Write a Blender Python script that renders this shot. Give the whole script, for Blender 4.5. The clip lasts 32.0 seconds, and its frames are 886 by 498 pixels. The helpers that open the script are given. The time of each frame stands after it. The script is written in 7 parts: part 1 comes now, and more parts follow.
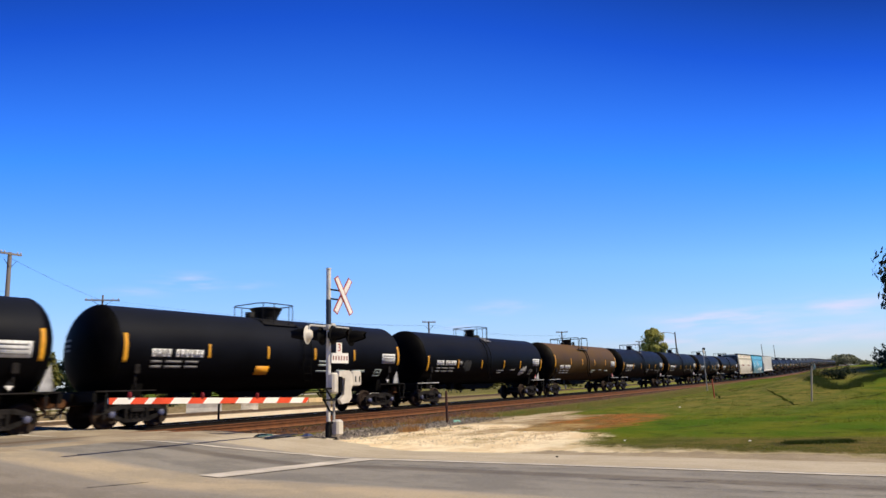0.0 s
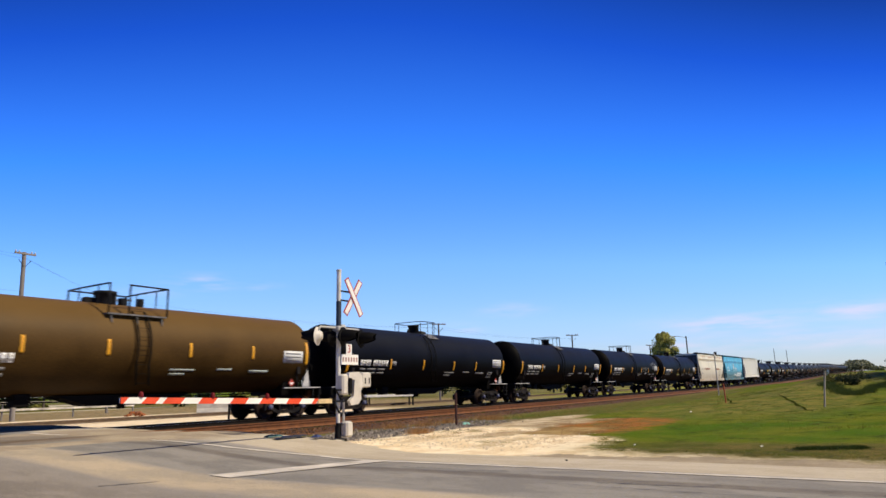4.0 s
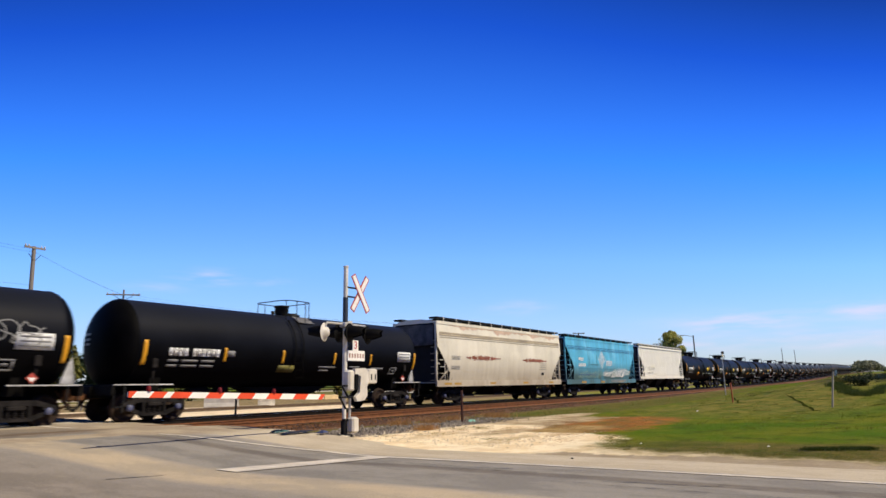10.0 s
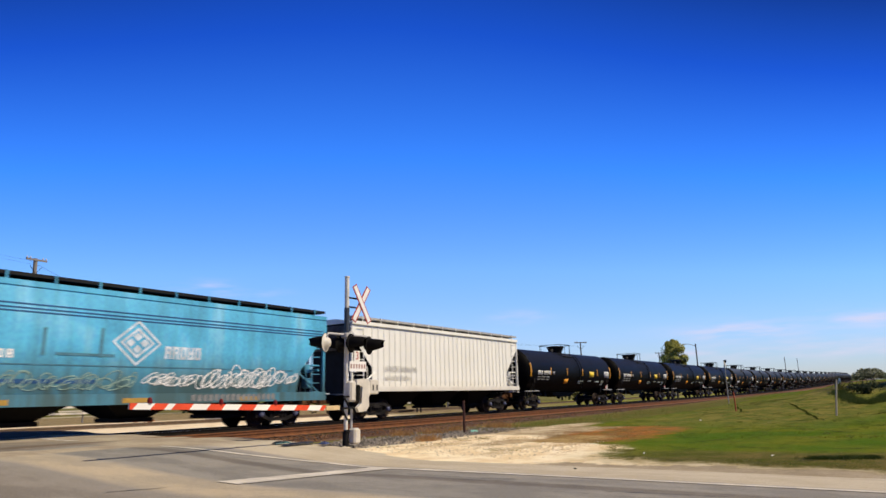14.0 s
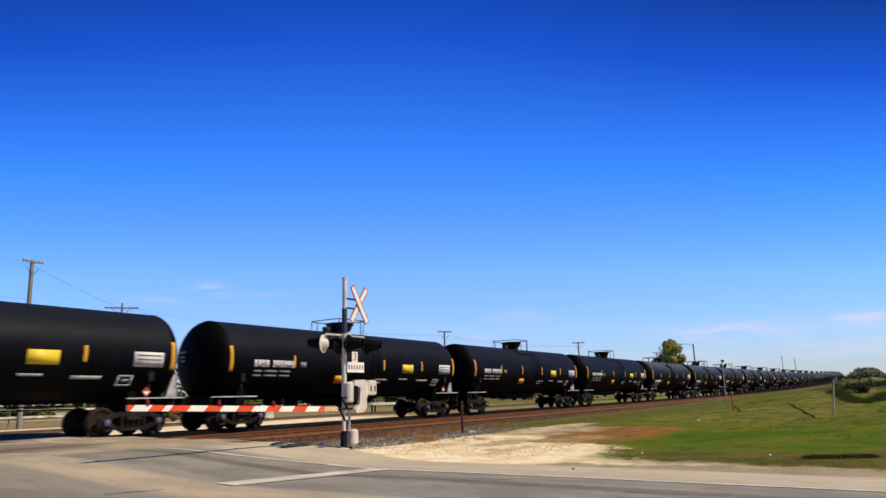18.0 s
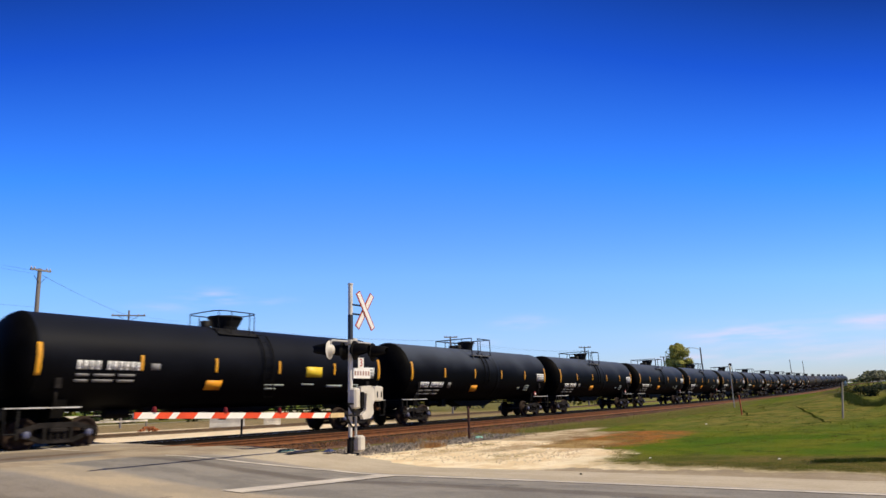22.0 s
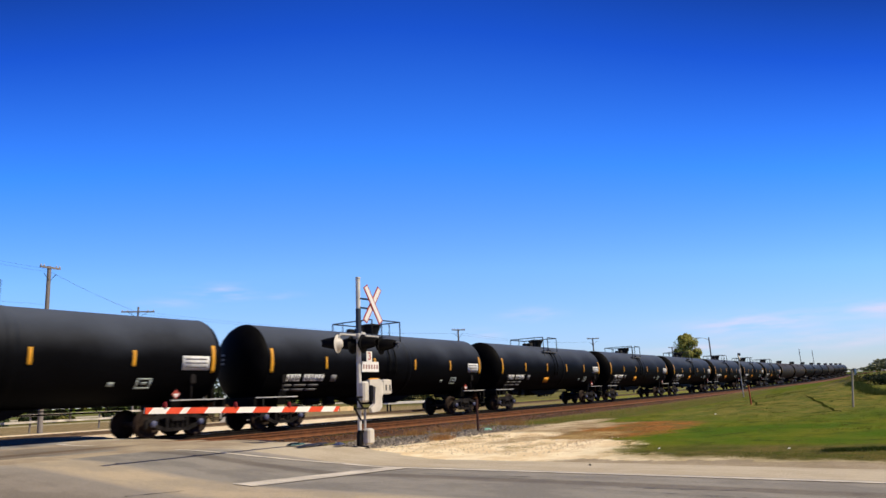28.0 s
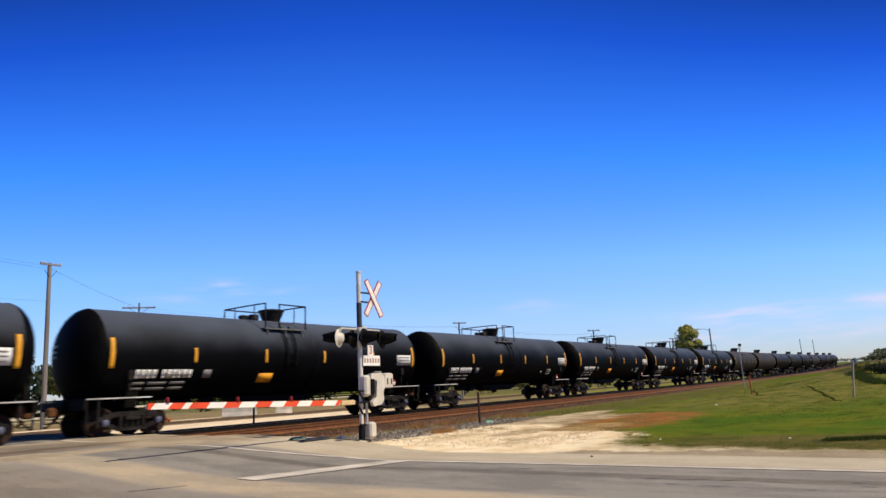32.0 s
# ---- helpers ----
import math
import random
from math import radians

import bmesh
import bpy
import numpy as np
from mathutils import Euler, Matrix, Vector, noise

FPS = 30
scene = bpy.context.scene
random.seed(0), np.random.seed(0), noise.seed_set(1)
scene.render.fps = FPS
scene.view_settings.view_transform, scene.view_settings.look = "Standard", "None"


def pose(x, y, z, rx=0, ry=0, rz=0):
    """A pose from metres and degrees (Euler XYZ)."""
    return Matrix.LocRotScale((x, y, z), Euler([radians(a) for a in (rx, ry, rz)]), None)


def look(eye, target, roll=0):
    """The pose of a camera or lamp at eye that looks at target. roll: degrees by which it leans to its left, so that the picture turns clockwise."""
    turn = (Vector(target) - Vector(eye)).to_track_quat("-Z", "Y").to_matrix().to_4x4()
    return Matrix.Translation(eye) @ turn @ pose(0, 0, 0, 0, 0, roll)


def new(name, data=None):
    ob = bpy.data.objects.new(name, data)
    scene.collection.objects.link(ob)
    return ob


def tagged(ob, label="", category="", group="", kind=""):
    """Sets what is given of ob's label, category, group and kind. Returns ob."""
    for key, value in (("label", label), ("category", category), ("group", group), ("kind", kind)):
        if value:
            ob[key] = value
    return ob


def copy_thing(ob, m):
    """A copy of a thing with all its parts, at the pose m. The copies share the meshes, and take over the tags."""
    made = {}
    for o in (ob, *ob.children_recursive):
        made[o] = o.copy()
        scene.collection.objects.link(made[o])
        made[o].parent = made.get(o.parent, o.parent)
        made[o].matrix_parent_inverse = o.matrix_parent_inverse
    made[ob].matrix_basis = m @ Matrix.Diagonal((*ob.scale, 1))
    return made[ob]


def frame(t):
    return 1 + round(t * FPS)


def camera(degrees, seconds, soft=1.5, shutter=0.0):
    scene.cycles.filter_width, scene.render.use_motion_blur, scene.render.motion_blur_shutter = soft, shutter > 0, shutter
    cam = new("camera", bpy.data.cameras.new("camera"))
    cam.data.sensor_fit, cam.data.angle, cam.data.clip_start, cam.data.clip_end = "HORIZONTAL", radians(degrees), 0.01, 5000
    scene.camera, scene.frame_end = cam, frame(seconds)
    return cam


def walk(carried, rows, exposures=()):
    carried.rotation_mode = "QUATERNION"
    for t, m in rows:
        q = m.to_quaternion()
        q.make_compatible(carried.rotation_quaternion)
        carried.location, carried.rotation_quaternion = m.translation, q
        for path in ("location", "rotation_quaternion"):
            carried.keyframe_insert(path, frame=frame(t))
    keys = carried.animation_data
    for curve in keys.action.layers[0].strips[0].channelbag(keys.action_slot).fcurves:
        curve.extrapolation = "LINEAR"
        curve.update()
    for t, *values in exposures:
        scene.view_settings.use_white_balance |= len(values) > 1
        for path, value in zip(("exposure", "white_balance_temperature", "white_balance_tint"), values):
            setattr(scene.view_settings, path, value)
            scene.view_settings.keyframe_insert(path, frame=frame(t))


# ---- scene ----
# The world: x runs along the railway, away from the road; y across it. The camera stands over the origin.
EYE = (0.0, 0.0, 1.30)
PATH = [
    (0, -57.52, 11.89, 1.99), (0.5, -57.43, 11.96, 2.36), (1, -57.51, 12.07, 2.14), (1.5, -57.49, 12.10, 1.81),
    (2, -57.28, 12.06, 1.60), (2.5, -56.86, 12.61, 1.90), (3, -57.10, 12.52, 1.79), (3.5, -56.95, 12.30, 1.69),
    (5.5, -56.06, 11.77, 1.24), (6, -55.98, 11.70, 1.51), (6.5, -56.01, 11.63, 1.38), (7, -55.98, 11.67, 1.46),
    (7.5, -56.01, 11.74, 1.75), (8, -56.22, 11.83, 1.18), (8.5, -56.18, 11.85, 1.04), (9, -56.12, 11.98, 1.31),
    (9.5, -56.20, 12.12, 1.17), (10, -56.20, 11.86, 0.99), (10.5, -55.96, 11.91, 0.69), (11, -55.59, 12.47, 0.79),
    (11.5, -55.04, 12.49, 1.03), (12, -55.37, 12.28, 0.77), (12.5, -55.73, 12.38, 0.97), (13, -55.01, 12.39, 1.45),
    (13.5, -54.91, 12.80, 1.42), (14, -56.04, 12.72, 1.28), (14.5, -56.40, 12.76, 1.38), (16.5, -56.56, 13.20, 1.55),
    (17, -56.18, 13.12, 1.53), (17.5, -56.05, 12.87, 1.43), (18, -56.21, 12.77, 1.48), (18.5, -55.99, 12.39, 1.51),
    (19, -56.00, 12.40, 1.34), (19.5, -55.99, 12.41, 1.38), (20, -55.96, 12.82, 1.01), (20.5, -55.58, 12.65, 1.19),
    (21, -55.82, 12.89, 0.99), (21.5, -55.64, 13.14, 1.41), (22, -55.66, 13.25, 1.81), (22.5, -55.52, 13.06, 1.39),
    (23, -55.58, 12.83, 1.69), (23.5, -56.12, 12.91, 1.97), (24, -56.17, 12.52, 1.96), (24.5, -56.25, 12.26, 2.04),
    (25, -56.19, 12.14, 2.44), (25.5, -56.09, 12.24, 2.58), (27.5, -54.99, 12.72, 2.24), (28, -54.93, 12.66, 2.34),
    (28.5, -54.85, 12.70, 2.65), (29, -54.76, 12.63, 2.66), (29.5, -54.82, 12.58, 2.58), (30, -54.79, 12.42, 2.70),
    (30.5, -54.74, 12.22, 2.46), (31, -54.72, 12.11, 2.78), (31.5, -54.68, 12.00, 2.79), (32, -54.81, 12.09, 2.83)]
cam = camera(67.9, 32.0, soft=1.5, shutter=0.3)
walk(cam, [(t, pose(*EYE, 90 + pitch, roll, yaw)) for t, yaw, pitch, roll in PATH],
     exposures=((0, 0.21), (11, 0.21), (12, 0.18), (13, 0.13), (14, 0.12), (17, 0.1), (20, 0.14), (23, 0.17), (32, 0.16)))

# ---- light ----
SKY_TINT = ((0.1, (0.42, 0.485, 0.66)), (0.19, (0.37, 0.54, 0.78)), (0.35, (0.132, 0.438, 1.01)), (0.52, (0.039, 0.189, 0.715)), (0.66, (0.0225, 0.082, 0.293)))
# azimuth, elevation, half width, half height (degrees), strength
CLOUDS = ((9, 4.6, 5, 0.7, 0.85), (1.0, 4.9, 4, 0.7, 0.65), (14, 2.9, 4, 0.4, 0.6), (4, 3.0, 10, 0.9, 0.55), (53.2, 9.1, 2.4, 0.6, 0.5), (48.5, 8.9, 1.4, 0.4, 0.3), (57.5, 8.2, 2.2, 0.4, 0.25), (27, 6.6, 2.4, 0.5, 0.45), (31, 5.2, 1.4, 0.4, 0.3))
CLOUD_COLOUR = (6.0, 5.5, 6.8, 1)
SKY_PALEST = radians(39)
SUN_AZ, SUN_EL = radians(-68), radians(48)
world = bpy.data.worlds.new("sky")
scene.world = world
world.use_nodes = True
wt = world.node_tree
wt.nodes.clear()
w_out = wt.nodes.new("ShaderNodeOutputWorld")
w_bg = wt.nodes.new("ShaderNodeBackground")
w_sky = wt.nodes.new("ShaderNodeTexSky")
w_sky.sky_type = "NISHITA"
w_sky.sun_disc = False
w_sky.sun_elevation = SUN_EL
w_sky.sun_rotation = radians(90) - SUN_AZ
w_sky.altitude = 200
w_sky.air_density = 1.0
w_sky.dust_density = 0.3
w_sky.ozone_density = 3.0
# clear deep blue overhead, paler towards the horizon
w_tc = wt.nodes.new("ShaderNodeTexCoord")
# directions are drawn together so the sky evens out round the compass
w_even = wt.nodes.new("ShaderNodeVectorMath")
w_even.operation = "MULTIPLY_ADD"
w_even.inputs[1].default_value = (0.2, 0.2, 1.0)
w_even.inputs[2].default_value = (0.62, 0.47, 0.0)
wt.links.new(w_tc.outputs["Generated"], w_even.inputs[0])
w_unit = wt.nodes.new("ShaderNodeVectorMath")
w_unit.operation = "NORMALIZE"
wt.links.new(w_even.outputs[0], w_unit.inputs[0])
wt.links.new(w_unit.outputs[0], w_sky.inputs[0])
w_sep = wt.nodes.new("ShaderNodeSeparateXYZ")
wt.links.new(w_tc.outputs["Generated"], w_sep.inputs[0])
w_ramp = wt.nodes.new("ShaderNodeValToRGB")
els = w_ramp.color_ramp.elements
els[0].position, els[0].color = 0.0, (0.36, 0.36, 0.455, 1)
els[1].position, els[1].color = 0.58, (0.033, 0.21, 0.95, 1)
els[1].position = 1.0
els[1].color = (0.007, 0.025, 0.075, 1)
for pos, col in SKY_TINT:
    e = els.new(pos)
    e.color = (*col, 1)
# blue gently darkened to both sides of the view up the line, imitating vignetting
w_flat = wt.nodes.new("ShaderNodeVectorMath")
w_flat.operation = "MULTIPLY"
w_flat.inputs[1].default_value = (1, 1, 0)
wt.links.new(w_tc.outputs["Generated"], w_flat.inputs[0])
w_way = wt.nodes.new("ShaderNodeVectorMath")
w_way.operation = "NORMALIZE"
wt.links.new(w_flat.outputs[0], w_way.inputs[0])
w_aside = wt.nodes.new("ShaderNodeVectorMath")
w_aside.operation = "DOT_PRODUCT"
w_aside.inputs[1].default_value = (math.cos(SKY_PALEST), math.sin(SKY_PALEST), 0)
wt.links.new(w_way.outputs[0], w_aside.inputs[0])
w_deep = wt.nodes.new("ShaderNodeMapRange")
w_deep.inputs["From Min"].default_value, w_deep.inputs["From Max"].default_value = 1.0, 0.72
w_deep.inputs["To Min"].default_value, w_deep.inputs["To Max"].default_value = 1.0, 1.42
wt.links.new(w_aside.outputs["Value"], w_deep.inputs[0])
w_height = wt.nodes.new("ShaderNodeMath")
w_height.operation = "MULTIPLY"
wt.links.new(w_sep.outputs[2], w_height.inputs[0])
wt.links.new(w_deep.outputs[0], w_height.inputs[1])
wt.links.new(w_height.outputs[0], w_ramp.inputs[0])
w_mul = wt.nodes.new("ShaderNodeMixRGB")
w_mul.blend_type = "MULTIPLY"
w_mul.inputs[0].default_value = 1.0
wt.links.new(w_sky.outputs[0], w_mul.inputs[1])
w_twice = wt.nodes.new("ShaderNodeVectorMath")
w_twice.operation = "SCALE"
w_twice.inputs["Scale"].default_value = 2.0
wt.links.new(w_ramp.outputs[0], w_twice.inputs[0])
wt.links.new(w_twice.outputs[0], w_mul.inputs[2])
# thin pinkish wisps of cloud low in the sky
w_map = wt.nodes.new("ShaderNodeMapping")
w_map.inputs["Scale"].default_value = (9, 9, 60)
wt.links.new(w_tc.outputs["Generated"], w_map.inputs["Vector"])
w_noise = wt.nodes.new("ShaderNodeTexNoise")
w_noise.inputs["Scale"].default_value, w_noise.inputs["Detail"].default_value = 1.3, 6
wt.links.new(w_map.outputs[0], w_noise.inputs["Vector"])
cloud_mask = None


def w_math(op, a, b):
    n = wt.nodes.new("ShaderNodeMath")
    n.operation = op
    n.use_clamp = op == "MAXIMUM"
    for i, v in enumerate((a, b)):
        if isinstance(v, (int, float)):
            n.inputs[i].default_value = v
        else:
            wt.links.new(v, n.inputs[i])
    return n.outputs[0]


for az, el, wide, tall, amount in CLOUDS:
    d = Vector((math.cos(radians(el)) * math.cos(radians(az)), math.cos(radians(el)) * math.sin(radians(az)), math.sin(radians(el))))
    side = Vector((-d.y, d.x, 0)).normalized()
    up = d.cross(side)
    dots = []
    for axis, w in ((side, wide), (up, tall)):
        n = wt.nodes.new("ShaderNodeVectorMath")
        n.operation = "DOT_PRODUCT"
        wt.links.new(w_tc.outputs["Generated"], n.inputs[0])
        n.inputs[1].default_value = axis
        v = w_math("DIVIDE", n.outputs["Value"], math.sin(radians(w)))
        dots.append(w_math("MULTIPLY", v, v))
    front = wt.nodes.new("ShaderNodeVectorMath")
    front.operation = "DOT_PRODUCT"
    wt.links.new(w_tc.outputs["Generated"], front.inputs[0])
    front.inputs[1].default_value = d
    fall = w_math("POWER", 2.718, w_math("MULTIPLY", w_math("ADD", dots[0], dots[1]), -1.0))
    fall = w_math("MULTIPLY", fall, w_math("GREATER_THAN", front.outputs["Value"], 0.5))
    fall = w_math("MULTIPLY", fall, amount)
    cloud_mask = fall if cloud_mask is None else w_math("MAXIMUM", cloud_mask, fall)
w_wisp = wt.nodes.new("ShaderNodeMapRange")
w_wisp.inputs["From Min"].default_value, w_wisp.inputs["From Max"].default_value = 0.38, 0.66
wt.links.new(w_noise.outputs["Fac"], w_wisp.inputs[0])
w_cloud = wt.nodes.new("ShaderNodeMixRGB")
wt.links.new(w_math("MULTIPLY", cloud_mask, w_wisp.outputs[0]), w_cloud.inputs[0])
wt.links.new(w_mul.outputs[0], w_cloud.inputs[1])
w_cloud.inputs[2].default_value = CLOUD_COLOUR
w_bg.inputs["Strength"].default_value = 0.12
wt.links.new(w_cloud.outputs[0], w_bg.inputs["Color"])
wt.links.new(w_bg.outputs[0], w_out.inputs["Surface"])

sun = new("sun", bpy.data.lights.new("sun", "SUN"))
sun.data.energy = 4.4
sun.data.angle = radians(0.5)
sun.data.color = (1.0, 0.87, 0.66)
to_sun = Vector((math.cos(SUN_EL) * math.cos(SUN_AZ), math.cos(SUN_EL) * math.sin(SUN_AZ), math.sin(SUN_EL)))
sun.matrix_basis = look(to_sun * 50, (0, 0, 0))

# ---- mesh and material helpers ----


class Mesh:
    """Collects faces of simple solids into one mesh."""

    def __init__(self):
        self.v, self.f, self.s = [], [], []

    def add(self, verts, faces, smooth=False):
        n = len(self.v)
        self.v += [tuple(p) for p in verts]
        self.f += [tuple(i + n for i in f) for f in faces]
        self.s += [smooth] * len(faces)
        return self

    def box(self, c, size, rot=None, bevel=0.0):
        hx, hy, hz = (s / 2 for s in size)
        if bevel:
            b = bevel
            ring = [(-hx + b, -hy), (hx - b, -hy), (hx, -hy + b), (hx, hy - b), (hx - b, hy), (-hx + b, hy), (-hx, hy - b), (-hx, -hy + b)]
            k = max(0.3, 1 - b / max(min(hx, hy), 1e-6))
            pts = [(x * k, y * k, -hz) for x, y in ring] + [(x, y, -hz + b) for x, y in ring]
            pts += [(x, y, hz - b) for x, y in ring] + [(x * k, y * k, hz) for x, y in ring]
            faces = [tuple(range(7, -1, -1)), tuple(range(24, 32))]
            for r in range(3):
                for i in range(8):
                    j = (i + 1) % 8
                    faces.append((r * 8 + i, r * 8 + j, r * 8 + 8 + j, r * 8 + 8 + i))
        else:
            pts = [(x, y, z) for z in (-hz, hz) for x, y in ((-hx, -hy), (hx, -hy), (hx, hy), (-hx, hy))]
            faces = [(3, 2, 1, 0), (4, 5, 6, 7), (0, 1, 5, 4), (1, 2, 6, 5), (2, 3, 7, 6), (3, 0, 4, 7)]
        m = Matrix.Translation(c) @ (rot.to_4x4() if rot is not None else Matrix())
        return self.add([m @ Vector(p) for p in pts], faces)

    def prism(self, poly, y0, y1, axis="y"):
        """A flat outline given as (x, z), pushed from y0 to y1."""
        n = len(poly)
        pts = []
        for y in (y0, y1):
            for a, b in poly:
                pts.append((a, y, b) if axis == "y" else (y, a, b) if axis == "x" else (a, b, y))
        faces = [tuple(range(n)), tuple(range(2 * n - 1, n - 1, -1))]
        faces += [(i, i + n, (i + 1) % n + n, (i + 1) % n) for i in range(n)]
        return self.add(pts, faces)

    def rod(self, a, b, r, n=8, r2=None, caps=True):
        a, b = Vector(a), Vector(b)
        r2 = r if r2 is None else r2
        q = (b - a).to_track_quat("Z", "Y").to_matrix()
        ring = [Vector((math.cos(2 * math.pi * i / n), math.sin(2 * math.pi * i / n), 0)) for i in range(n)]
        pts = [a + q @ (p * r) for p in ring] + [b + q @ (p * r2) for p in ring]
        self.add(pts, [(i, (i + 1) % n, (i + 1) % n + n, i + n) for i in range(n)], True)
        if caps:
            self.add(pts[:n], [tuple(range(n - 1, -1, -1))])
            self.add(pts[n:], [tuple(range(n))])
        return self

    def tube(self, path, r, n=6):
        """One round bar along the path, mitred at its bends."""
        p = [Vector(q) for q in path]
        d = [(b - a).normalized() for a, b in zip(p, p[1:])]
        side = Vector((0, 0, 1)) if abs(d[0].z) < 0.9 else Vector((1, 0, 0))
        u = d[0].cross(side).normalized()
        pts = []
        for i, c in enumerate(p):
            a, b = d[max(0, i - 1)], d[min(i, len(d) - 1)]
            u = (u - a * u.dot(a)).normalized()
            v = a.cross(u)
            half = a + b
            half = half.normalized() if half.length > 1e-3 else a
            for k in range(n):
                t = 2 * math.pi * k / n
                w = (u * math.cos(t) + v * math.sin(t)) * r
                pts.append(c + w - a * (w.dot(half) / max(0.3, a.dot(half))))
            # carry the frame round the bend
            q = a.rotation_difference(b)
            u = q @ u
        m = len(p)
        faces = [(i * n + k, i * n + (k + 1) % n, i * n + n + (k + 1) % n, i * n + n + k) for i in range(m - 1) for k in range(n)]
        self.add(pts, faces + [tuple(range(n - 1, -1, -1)), tuple(range((m - 1) * n, m * n))], True)
        return self

    def lathe(self, profile, m, n=24):
        """profile: (radius, height) pairs turned about m's z axis."""
        pts = []
        for r, z in profile:
            for i in range(n):
                a = 2 * math.pi * i / n
                pts.append(m @ Vector((r * math.cos(a), r * math.sin(a), z)))
        faces = []
        for k in range(len(profile) - 1):
            for i in range(n):
                j = (i + 1) % n
                faces.append((k * n + i, k * n + j, k * n + n + j, k * n + n + i))
        return self.add(pts, faces, True)

    def curved(self, a0, a1, x0, x1, r, zc, t=0.012, n=6):
        """A thin plate on a cylinder along x, between the angles a0 and a1 (degrees, 180 is the -y side)."""
        pts = []
        for rr in (r, r + t):
            for i in range(n + 1):
                a = radians(a0 + (a1 - a0) * i / n)
                for x in (x0, x1):
                    pts.append((x, rr * math.cos(a), zc + rr * math.sin(a)))
        k = 2 * (n + 1)
        faces = []
        for i in range(n):
            p = 2 * i
            faces.append((k + p, k + p + 1, k + p + 3, k + p + 2))
            faces += [(p, k + p, k + p + 2, p + 2), (p + 1, p + 3, k + p + 3, k + p + 1)]
        faces += [(0, 1, k + 1, k), (2 * n, k + 2 * n, k + 2 * n + 1, 2 * n + 1)]
        return self.add(pts, faces, True)

    def data(self, name, mat):
        me = bpy.data.meshes.new(name)
        me.from_pydata(self.v, [], self.f)
        me.polygons.foreach_set("use_smooth", self.s)
        if mat:
            me.materials.append(mat)
        me.update()
        return me


def part(name, m, mat, parent, label=""):
    ob = new(name, m.data(name, mat) if isinstance(m, Mesh) else m)
    ob.parent = parent
    return tagged(ob, label)


def thing(name, label, category, m=None, mat=None, group="", kind=""):
    ob = new(name, m.data(name, mat) if m else None)
    return tagged(ob, label, category, group, kind)


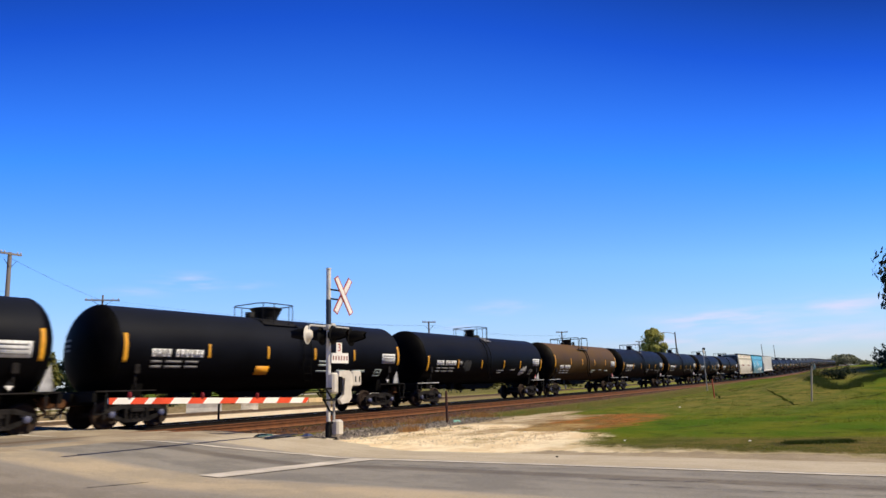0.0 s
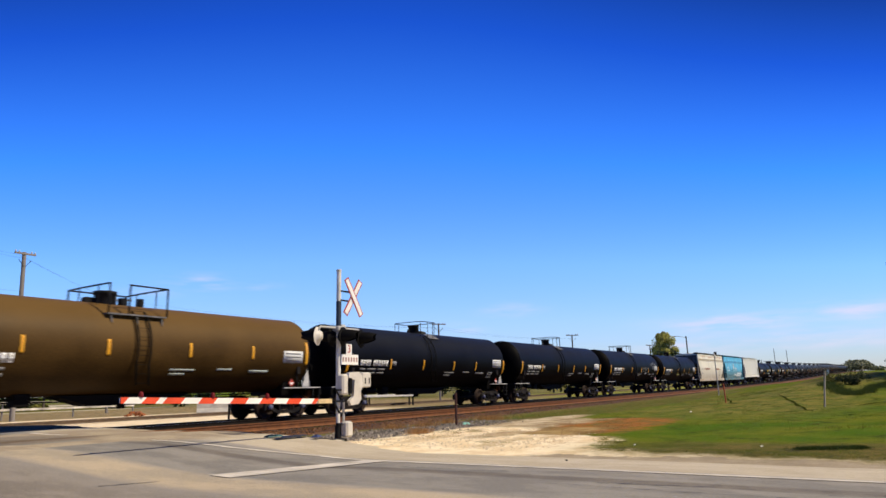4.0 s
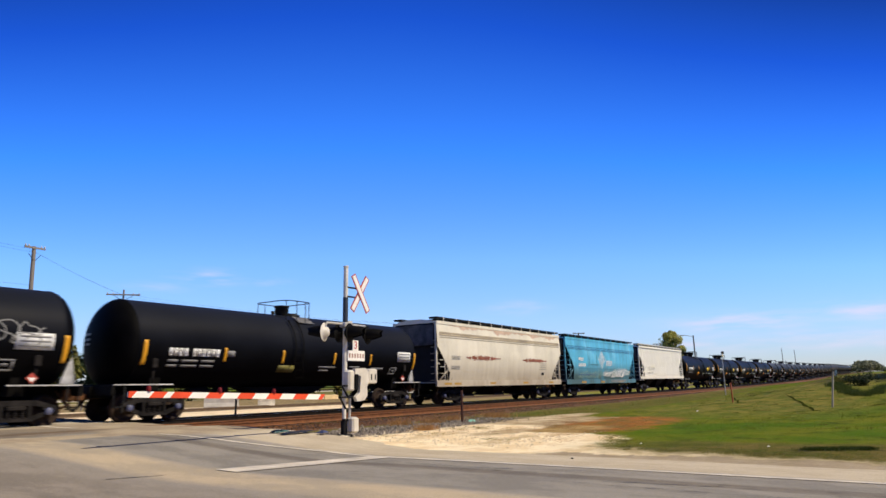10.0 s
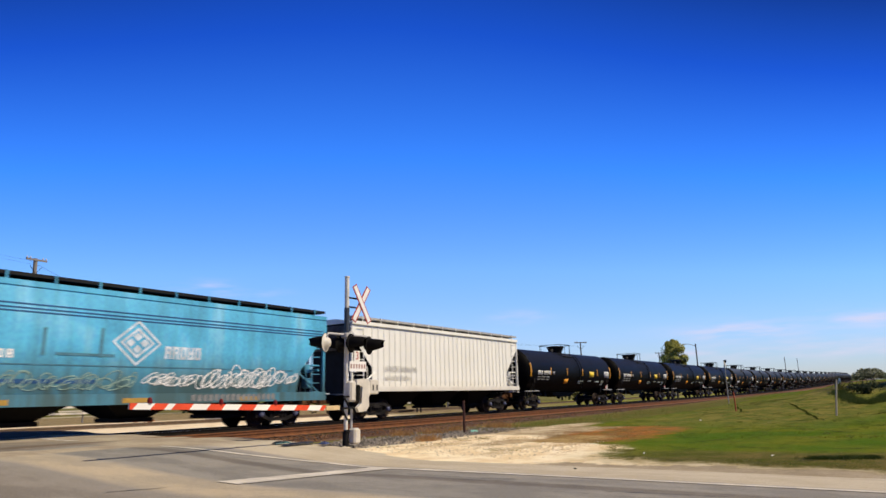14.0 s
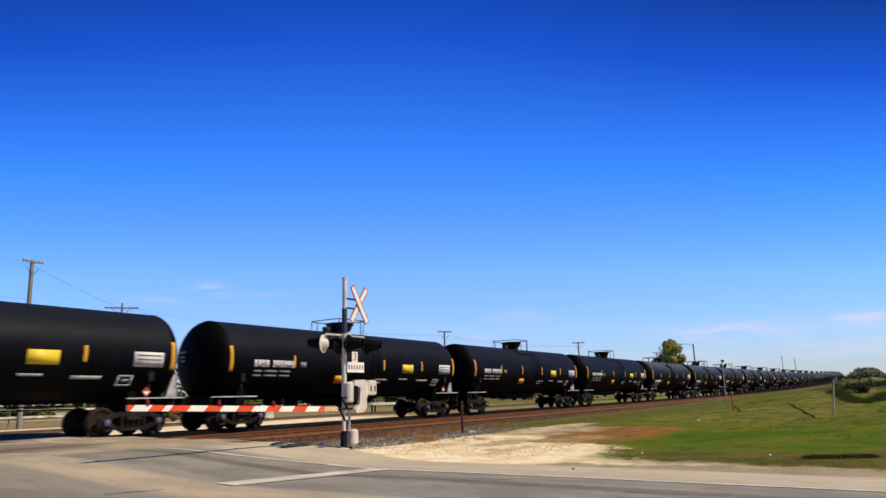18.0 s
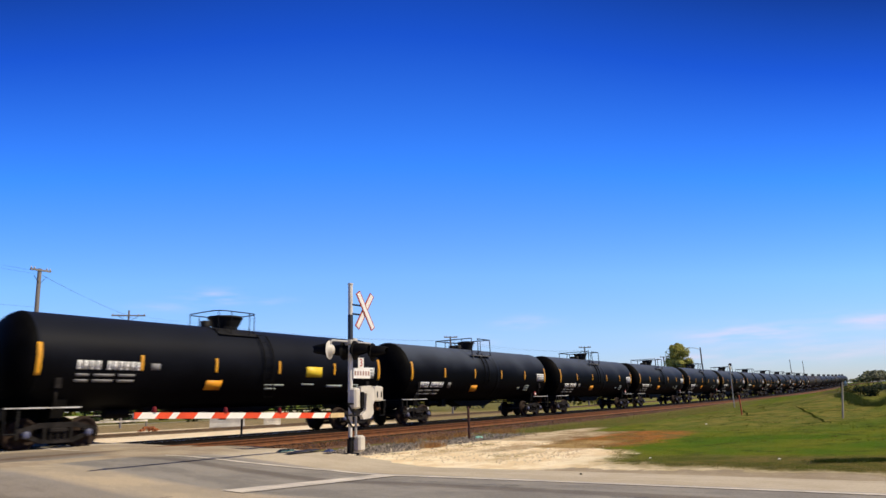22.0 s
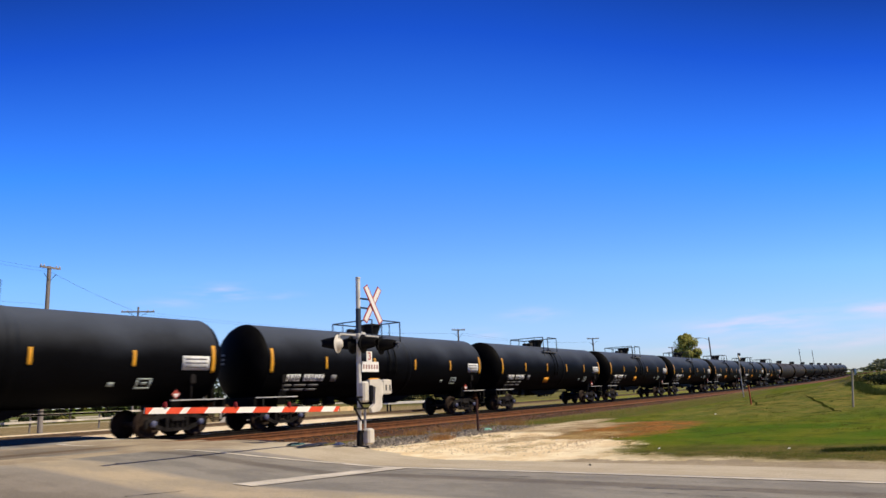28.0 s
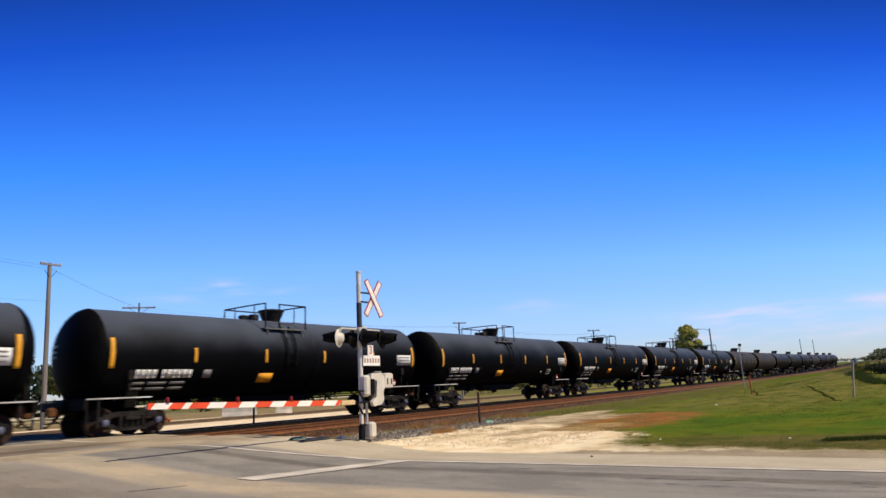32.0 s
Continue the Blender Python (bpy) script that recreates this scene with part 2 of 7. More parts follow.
def material(name, base, rough=0.6, metal=0.0, vary=0.25, scale=3.0, fine=60.0, bump=0.15, second=None, streak=(1, 1, 1), spec=0.5, grime=None, dust_sheen=None):
    """A painted, rusted or earthy surface with variation at two scales."""
    mat = bpy.data.materials.new(name)
    mat.use_nodes = True
    nt = mat.node_tree
    n, ln = nt.nodes, nt.links
    b = n["Principled BSDF"]
    tc = n.new("ShaderNodeTexCoord")
    mp = n.new("ShaderNodeMapping")
    mp.inputs["Scale"].default_value = streak
    ln.new(tc.outputs["Object"], mp.inputs["Vector"])
    a = n.new("ShaderNodeTexNoise")
    a.inputs["Scale"].default_value = scale
    a.inputs["Detail"].default_value = 6
    c = n.new("ShaderNodeTexNoise")
    c.inputs["Scale"].default_value = fine
    c.inputs["Detail"].default_value = 3
    for t in (a, c):
        ln.new(mp.outputs[0], t.inputs["Vector"])
    ramp = n.new("ShaderNodeValToRGB")
    dark = tuple(x * (1 - vary) for x in base)
    other = second or tuple(min(1, x * (1 + vary)) for x in base)
    ramp.color_ramp.elements[0].position, ramp.color_ramp.elements[1].position = 0.3, 0.72
    ramp.color_ramp.elements[0].color, ramp.color_ramp.elements[1].color = (*dark, 1), (*other, 1)
    mid = ramp.color_ramp.elements.new(0.52)
    mid.color = (*base, 1)
    mix = n.new("ShaderNodeMixRGB")
    mix.blend_type = "OVERLAY"
    mix.inputs[0].default_value = min(1.0, vary * 1.5)
    ln.new(a.outputs["Fac"], ramp.inputs[0])
    ln.new(ramp.outputs[0], mix.inputs[1])
    ln.new(c.outputs["Fac"], mix.inputs[2])
    out = mix.outputs[0]
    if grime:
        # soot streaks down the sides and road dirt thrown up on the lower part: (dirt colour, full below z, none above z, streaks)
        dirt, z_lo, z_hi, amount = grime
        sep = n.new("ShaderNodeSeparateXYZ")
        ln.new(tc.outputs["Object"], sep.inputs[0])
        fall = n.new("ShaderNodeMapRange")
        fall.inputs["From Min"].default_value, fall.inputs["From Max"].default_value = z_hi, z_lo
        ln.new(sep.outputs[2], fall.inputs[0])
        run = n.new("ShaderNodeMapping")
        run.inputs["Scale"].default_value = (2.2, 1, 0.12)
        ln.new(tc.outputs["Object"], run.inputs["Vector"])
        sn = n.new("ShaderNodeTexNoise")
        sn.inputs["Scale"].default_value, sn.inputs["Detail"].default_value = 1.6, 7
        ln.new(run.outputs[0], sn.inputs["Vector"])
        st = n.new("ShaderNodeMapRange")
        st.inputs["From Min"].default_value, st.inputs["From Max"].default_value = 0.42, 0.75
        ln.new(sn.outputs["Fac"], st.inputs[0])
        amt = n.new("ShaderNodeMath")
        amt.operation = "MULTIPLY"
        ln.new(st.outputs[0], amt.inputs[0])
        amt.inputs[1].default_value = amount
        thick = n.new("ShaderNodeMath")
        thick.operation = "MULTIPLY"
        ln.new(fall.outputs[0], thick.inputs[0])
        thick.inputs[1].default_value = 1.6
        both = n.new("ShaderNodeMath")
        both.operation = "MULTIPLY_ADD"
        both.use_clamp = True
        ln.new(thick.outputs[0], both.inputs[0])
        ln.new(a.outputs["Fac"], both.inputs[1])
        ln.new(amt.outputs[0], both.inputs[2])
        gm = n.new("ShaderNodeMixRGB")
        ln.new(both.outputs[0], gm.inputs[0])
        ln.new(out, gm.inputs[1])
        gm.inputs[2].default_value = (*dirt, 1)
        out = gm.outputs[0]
    if dust_sheen:
        # paler upper surfaces, sky sheen put into the colour with dust and fading: (colour, none below z, full above z)
        pale, z_lo, z_hi = dust_sheen
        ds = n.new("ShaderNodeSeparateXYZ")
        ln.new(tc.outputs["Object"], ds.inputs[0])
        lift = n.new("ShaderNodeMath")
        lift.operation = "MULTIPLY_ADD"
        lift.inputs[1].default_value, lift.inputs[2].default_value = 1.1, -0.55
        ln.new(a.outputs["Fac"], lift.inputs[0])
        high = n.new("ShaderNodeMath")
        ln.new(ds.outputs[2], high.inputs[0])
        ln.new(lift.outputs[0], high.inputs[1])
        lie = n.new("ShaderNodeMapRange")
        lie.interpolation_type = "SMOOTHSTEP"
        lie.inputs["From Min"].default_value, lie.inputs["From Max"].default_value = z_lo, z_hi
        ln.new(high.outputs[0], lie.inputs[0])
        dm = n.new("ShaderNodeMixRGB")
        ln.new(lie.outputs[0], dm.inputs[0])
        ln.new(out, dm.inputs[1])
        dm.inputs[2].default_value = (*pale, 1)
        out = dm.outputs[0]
    ln.new(out, b.inputs["Base Color"])
    rr = n.new("ShaderNodeMapRange")
    rr.inputs["To Min"].default_value, rr.inputs["To Max"].default_value = max(0.05, rough - 0.12), min(1, rough + 0.12)
    ln.new(a.outputs["Fac"], rr.inputs[0])
    ln.new(rr.outputs[0], b.inputs["Roughness"])
    b.inputs["Metallic"].default_value = metal
    b.inputs["Specular IOR Level"].default_value = spec
    if bump:
        bp = n.new("ShaderNodeBump")
        bp.inputs["Strength"].default_value = bump
        bp.inputs["Distance"].default_value = 0.02
        ln.new(c.outputs["Fac"], bp.inputs["Height"])
        ln.new(bp.outputs[0], b.inputs["Normal"])
    return mat


# tank paints: the paler top carries painted sky sheen as well as dust
BLACK = material("black_tank_paint", (0.0028, 0.003, 0.0042), 0.5, vary=0.3, scale=0.8, fine=25, bump=0.03, streak=(0.6, 1, 0.8), spec=0.05, dust_sheen=((0.012, 0.0142, 0.022), 2.0, 4.0))
BLACK_GREY = material("weathered_black_paint", (0.0022, 0.0024, 0.0032), 0.58, vary=0.4, scale=0.7, fine=20, bump=0.03, streak=(0.6, 1, 0.8), spec=0.05, dust_sheen=((0.078, 0.094, 0.13), 2.5, 4.3))
# tank heads: shade on the ends put into darker copies of the paint
HEAD_BLACK = material("shaded_black_paint", (0.003, 0.003, 0.0034), 0.6, vary=0.4, scale=1.5, fine=20, bump=0.03, spec=0.04)
BROWN_HEAD = material("shaded_brown_paint", (0.008, 0.006, 0.004), 0.6, vary=0.5, scale=1.5, spec=0.1)
DUSTY_BROWN = material("dusty_brown_tank_paint", (0.02, 0.016, 0.013), 0.6, vary=0.4, scale=0.7, fine=20, bump=0.03, spec=0.1, dust_sheen=((0.06, 0.05, 0.043), 2.0, 4.3))
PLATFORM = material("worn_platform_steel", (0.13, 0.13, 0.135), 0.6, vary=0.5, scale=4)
BROWN = material("brown_tank_paint", (0.045, 0.024, 0.006), 0.55, vary=0.4, scale=0.8, fine=25, bump=0.03, streak=(0.6, 1, 0.8), spec=0.1, dust_sheen=((0.125, 0.072, 0.022), 1.7, 4.2))
UNDER = material("grimy_black_steel", (0.006, 0.0055, 0.005), 0.7, vary=0.4, scale=4, fine=40, spec=0.08)
STEEL_DARK = material("dark_steel", (0.012, 0.012, 0.013), 0.6, vary=0.3, spec=0.15)
TRUCK = material("dusty_cast_steel", (0.018, 0.0158, 0.0152), 0.8, vary=0.6, scale=3, fine=40, spec=0.12)
WHEEL = material("rust_brown_wheel", (0.03, 0.019, 0.014), 0.75, metal=0.0, vary=0.4, scale=6, spec=0.15)
CAP_BLUE = material("blue_bearing_cap", (0.08, 0.09, 0.16), 0.5)
DULL_STRIPE = material("dull_yellow_tape", (0.42, 0.25, 0.04), 0.6, vary=0.2, scale=8)
# shade on the hopper ends, with some grime, put into a near-black colour
HOP_END = material("shaded_hopper_end", (0.012, 0.014, 0.022), 0.7, vary=0.4, scale=2, spec=0.2)
HOP_PANEL = material("weathered_end_panel", (0.1, 0.098, 0.1), 0.7, vary=0.5, scale=2.5, spec=0.15)
STRIPE = material("yellow_reflective_tape", (0.75, 0.36, 0.02), 0.4, vary=0.12, scale=8)
PLACARD = material("orange_placard", (0.9, 0.38, 0.02), 0.5, vary=0.08)
YELLOW = material("yellow_placard", (0.85, 0.6, 0.03), 0.5, vary=0.08)
WHITE = material("white_lettering", (0.88, 0.88, 0.86), 0.7, vary=0.15, scale=5)
PANEL = material("pale_notice_panel", (0.66, 0.67, 0.67), 0.6, vary=0.2, scale=9)
NOTICE = material("pale_greenish_notice", (0.4, 0.46, 0.44), 0.6, vary=0.3, scale=9)
LINE_GREY = material("grey_lettering", (0.22, 0.22, 0.22), 0.6)
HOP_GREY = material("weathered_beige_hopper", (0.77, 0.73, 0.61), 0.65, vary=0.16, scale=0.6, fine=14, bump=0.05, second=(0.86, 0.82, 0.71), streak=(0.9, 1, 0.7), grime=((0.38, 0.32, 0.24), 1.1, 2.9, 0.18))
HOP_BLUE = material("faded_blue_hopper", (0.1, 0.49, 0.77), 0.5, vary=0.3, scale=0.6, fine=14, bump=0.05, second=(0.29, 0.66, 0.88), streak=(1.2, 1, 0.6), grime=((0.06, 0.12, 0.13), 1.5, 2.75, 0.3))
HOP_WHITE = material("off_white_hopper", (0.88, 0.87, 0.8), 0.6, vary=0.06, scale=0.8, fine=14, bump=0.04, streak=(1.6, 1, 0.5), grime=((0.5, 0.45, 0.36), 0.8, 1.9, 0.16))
WORN_EDGE = material("worn_grey_edge", (0.42, 0.42, 0.42), 0.6, vary=0.5, scale=2)
PALE_GREY = material("pale_grey_lettering", (0.7, 0.69, 0.63), 0.7)
PALE_BLUE = material("pale_blue_lettering", (0.62, 0.7, 0.78), 0.7, vary=0.3, scale=4)
SEAM_GREY = material("sooty_seam", (0.3, 0.26, 0.2), 0.8, vary=0.3, scale=2)
DARK_BLUE = material("dark_blue_paint", (0.02, 0.09, 0.24), 0.6)
FAINT = material("faint_grey_smear", (0.02, 0.021, 0.022), 0.8, vary=0.7, scale=5)
NAVY = material("navy_sleeve", (0.03, 0.042, 0.065), 0.6)
DULL_YELLOW = material("dull_yellow_placard", (0.2, 0.18, 0.04), 0.6)
LINE_PALE = material("pale_spray", (0.5, 0.5, 0.48), 0.7, vary=0.3, scale=5)
PALE_GREEN = material("faded_green_spray", (0.25, 0.38, 0.33), 0.7, vary=0.3, scale=4)
RUST_MARK = material("rust_red_lettering", (0.26, 0.085, 0.05), 0.7, vary=0.4, scale=6)
COUPLER = material("rusty_cast_coupler", (0.11, 0.05, 0.022), 0.85, vary=0.5, scale=6, spec=0.15)
RUST = material("rusty_rail", (0.185, 0.07, 0.023), 0.75, metal=0.2, vary=0.35, scale=4)
# rails below the train: the dark band of shade is put into their colour
SHADED_RAIL = material("shade_dark_rail", (0.016, 0.012, 0.009), 0.7, vary=0.4, scale=4, spec=0.1)
DULL_RAIL = material("dull_brown_rail", (0.11, 0.075, 0.048), 0.8, vary=0.4, scale=4)
RAIL_TOP = material("worn_rail_head", (0.35, 0.33, 0.32), 0.3, metal=0.9, vary=0.15)
TIE = material("creosoted_tie", (0.055, 0.03, 0.017), 0.85, vary=0.4, scale=3, streak=(6, 1, 1))
BALLAST = material("rusty_ballast", (0.082, 0.034, 0.011), 0.95, vary=0.65, scale=1.6, fine=30, bump=0.9, second=(0.17, 0.085, 0.032), streak=(0.25, 1.6, 1))
MAST_PAINT = material("weathered_white_mast_paint", (0.66, 0.64, 0.59), 0.5, vary=0.25, scale=5)
GALV = material("galvanised_steel", (0.44, 0.43, 0.41), 0.55, metal=0.1, vary=0.2, scale=6)
ALU = material("aluminium_paint", (0.58, 0.55, 0.49), 0.5, metal=0.0, vary=0.15)
SIGN_WHITE = material("white_sign_sheet", (0.8, 0.79, 0.76), 0.5, vary=0.06)
SIGN_RED = material("red_sign_sheet", (0.42, 0.06, 0.04), 0.5, vary=0.1)
ARM_RED = material("red_gate_tape", (0.75, 0.075, 0.02), 0.45, vary=0.1)
ARM_WHITE = material("white_gate_tape", (0.88, 0.85, 0.78), 0.45, vary=0.06)
LAMP_BLACK = material("black_lamp_backing", (0.006, 0.006, 0.0065), 0.7, vary=0.2, spec=0.08)
LENS = material("dark_red_lens", (0.2, 0.01, 0.012), 0.45, vary=0.1, spec=0.15)
WOOD_POLE = material("grey_wooden_pole", (0.19, 0.172, 0.158), 0.9, vary=0.3, scale=2, streak=(1, 1, 0.1))
CONCRETE = material("pale_concrete", (0.42, 0.4, 0.37), 0.9, vary=0.2, scale=2)
PAINT_LINE = material("worn_white_road_paint", (0.58, 0.53, 0.455), 0.85, vary=0.3, scale=2, fine=40, bump=0.2)
CRACK = material("dark_tar_seam", (0.02, 0.02, 0.02), 0.7)
BARK = material("tree_bark", (0.09, 0.07, 0.05), 0.95, vary=0.4, bump=0.5)


def leaf_material(name, a, b, thin=0.0):
    mat = bpy.data.materials.new(name)
    mat.use_nodes = True
    n, ln = mat.node_tree.nodes, mat.node_tree.links
    bs = n["Principled BSDF"]
    g = n.new("ShaderNodeNewGeometry")
    r = n.new("ShaderNodeValToRGB")
    r.color_ramp.elements[0].color, r.color_ramp.elements[1].color = (*a, 1), (*b, 1)
    ln.new(g.outputs["Random Per Island"], r.inputs[0])
    ln.new(r.outputs[0], bs.inputs["Base Color"])
    bs.inputs["Roughness"].default_value = 0.65
    bs.inputs["Specular IOR Level"].default_value = 0.25
    if thin:
        tr = n.new("ShaderNodeBsdfTranslucent")
        ln.new(r.outputs[0], tr.inputs["Color"])
        mx = n.new("ShaderNodeMixShader")
        mx.inputs[0].default_value = thin
        ln.new(bs.outputs[0], mx.inputs[1])
        ln.new(tr.outputs[0], mx.inputs[2])
        ln.new(mx.outputs[0], n["Material Output"].inputs["Surface"])
    return mat


LEAF_YELLOW = leaf_material("autumn_leaves", (0.24, 0.26, 0.05), (0.66, 0.6, 0.16), 0.35)
LEAF_GREEN = leaf_material("green_leaves", (0.012, 0.024, 0.008), (0.045, 0.065, 0.02), 0.2)
LEAF_OLIVE = leaf_material("olive_leaves", (0.1, 0.11, 0.02), (0.22, 0.2, 0.04), 0.3)
# haze over the far hill is put into its pale leaf colour
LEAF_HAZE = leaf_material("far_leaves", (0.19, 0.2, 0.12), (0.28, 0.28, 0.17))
LEAF_DARK = leaf_material("dark_leaves", (0.008, 0.016, 0.006), (0.03, 0.045, 0.015))
GRASS_BLADE = leaf_material("grass_blades", (0.08, 0.16, 0.008), (0.17, 0.2, 0.016), 0.5)
RANK_BLADE = leaf_material("rank_grass_blades", (0.028, 0.055, 0.006), (0.07, 0.095, 0.014), 0.3)
WEED_BLADE = leaf_material("weed_blades", (0.1, 0.13, 0.02), (0.24, 0.21, 0.055), 0.5)
RUST_BLADE = leaf_material("rusty_dead_blades", (0.34, 0.17, 0.06), (0.55, 0.34, 0.14), 0.5)
EDGE_BLADE = leaf_material("dry_edge_blades", (0.16, 0.17, 0.04), (0.36, 0.31, 0.1), 0.5)
DRY_BLADE = leaf_material("dry_grass_blades", (0.24, 0.19, 0.06), (0.4, 0.33, 0.12), 0.5)
STONES_PALE = leaf_material("pale_gravel_stones", (0.5, 0.4, 0.26), (0.85, 0.72, 0.52))
STONES_GREY = leaf_material("ballast_stones", (0.05, 0.042, 0.035), (0.3, 0.26, 0.22))
STONES_RUST = leaf_material("rusty_ballast_stones", (0.03, 0.013, 0.006), (0.2, 0.085, 0.03))


# ---- the lie of the land ----
AXIS = 21.8          # distance of the train's track from the camera
RAIL = 0.35          # top of rail


def smooth(a, b, x):
    t = min(1.0, max(0.0, (x - a) / (b - a)))
    return t * t * (3 - 2 * t)


def rise(x):
    """The railway climbs gently away from the road."""
    x = max(0.0, x)
    return 3.0e-5 * x * x if x < 350 else 3.675 + 0.012 * (min(x, 900) - 350)


def road_z(y):
    q = abs(AXIS - 2 - y)
    # the crossing lies flush with the rails and crests behind them
    flush = 0.03 * smooth(14.6, 15.6, y) + 0.05 * smooth(19.5, 22.0, y) + 0.1 * smooth(22.0, 26.5, y)
    return 0.33 * (1 - smooth(5.0, 11.5, q)) + flush * (1 - smooth(27.5, 33, y))


MOUNDS = ((75, 1.0, 26, 7, 1.6), (46, 3.5, 8, 4, 0.22), (60, -14, 34, 10, 1.6), (120, 8, 40, 7, 0.9))


def land(x, y):
    q = AXIS - y
    bed = 0.10 * (1 - smooth(5.6, 9.0, q)) * smooth(-11, -8, q)
    z = bed + rise(x) * (1 if y > -60 else max(0, 1 + (y + 60) / 60))
    # hummocks in the rough grass
    lump = math.sin(1.1 * x + 0.7 * y) * math.sin(0.9 * y - 0.5 * x + 1.0) + 0.6 * math.sin(0.47 * x - 1.3 * y) * math.sin(1.9 * x + 0.3 * y)
    z += 0.045 * lump * smooth(22, 30, x) * smooth(220, 90, x) * smooth(12, 9, y) * smooth(-40, -20, y)
    for mx, my, sx, sy, h in MOUNDS:
        z += h * math.exp(-((x - mx) / sx) ** 2 - ((y - my) / sy) ** 2)
    if -6 < x < 14.5:
        k = smooth(14.5, 11.0, x) * smooth(-6, -3, x)
        z = z * (1 - k) + (road_z(y) - 0.03) * k
    return z


def zoned(name, base_a, base_b, zones, scale=0.35, rough=0.95, bump=0.6, fine=45.0, third=None, wander=3.0, grain=(1, 1, 1), gloss=0.2):
    """Ground that changes with place: zones are (x, y, half width, half depth, softness, colour, second colour)."""
    mat = bpy.data.materials.new(name)
    mat.use_nodes = True
    n, ln = mat.node_tree.nodes, mat.node_tree.links
    bs = n["Principled BSDF"]
    bs.inputs["Roughness"].default_value = rough
    bs.inputs["Specular IOR Level"].default_value = gloss
    geo = n.new("ShaderNodeNewGeometry")
    place = n.new("ShaderNodeMapping")
    place.inputs["Scale"].default_value = grain
    ln.new(geo.outputs["Position"], place.inputs["Vector"])

    def noise_at(s, detail=5.0, rough_n=0.55):
        t = n.new("ShaderNodeTexNoise")
        t.inputs["Scale"].default_value, t.inputs["Detail"].default_value, t.inputs["Roughness"].default_value = s, detail, rough_n
        ln.new(place.outputs[0], t.inputs["Vector"])
        return t

    def mixed(f, a, b, how="MIX"):
        m = n.new("ShaderNodeMixRGB")
        m.blend_type = how
        for i, s in enumerate((f, a, b)):
            if isinstance(s, (int, float)):
                m.inputs[i].default_value = s
            elif isinstance(s, tuple):
                m.inputs[i].default_value = (*s, 1)
            else:
                ln.new(s, m.inputs[i])
        return m.outputs[0]

    def sharpen(s, lo, hi):
        r = n.new("ShaderNodeMapRange")
        r.interpolation_type = "SMOOTHSTEP"
        r.inputs["From Min"].default_value, r.inputs["From Max"].default_value = lo, hi
        ln.new(s, r.inputs[0])
        return r.outputs[0]

    big, mid, small = noise_at(scale), noise_at(scale * 3, 9, 0.7), noise_at(fine, 4, 0.65)
    col = mixed(sharpen(big.outputs["Fac"], 0.38, 0.62), base_a, base_b)
    if third:
        col = mixed(sharpen(mid.outputs["Fac"], 0.5, 0.66), col, third)
    warp = n.new("ShaderNodeVectorMath")
    warp.operation = "MULTIPLY_ADD"
    ln.new(noise_at(0.9, 9, 0.75).outputs["Color"], warp.inputs[0])
    warp.inputs[1].default_value = (wander, wander * 0.8, 0)
    off = n.new("ShaderNodeVectorMath")
    off.operation = "SUBTRACT"
    off.inputs[1].default_value = (wander / 2, wander * 0.4, 0)
    ln.new(geo.outputs["Position"], off.inputs[0])
    ln.new(off.outputs[0], warp.inputs[2])
    for x, y, hx, hy, soft, c1, c2 in zones:
        mp = n.new("ShaderNodeMapping")
        mp.vector_type = "POINT"
        mp.inputs["Location"].default_value = (-x / hx, -y / hy, 0)
        mp.inputs["Scale"].default_value = (1 / hx, 1 / hy, 0)
        ln.new(warp.outputs[0], mp.inputs["Vector"])
        p = n.new("ShaderNodeVectorMath")
        p.operation = "LENGTH"
        four = n.new("ShaderNodeVectorMath")
        four.operation = "MULTIPLY"
        ln.new(mp.outputs[0], four.inputs[0])
        ln.new(mp.outputs[0], four.inputs[1])
        ln.new(four.outputs[0], p.inputs[0])
        fac = sharpen(p.outputs["Value"], 1 + soft, 1 - soft)
        own = mixed(sharpen(mid.outputs["Fac"], 0.4, 0.6), c1, c2)
        col = mixed(fac, col, own)
    col = mixed(0.55, col, small.outputs["Fac"], "OVERLAY")
    ln.new(col, bs.inputs["Base Color"])
    bp = n.new("ShaderNodeBump")
    bp.inputs["Strength"].default_value, bp.inputs["Distance"].default_value = bump, 0.04
    ln.new(small.outputs["Fac"], bp.inputs["Height"])
    ln.new(bp.outputs[0], bs.inputs["Normal"])
    return mat


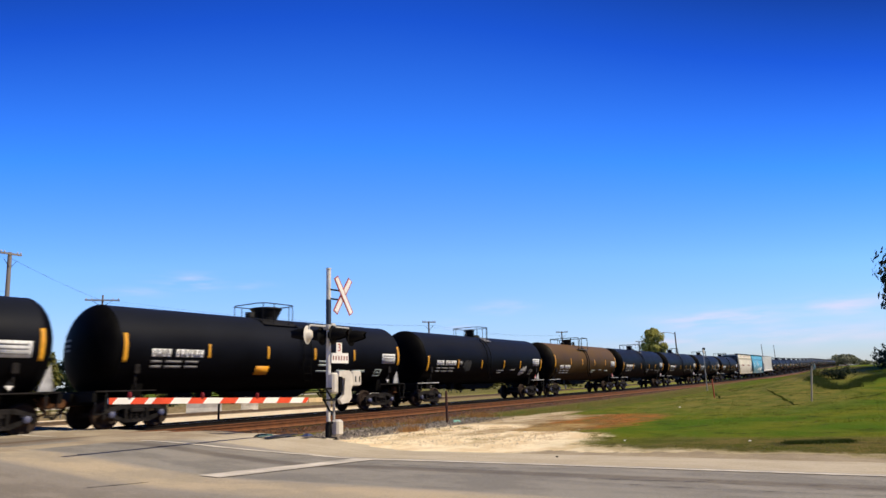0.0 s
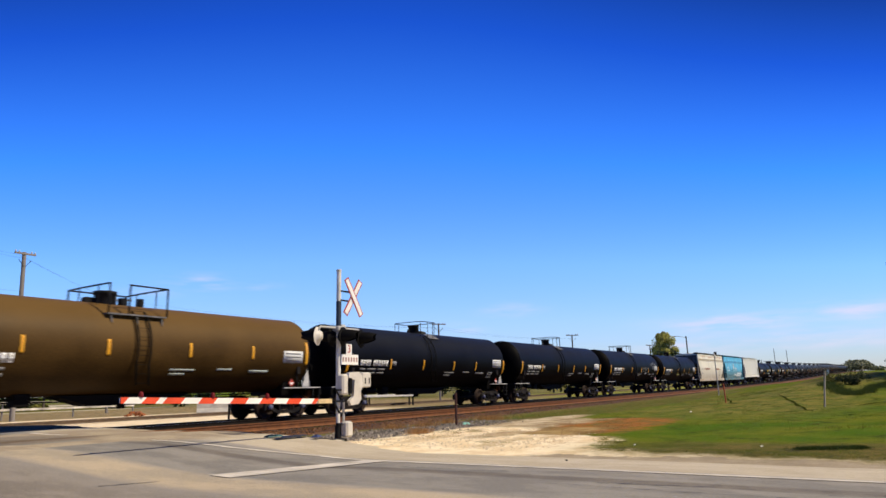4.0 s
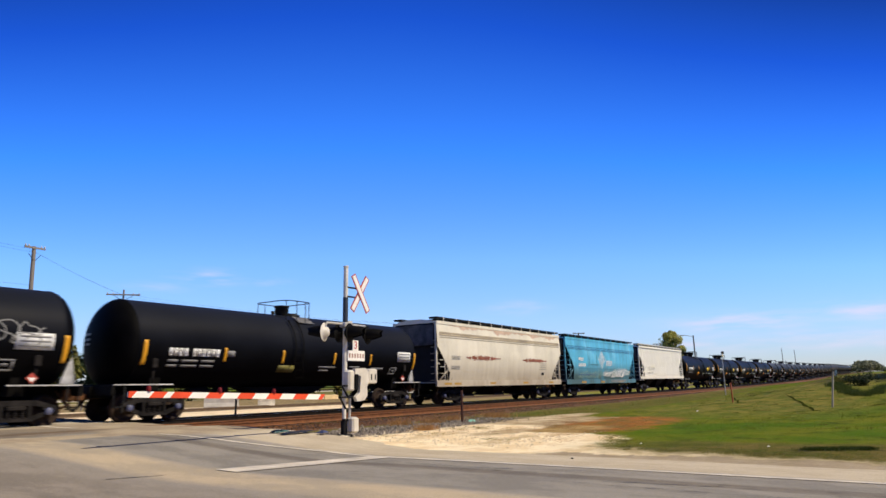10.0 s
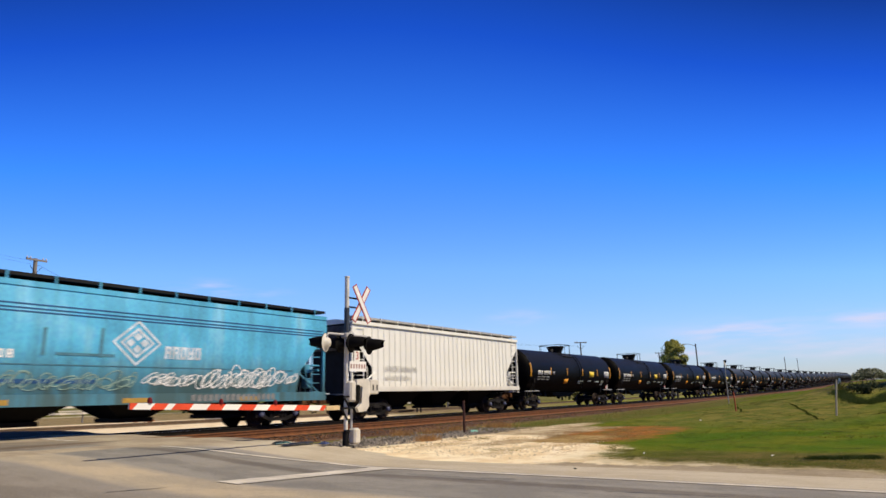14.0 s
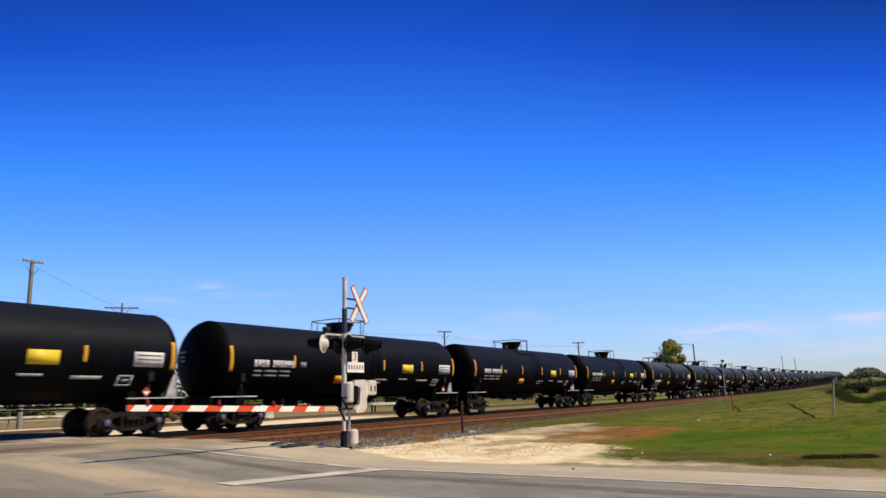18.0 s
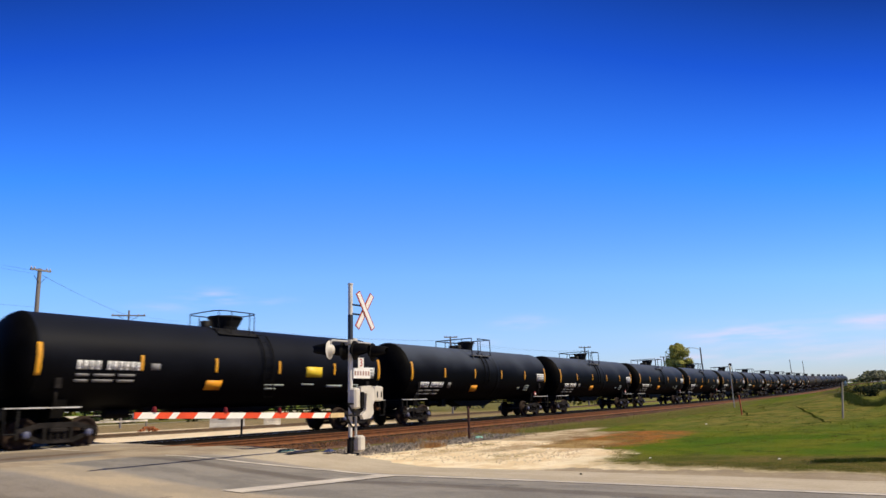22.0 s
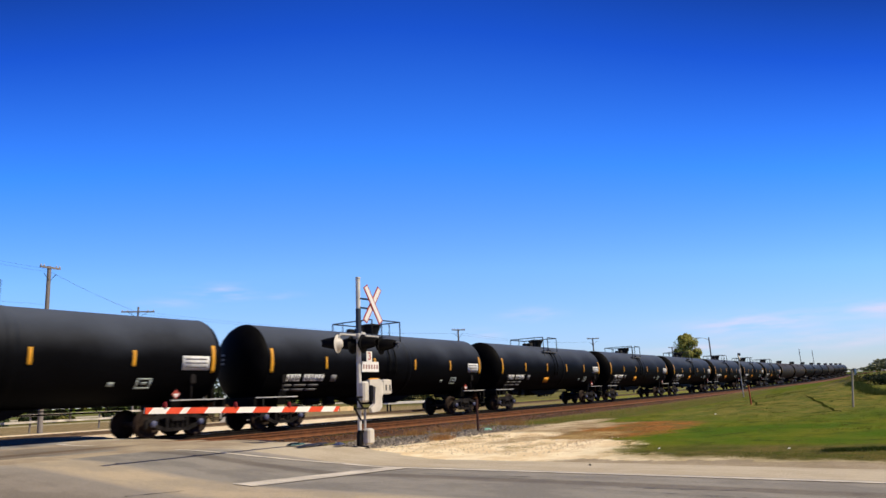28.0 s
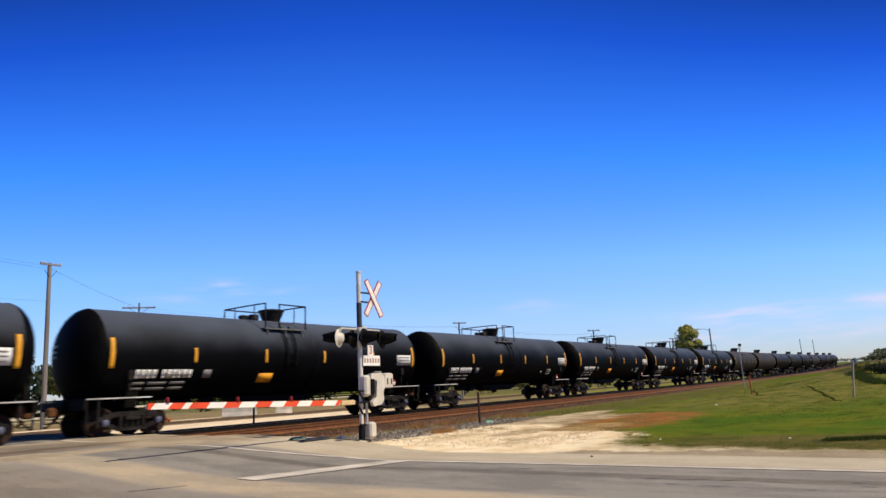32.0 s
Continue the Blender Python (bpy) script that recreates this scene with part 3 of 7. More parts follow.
PALE = ((0.96, 0.83, 0.59), (0.8, 0.63, 0.39))
SHOULDER = ((0.41, 0.34, 0.245), (0.33, 0.27, 0.19))
RUSTY = ((0.36, 0.135, 0.03), (0.17, 0.125, 0.035))
GROUND = zoned("grass_and_gravel", (0.068, 0.132, 0.004), (0.14, 0.155, 0.01), [
    (60, 130.0, 500, 92, 0.1, (0.2, 0.17, 0.06), (0.12, 0.125, 0.035)),
    (60, 17.2, 400, 3.2, 0.2, (0.13, 0.10, 0.04), (0.16, 0.15, 0.045)),
    (44, 5.5, 17, 5.0, 0.6, (0.2, 0.175, 0.04), (0.1, 0.125, 0.018)),
    (60, 3.0, 9, 3.0, 0.6, (0.22, 0.185, 0.05), (0.12, 0.125, 0.025)),
    (48, 12.6, 26, 1.7, 0.4, (0.14, 0.115, 0.03), (0.09, 0.11, 0.02)),
    (12.7, 2.0, 1.05, 60, 0.35, *SHOULDER),
    (21.2, 10.4, 4.8, 3.0, 0.2, (0.52, 0.42, 0.27), (0.3, 0.22, 0.125)),
    (24.5, 11.6, 4.5, 0.7, 0.4, (0.62, 0.52, 0.36), (0.4, 0.3, 0.18)),
    (21.8, 7.7, 4.2, 1.5, 0.5, *RUSTY),
    (18.6, 8.0, 2.0, 0.9, 0.5, (0.42, 0.3, 0.13), (0.3, 0.2, 0.08)),
    (14.4, 9.6, 2.9, 4.1, 0.12, *PALE),
    (16.9, 11.4, 3.4, 2.3, 0.15, *PALE),
    (13.2, 3.4, 0.42, 4.6, 0.5, *PALE),
    (17.2, 9.5, 1.5, 0.5, 0.7, (0.4, 0.3, 0.17), (0.55, 0.43, 0.27)),
    (15.0, 8.1, 1.6, 0.28, 0.7, (0.55, 0.42, 0.24), (0.7, 0.57, 0.36)),
    (15.4, 10.6, 1.6, 0.35, 0.7, (0.6, 0.46, 0.27), (0.75, 0.6, 0.38)),
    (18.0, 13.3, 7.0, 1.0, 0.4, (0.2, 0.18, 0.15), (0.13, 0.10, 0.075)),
    (14.3, -1.5, 1.5, 6.5, 0.6, (0.15, 0.12, 0.035), (0.08, 0.085, 0.015)),
    # small dark streak: a shadow on the verge painted into the ground
    (14.6, 1.0, 0.22, 0.8, 0.6, (0.03, 0.03, 0.012), (0.06, 0.06, 0.02)),
    (90, 38.0, 90, 11, 0.3, (0.27, 0.25, 0.06), (0.15, 0.17, 0.03)),
    (20, 52.0, 60, 24, 0.3, (0.32, 0.24, 0.13), (0.2, 0.16, 0.075)),
    # the train's cast shadow, put into the ground colour
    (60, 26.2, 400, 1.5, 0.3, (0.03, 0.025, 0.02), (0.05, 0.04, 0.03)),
    (2, 37.6, 40, 10.4, 0.2, (0.92, 0.78, 0.56), (0.75, 0.6, 0.4)),
    (14, 41.5, 25, 1.6, 0.4, (0.24, 0.17, 0.08), (0.3, 0.2, 0.1)),
    (70, 150, 110, 14, 0.3, (0.62, 0.56, 0.44), (0.4, 0.36, 0.26)),
    (20, 80, 40, 3, 0.4, (0.55, 0.48, 0.36), (0.35, 0.3, 0.2)),
    (-40, 24, 45, 8, 0.3, *PALE)], third=(0.045, 0.066, 0.006), wander=2.8, gloss=0.04)
ROAD = zoned("weathered_asphalt", (0.325, 0.298, 0.262), (0.405, 0.365, 0.312), [
    (2.0, 7, 4.0, 10, 0.5, (0.2, 0.176, 0.148), (0.275, 0.242, 0.205)),
    (8.75, 0, 1.4, 200, 0.25, (0.215, 0.202, 0.182), (0.285, 0.266, 0.235)),
    (6.75, 5, 0.55, 200, 0.8, (0.48, 0.395, 0.28), (0.38, 0.325, 0.245)),
    (11.75, 0, 1.3, 200, 0.12, (0.52, 0.455, 0.345), (0.45, 0.385, 0.285)),
    (9.2, 2, 0.2, 200, 0.9, (0.15, 0.135, 0.12), (0.2, 0.178, 0.15)),
    (11.3, 17.5, 2.2, 3.6, 0.3, (0.42, 0.35, 0.25), (0.32, 0.26, 0.19)),
    (7.5, 15.4, 4.0, 0.5, 0.5, (0.42, 0.35, 0.25), (0.32, 0.26, 0.19)),
    (7.5, 20.0, 4.0, 0.8, 0.5, (0.4, 0.34, 0.25), (0.32, 0.26, 0.19)),
    (6.2, 18.3, 3.6, 2.0, 0.25, (0.17, 0.145, 0.12), (0.24, 0.2, 0.155)),
    (6.0, 17.6, 4.2, 0.4, 0.6, (0.13, 0.1, 0.075), (0.17, 0.12, 0.08)),
    # shadow band under and behind the train, put into the road colour
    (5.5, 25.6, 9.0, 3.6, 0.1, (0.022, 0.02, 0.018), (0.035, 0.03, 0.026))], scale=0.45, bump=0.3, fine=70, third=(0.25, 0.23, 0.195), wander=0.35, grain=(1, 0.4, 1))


def steps(lo, hi, near_lo, near_hi, d):
    out = list(np.arange(near_lo, near_hi + 1e-6, d))
    s, x = d, near_hi
    while x < hi:
        s *= 1.25
        x += s
        out.append(min(x, hi))
    s, x = d, near_lo
    while x > lo:
        s *= 1.25
        x -= s
        out.insert(0, max(x, lo))
    return out


def sheet(xs, ys, height, smooth_faces=True):
    m = Mesh()
    nx = len(xs)
    m.add([(x, y, height(x, y)) for y in ys for x in xs],
          [(j * nx + i, j * nx + i + 1, j * nx + nx + i + 1, j * nx + nx + i) for j in range(len(ys) - 1) for i in range(nx - 1)], smooth_faces)
    return m


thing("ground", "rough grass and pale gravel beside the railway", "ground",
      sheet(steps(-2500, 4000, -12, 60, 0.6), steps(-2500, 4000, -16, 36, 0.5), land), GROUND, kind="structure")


def road_height(x, y):
    crown = 0.03 * (1 - ((x - 6.5) / 6.5) ** 2) * smooth(8, 14, abs(AXIS - 2 - y))
    return road_z(y) + crown


road_edge_rng = random.Random(4)
road = Mesh()
r_ys = steps(-120, 200, -14, 34, 0.5)
r_xs = [-1.6, 0.4, 2.7, 5, 7.5, 10.3, 11.4, 12.9]
r_pts = []
for y in r_ys:
    wob = road_edge_rng.uniform(-0.12, 0.12)
    for i, x in enumerate(r_xs):
        xx = x + (wob if i in (0, len(r_xs) - 1) else 0)
        r_pts.append((xx, y, road_height(xx, y) - (0.05 if i in (0, len(r_xs) - 1) else 0)))
nr = len(r_xs)
road.add(r_pts, [(j * nr + i, j * nr + i + 1, j * nr + nr + i + 1, j * nr + nr + i) for j in range(len(r_ys) - 1) for i in range(nr - 1)], True)
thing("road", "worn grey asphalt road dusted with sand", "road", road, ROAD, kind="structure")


def stripe_on_road(name, x0, x1, y0, y1, mat, label, lift=0.008, n=24):
    m = Mesh()
    pts = []
    for i in range(n + 1):
        y = y0 + (y1 - y0) * i / n
        for x in (x0, x1):
            pts.append((x, y, road_height(x, y) + lift))
    m.add(pts, [(2 * i, 2 * i + 1, 2 * i + 3, 2 * i + 2) for i in range(n)])
    return thing(name, label, "road marking", m, mat, kind="structure")


stripe_on_road("edge_line", 10.18, 10.32, -40, 8.3, PAINT_LINE, "worn white road edge line", n=70)
bend = Mesh()
bend_pts = []
for (xa, ya), (xb_, yb_) in zip(((10.25, 8.3), (10.3, 9.8), (9.9, 12.0)), ((10.3, 9.8), (9.9, 12.0), (9.6, 14.9))):
    for i in range(8):
        x, y = xa + (xb_ - xa) * i / 8, ya + (yb_ - ya) * i / 8
        bend_pts += [(x + d, y, road_height(x + d, y) + 0.009) for d in (-0.07, 0.07)]
bend.add(bend_pts, [(2 * i, 2 * i + 1, 2 * i + 3, 2 * i + 2) for i in range(len(bend_pts) // 2 - 1)])
thing("edge_line", "worn white road edge line at the crossing", "road marking", bend, PAINT_LINE, kind="structure")
stripe_on_road("edge_line", 9.9, 10.06, 18.9, 20.9, PAINT_LINE, "worn white road edge line by the tracks")
bar_m = Mesh()
bar_pts = []
for i in range(13):
    x = 7.3 + (10.2 - 7.3) * i / 12
    y = 9.15 - 0.85 * i / 12
    for d in (-0.27, 0.27):
        bar_pts.append((x, y + d, road_height(x, y + d) + 0.012))
bar_m.add(bar_pts, [(2 * i, 2 * i + 2, 2 * i + 3, 2 * i + 1) for i in range(12)])
thing("stop_line", "worn white stop line on the asphalt", "road marking", bar_m, PAINT_LINE, kind="structure")


def seam(points, w, label):
    m = Mesh()
    rng = random.Random(len(points) * 7)
    pts = []
    fine = []
    for (xa, ya), (xb, yb) in zip(points, points[1:]):
        k = max(2, int(math.hypot(xb - xa, yb - ya) / 0.15))
        fine += [(xa + (xb - xa) * i / k + rng.uniform(-0.02, 0.02), ya + (yb - ya) * i / k + rng.uniform(-0.03, 0.03)) for i in range(k)]
    for i, (x, y) in enumerate(fine):
        ww = w * rng.uniform(0.4, 1.2)
        for d in (-ww, ww):
            pts.append((x + d * 0.3, y + d, road_height(x, y) + 0.006))
    m.add(pts, [(2 * i, 2 * i + 1, 2 * i + 3, 2 * i + 2) for i in range(len(fine) - 1)])
    return thing("tar_seam", label, "road crack", m, CRACK, kind="structure")


seam([(5.7, 9.8), (6.15, 9.62), (6.7, 9.5)], 0.022, "dark cracked seam in the asphalt")
seam([(9.25, 2.0), (9.0, -1.0), (9.2, -5)], 0.03, "dark longitudinal crack in the asphalt")
seam([(9.25, 6.6), (9.35, 4.6), (9.2, 2.2)], 0.02, "dark longitudinal crack in the asphalt")
seam([(9.6, 7.2), (9.5, 5.8), (9.65, 5.0)], 0.035, "dark longitudinal crack in the asphalt")
seam([(8.9, 3.4), (9.05, 1.9), (8.85, 0.4)], 0.03, "dark longitudinal crack in the asphalt")
seam([(4.6, 8.6), (4.9, 7.6), (4.7, 6.6)], 0.025, "thin crack in the asphalt")
seam([(8.6, 4.0), (8.5, 1.5), (8.6, -2)], 0.02, "thin crack in the asphalt")

# dark narrow strips on the grassy bank
BANK_STRIP = material("dark_bank_tone", (0.035, 0.045, 0.01), 1.0, vary=0.4, scale=3, bump=0.2, spec=0.0)
for pts_r, wr in ((((43.3, 5.2), (39, 4.3), (35.3, 3.6), (31.5, 2.9), (28.1, 2.3)), 0.11), (((54, 3.5), (47, 2.7), (41.9, 2.0), (39.5, 1.3), (42, 0.7), (45.8, 0.3), (51.6, -0.9)), 0.17), (((31.4, 1.1), (33.6, 0.3), (35.4, -0.5)), 0.12), (((46, 8.6), (41, 7.4), (36.5, 6.6)), 0.08)):
    m = Mesh()
    pr = random.Random(int(pts_r[0][0] * 10))
    line = []
    for (xa, ya), (xb, yb) in zip(pts_r, pts_r[1:]):
        line += [(xa + (xb - xa) * i / 8, ya + (yb - ya) * i / 8) for i in range(8)]
    line.append(pts_r[-1])
    pp = []
    for i, (x, y) in enumerate(line):
        w = wr * pr.uniform(0.35, 1.0) * math.sin(math.pi * (i + 0.6) / (len(line) + 0.2)) ** 0.5
        for d in (-w, w):
            pp.append((x, y + d, land(x, y + d) + 0.02))
    m.add(pp, [(2 * i, 2 * i + 1, 2 * i + 3, 2 * i + 2) for i in range(len(line) - 1)])
    thing("worn_rut", "dark narrow strip in the grassy bank", "rut", m, BANK_STRIP, kind="structure")

# ---- the three tracks ----
BED = Mesh()
bx = steps(13.2, 900, 13.2, 60, 1.5)
prof = [(-3.0, 0.0), (-1.9, 0.16), (6.3 - 0.2, 0.16), (7.8, -0.02)]
bed_pts = []
for x in bx:
    for q, z in prof:
        bed_pts.append((x, AXIS - q, z + rise(x)))
BED.add(bed_pts, [(i * 4 + j, i * 4 + j + 1, i * 4 + j + 5, i * 4 + j + 4) for i in range(len(bx) - 1) for j in range(3)])
bx2 = [-1.7, -8, -20, -50, -120]
bed_pts = [(x, AXIS - q, z) for x in bx2 for q, z in prof]
BED.add(bed_pts, [(i * 4 + j, i * 4 + j + 1, i * 4 + j + 5, i * 4 + j + 4) for i in range(len(bx2) - 1) for j in range(3)])
thing("ballast_bed", "rust-stained ballast bed under the tracks", "ballast", BED, BALLAST, kind="structure")

# painted shade under the train: a near-black strip laid on the ballast
shade = Mesh()
shade.add([(x, AXIS - q, 0.172 + rise(x)) for x in bx for q in (-1.9, 0.6)], [(2 * i, 2 * i + 1, 2 * i + 3, 2 * i + 2) for i in range(len(bx) - 1)])
thing("oiled_ballast", "dark strip for the train's shade on the ballast", "ballast", shade, material("shade_dark_ballast", (0.014, 0.011, 0.009), 0.9, vary=0.5, scale=4, fine=30, bump=0.9), kind="structure")

TRACKS = (("train", 0.0), ("near", 4.3), ("far", -15.5))
tie_me = Mesh().box((0, 0, 0), (0.23, 2.55, 0.17), bevel=0.012).data("tie", TIE)
for tname, q0 in TRACKS:
    yc = AXIS - q0
    tr = thing("railway_track", {"train": "rusty railway track carrying the train", "near": "rusty empty railway track beside the signal", "far": "rusty empty railway track behind the train"}[tname], "railway track", group="railway tracks", kind="structure")
    xs = steps(-150, 900, -10, 60, 2.0)
    for side in (-0.755, 0.755):
        m = Mesh()
        ring = [(-0.07, -0.17), (0.07, -0.17), (0.07, -0.15), (0.012, -0.12), (0.012, -0.045), (0.036, -0.035), (0.036, 0.0), (-0.036, 0.0), (-0.036, -0.035), (-0.012, -0.045), (-0.012, -0.12), (-0.07, -0.15)]
        k = len(ring)
        m.add([(x, yc + side + a, RAIL - (0.14 if q0 < 0 else 0) + rise(x) + b) for x in xs for a, b in ring],
              [(i * k + j, i * k + (j + 1) % k, i * k + k + (j + 1) % k, i * k + k + j) for i in range(len(xs) - 1) for j in range(k)])
        rail = part("rail", m, SHADED_RAIL if q0 == 0 else RUST if q0 > 0 else DULL_RAIL, tr)
        top = Mesh()
        top.add([(x, yc + side + a, RAIL - (0.14 if q0 < 0 else 0) + rise(x) + 0.003) for x in xs for a in (-0.026, 0.026)], [(2 * i, 2 * i + 1, 2 * i + 3, 2 * i + 2) for i in range(len(xs) - 1)])
        part("rail_head", top, RAIL_TOP if q0 == 0 else RUST if q0 > 0 else DULL_RAIL, rail)
    if q0 < 0:
        continue
    rng = random.Random(int(q0 * 10) + 60)
    for i in range(150 if q0 >= 0 else 70):
        x = 13.5 + i * 0.55
        t = part("tie", tie_me, None, tr)
        t.matrix_basis = pose(x, yc + rng.uniform(-0.05, 0.05), RAIL - 0.17 - 0.075 + rise(x), 0, 0, rng.uniform(-1.5, 1.5))
    m = Mesh()
    for i in range(500):
        x = 13.5 + (150 if q0 >= 0 else 70) * 0.55 + i * 0.55
        m.box((x, yc, RAIL - 0.245 + rise(x)), (0.23, 2.55, 0.17))
    tagged(part("distant_ties", m, TIE, tr), kind="stuff")


def scatter_stones(name, label, count, place, mat, lo, hi, seed):
    """Loose stones, each a squashed tetra-like lump."""
    rng = random.Random(seed)
    m = Mesh()
    done = 0
    while done < count:
        p = place(rng)
        if p is None:
            continue
        x, y, z = p
        r = rng.uniform(lo, hi)
        a = rng.uniform(0, 6.28)
        pts = [(x + r * math.cos(a + i * 1.57) * rng.uniform(0.7, 1.3), y + r * math.sin(a + i * 1.57) * rng.uniform(0.7, 1.3), z - r * 0.2 + rng.uniform(0, r * 0.3)) for i in range(4)]
        pts.append((x + rng.uniform(-r, r) * 0.4, y + rng.uniform(-r, r) * 0.4, z + r * rng.uniform(0.5, 0.9)))
        m.add(pts, [(0, 1, 4), (1, 2, 4), (2, 3, 4), (3, 0, 4)])
        done += 1
    return thing(name, label, "stones", m, mat, kind="stuff")


def on_bed(rng):
    x = 13.4 + 60 * rng.random() ** 1.6
    q = rng.uniform(1.1, 6.8)
    return x, AXIS - q, (0.165 if q < 6.1 else 0.165 - (q - 6.1) * 0.1) + rise(x)


def on_shoulder(rng):
    x = 14.2 + 10 * rng.random() ** 1.2
    q = rng.gauss(8.4, 0.55)
    return x, AXIS - q, land(x, AXIS - q) + 0.0


def on_gravel(rng):
    x, q = rng.uniform(13, 20), rng.uniform(8.6, 15)
    if ((x - 21) / 4.2) ** 2 + ((AXIS - q - 8.7) / 2.4) ** 2 < 1:
        return None
    return x, AXIS - q, land(x, AXIS - q)


scatter_stones("ballast_stones", "rust-brown ballast stones between the rails", 9000, on_bed, STONES_RUST, 0.025, 0.05, 1)
scatter_stones("loose_ballast", "grey loose ballast stones along the track shoulder", 1800, on_shoulder, STONES_GREY, 0.03, 0.075, 2)
scatter_stones("gravel_stones", "pale gravel stones on the bare ground", 1600, on_gravel, STONES_PALE, 0.012, 0.035, 3)


def blades(name, label, count, place, mat, h0, h1, seed):
    rng = random.Random(seed)
    m = Mesh()
    pts, faces = [], []
    while len(faces) < count:
        p = place(rng)
        if p is None:
            continue
        x, y, z = p
        a = rng.uniform(0, 6.28)
        h, w = rng.uniform(h0, h1), rng.uniform(0.004, 0.009)
        lx, ly = rng.gauss(0, h * 0.4), rng.gauss(0, h * 0.4)
        k = len(pts)
        pts += [(x - w * math.cos(a), y - w * math.sin(a), z - 0.01), (x + w * math.cos(a), y + w * math.sin(a), z - 0.01), (x + lx, y + ly, z + h)]
        faces.append((k, k + 1, k + 2))
    m.add(pts, faces)
    return thing(name, label, "grass", m, mat, kind="stuff")


def lawn(rng):
    x = 13.4 + 45 * rng.random() ** 1.7
    y = rng.uniform(-6, 13)
    edge = 3.9 + min(x - 13, 7) * 0.45
    if (x < 24 and y > edge + rng.gauss(0, 0.35)) or math.atan2(y, x) < -0.12:
        return None
    return x, y, land(x, y)


def verge(rng):
    x = 13.0 + abs(rng.gauss(0, 1.4))
    y = rng.uniform(-6, 3.0)
    return x, y, land(x, y)


def tufts(rng):
    k = rng.randrange(420)
    own = random.Random(k * 31 + 7)
    cx = 20 + 55 * own.random() ** 1.5
    cy = own.uniform(-4, 12)
    if cx < 26 and cy > 5.5:
        return None
    r = own.uniform(0.08, 0.35)
    x, y = rng.gauss(cx, r * 1.6), rng.gauss(cy, r)
    return x, y, land(x, y)


def trackside(rng):
    x = 22 + 90 * rng.random() ** 1.4
    y = AXIS - rng.uniform(6.6, 9.5)
    return x, y, land(x, y)


def clump_at(spots, spread):
    """Grass that stands in clumps round the given spots."""
    def place(rng):
        cx, cy, r = spots[rng.randrange(len(spots))]
        x, y = rng.gauss(cx, r * spread), rng.gauss(cy, r)
        return (x, y, land(x, y)) if x > 13.0 else None
    return place


def along(points, step, jitter, seed, lo, hi):
    """Clump spots strewn along a line on the ground."""
    rng = random.Random(seed)
    out = []
    for (xa, ya), (xb, yb) in zip(points, points[1:]):
        for i in range(max(1, int(math.hypot(xb - xa, yb - ya) / step))):
            k = rng.random()
            out.append((xa + (xb - xa) * k + rng.gauss(0, jitter), ya + (yb - ya) * k + rng.gauss(0, jitter), rng.uniform(lo, hi)))
    return out


blades("edge_grass", "dry olive grass clumps along the gravel edge", 9000, clump_at(along(((13.4, -4), (13.3, 0.5), (13.5, 3), (13.7, 4.9), (15.4, 5.5), (16.5, 6.2)), 0.16, 0.14, 41, 0.05, 0.16), 1.2), EDGE_BLADE, 0.01, 0.03, 42)
blades("dead_clumps", "dead orange-brown grass clumps on bare soil", 4500, clump_at(along(((17.6, 7.2), (20.5, 7.2), (24.5, 8.2), (26.5, 9.5)), 0.1, 0.5, 43, 0.06, 0.2), 1.5), RUST_BLADE, 0.01, 0.03, 44)
blades("gravel_tufts", "dry straw tufts on pale gravel", 2600, clump_at(along(((14.2, 8.2), (16.8, 9.6), (19.0, 11.6), (15.4, 11.0), (14.4, 12.0)), 0.5, 0.3, 45, 0.06, 0.16), 1.6), DRY_BLADE, 0.008, 0.025, 46)
blades("gravel_litter", "brown plant litter strewn on pale gravel", 5200, clump_at(along(((15.2, 11.2), (17.5, 10.4), (20.5, 9.0), (22.5, 9.6), (19.0, 8.2), (16.8, 7.2), (14.6, 6.6)), 0.16, 0.45, 57, 0.06, 0.22), 2.0), RUST_BLADE, 0.006, 0.03, 58)
blades("rusty_shrubs", "rusty dead weeds on the ballast shoulder", 2600, clump_at(((24.6, 13.9, 0.32), (25.3, 14.2, 0.25), (20.2, 14.0, 0.2), (18.6, 14.3, 0.2), (17.2, 12.2, 0.18), (21.9, 14.2, 0.2)), 1.4), RUST_BLADE, 0.08, 0.26, 47)
blades("lawn_grass", "short green grass on the verge", 60000, lawn, GRASS_BLADE, 0.006, 0.016, 5)
blades("dry_verge_grass", "dry yellowed grass along the road edge", 5000, verge, DRY_BLADE, 0.006, 0.014, 6)
# dark blades added along the curved strip, standing in for a scarp's shade
blades("rank_grass", "dark green grass added along the bank for a scarp's shade", 14000, clump_at(along(((54, 3.5), (47, 2.7), (41.9, 2.0), (39.5, 1.3), (42, 0.7), (45.8, 0.3), (51.6, -0.9)), 0.12, 0.15, 51, 0.06, 0.2), 1.8), RANK_BLADE, 0.1, 0.3, 52)
blades("verge_clump", "dark grass clump on the verge", 3000, clump_at(((14.45, 1.35, 0.12), (14.6, 1.05, 0.15), (14.7, 0.75, 0.14), (14.8, 0.55, 0.07)), 0.8), RANK_BLADE, 0.025, 0.07, 55)
blades("bank_clumps", "dark olive grass clumps on the bank", 12000, clump_at(along(((30, -1), (36, 1.5), (44, 4.5), (56, 8.5), (40, 8), (30, 4.5), (25, 1.5)), 0.22, 1.3, 53, 0.06, 0.3), 2.2), RANK_BLADE, 0.012, 0.05, 54)
blades("trackside_weeds", "tall olive weeds beside the tracks", 4000, trackside, WEED_BLADE, 0.05, 0.16, 8)


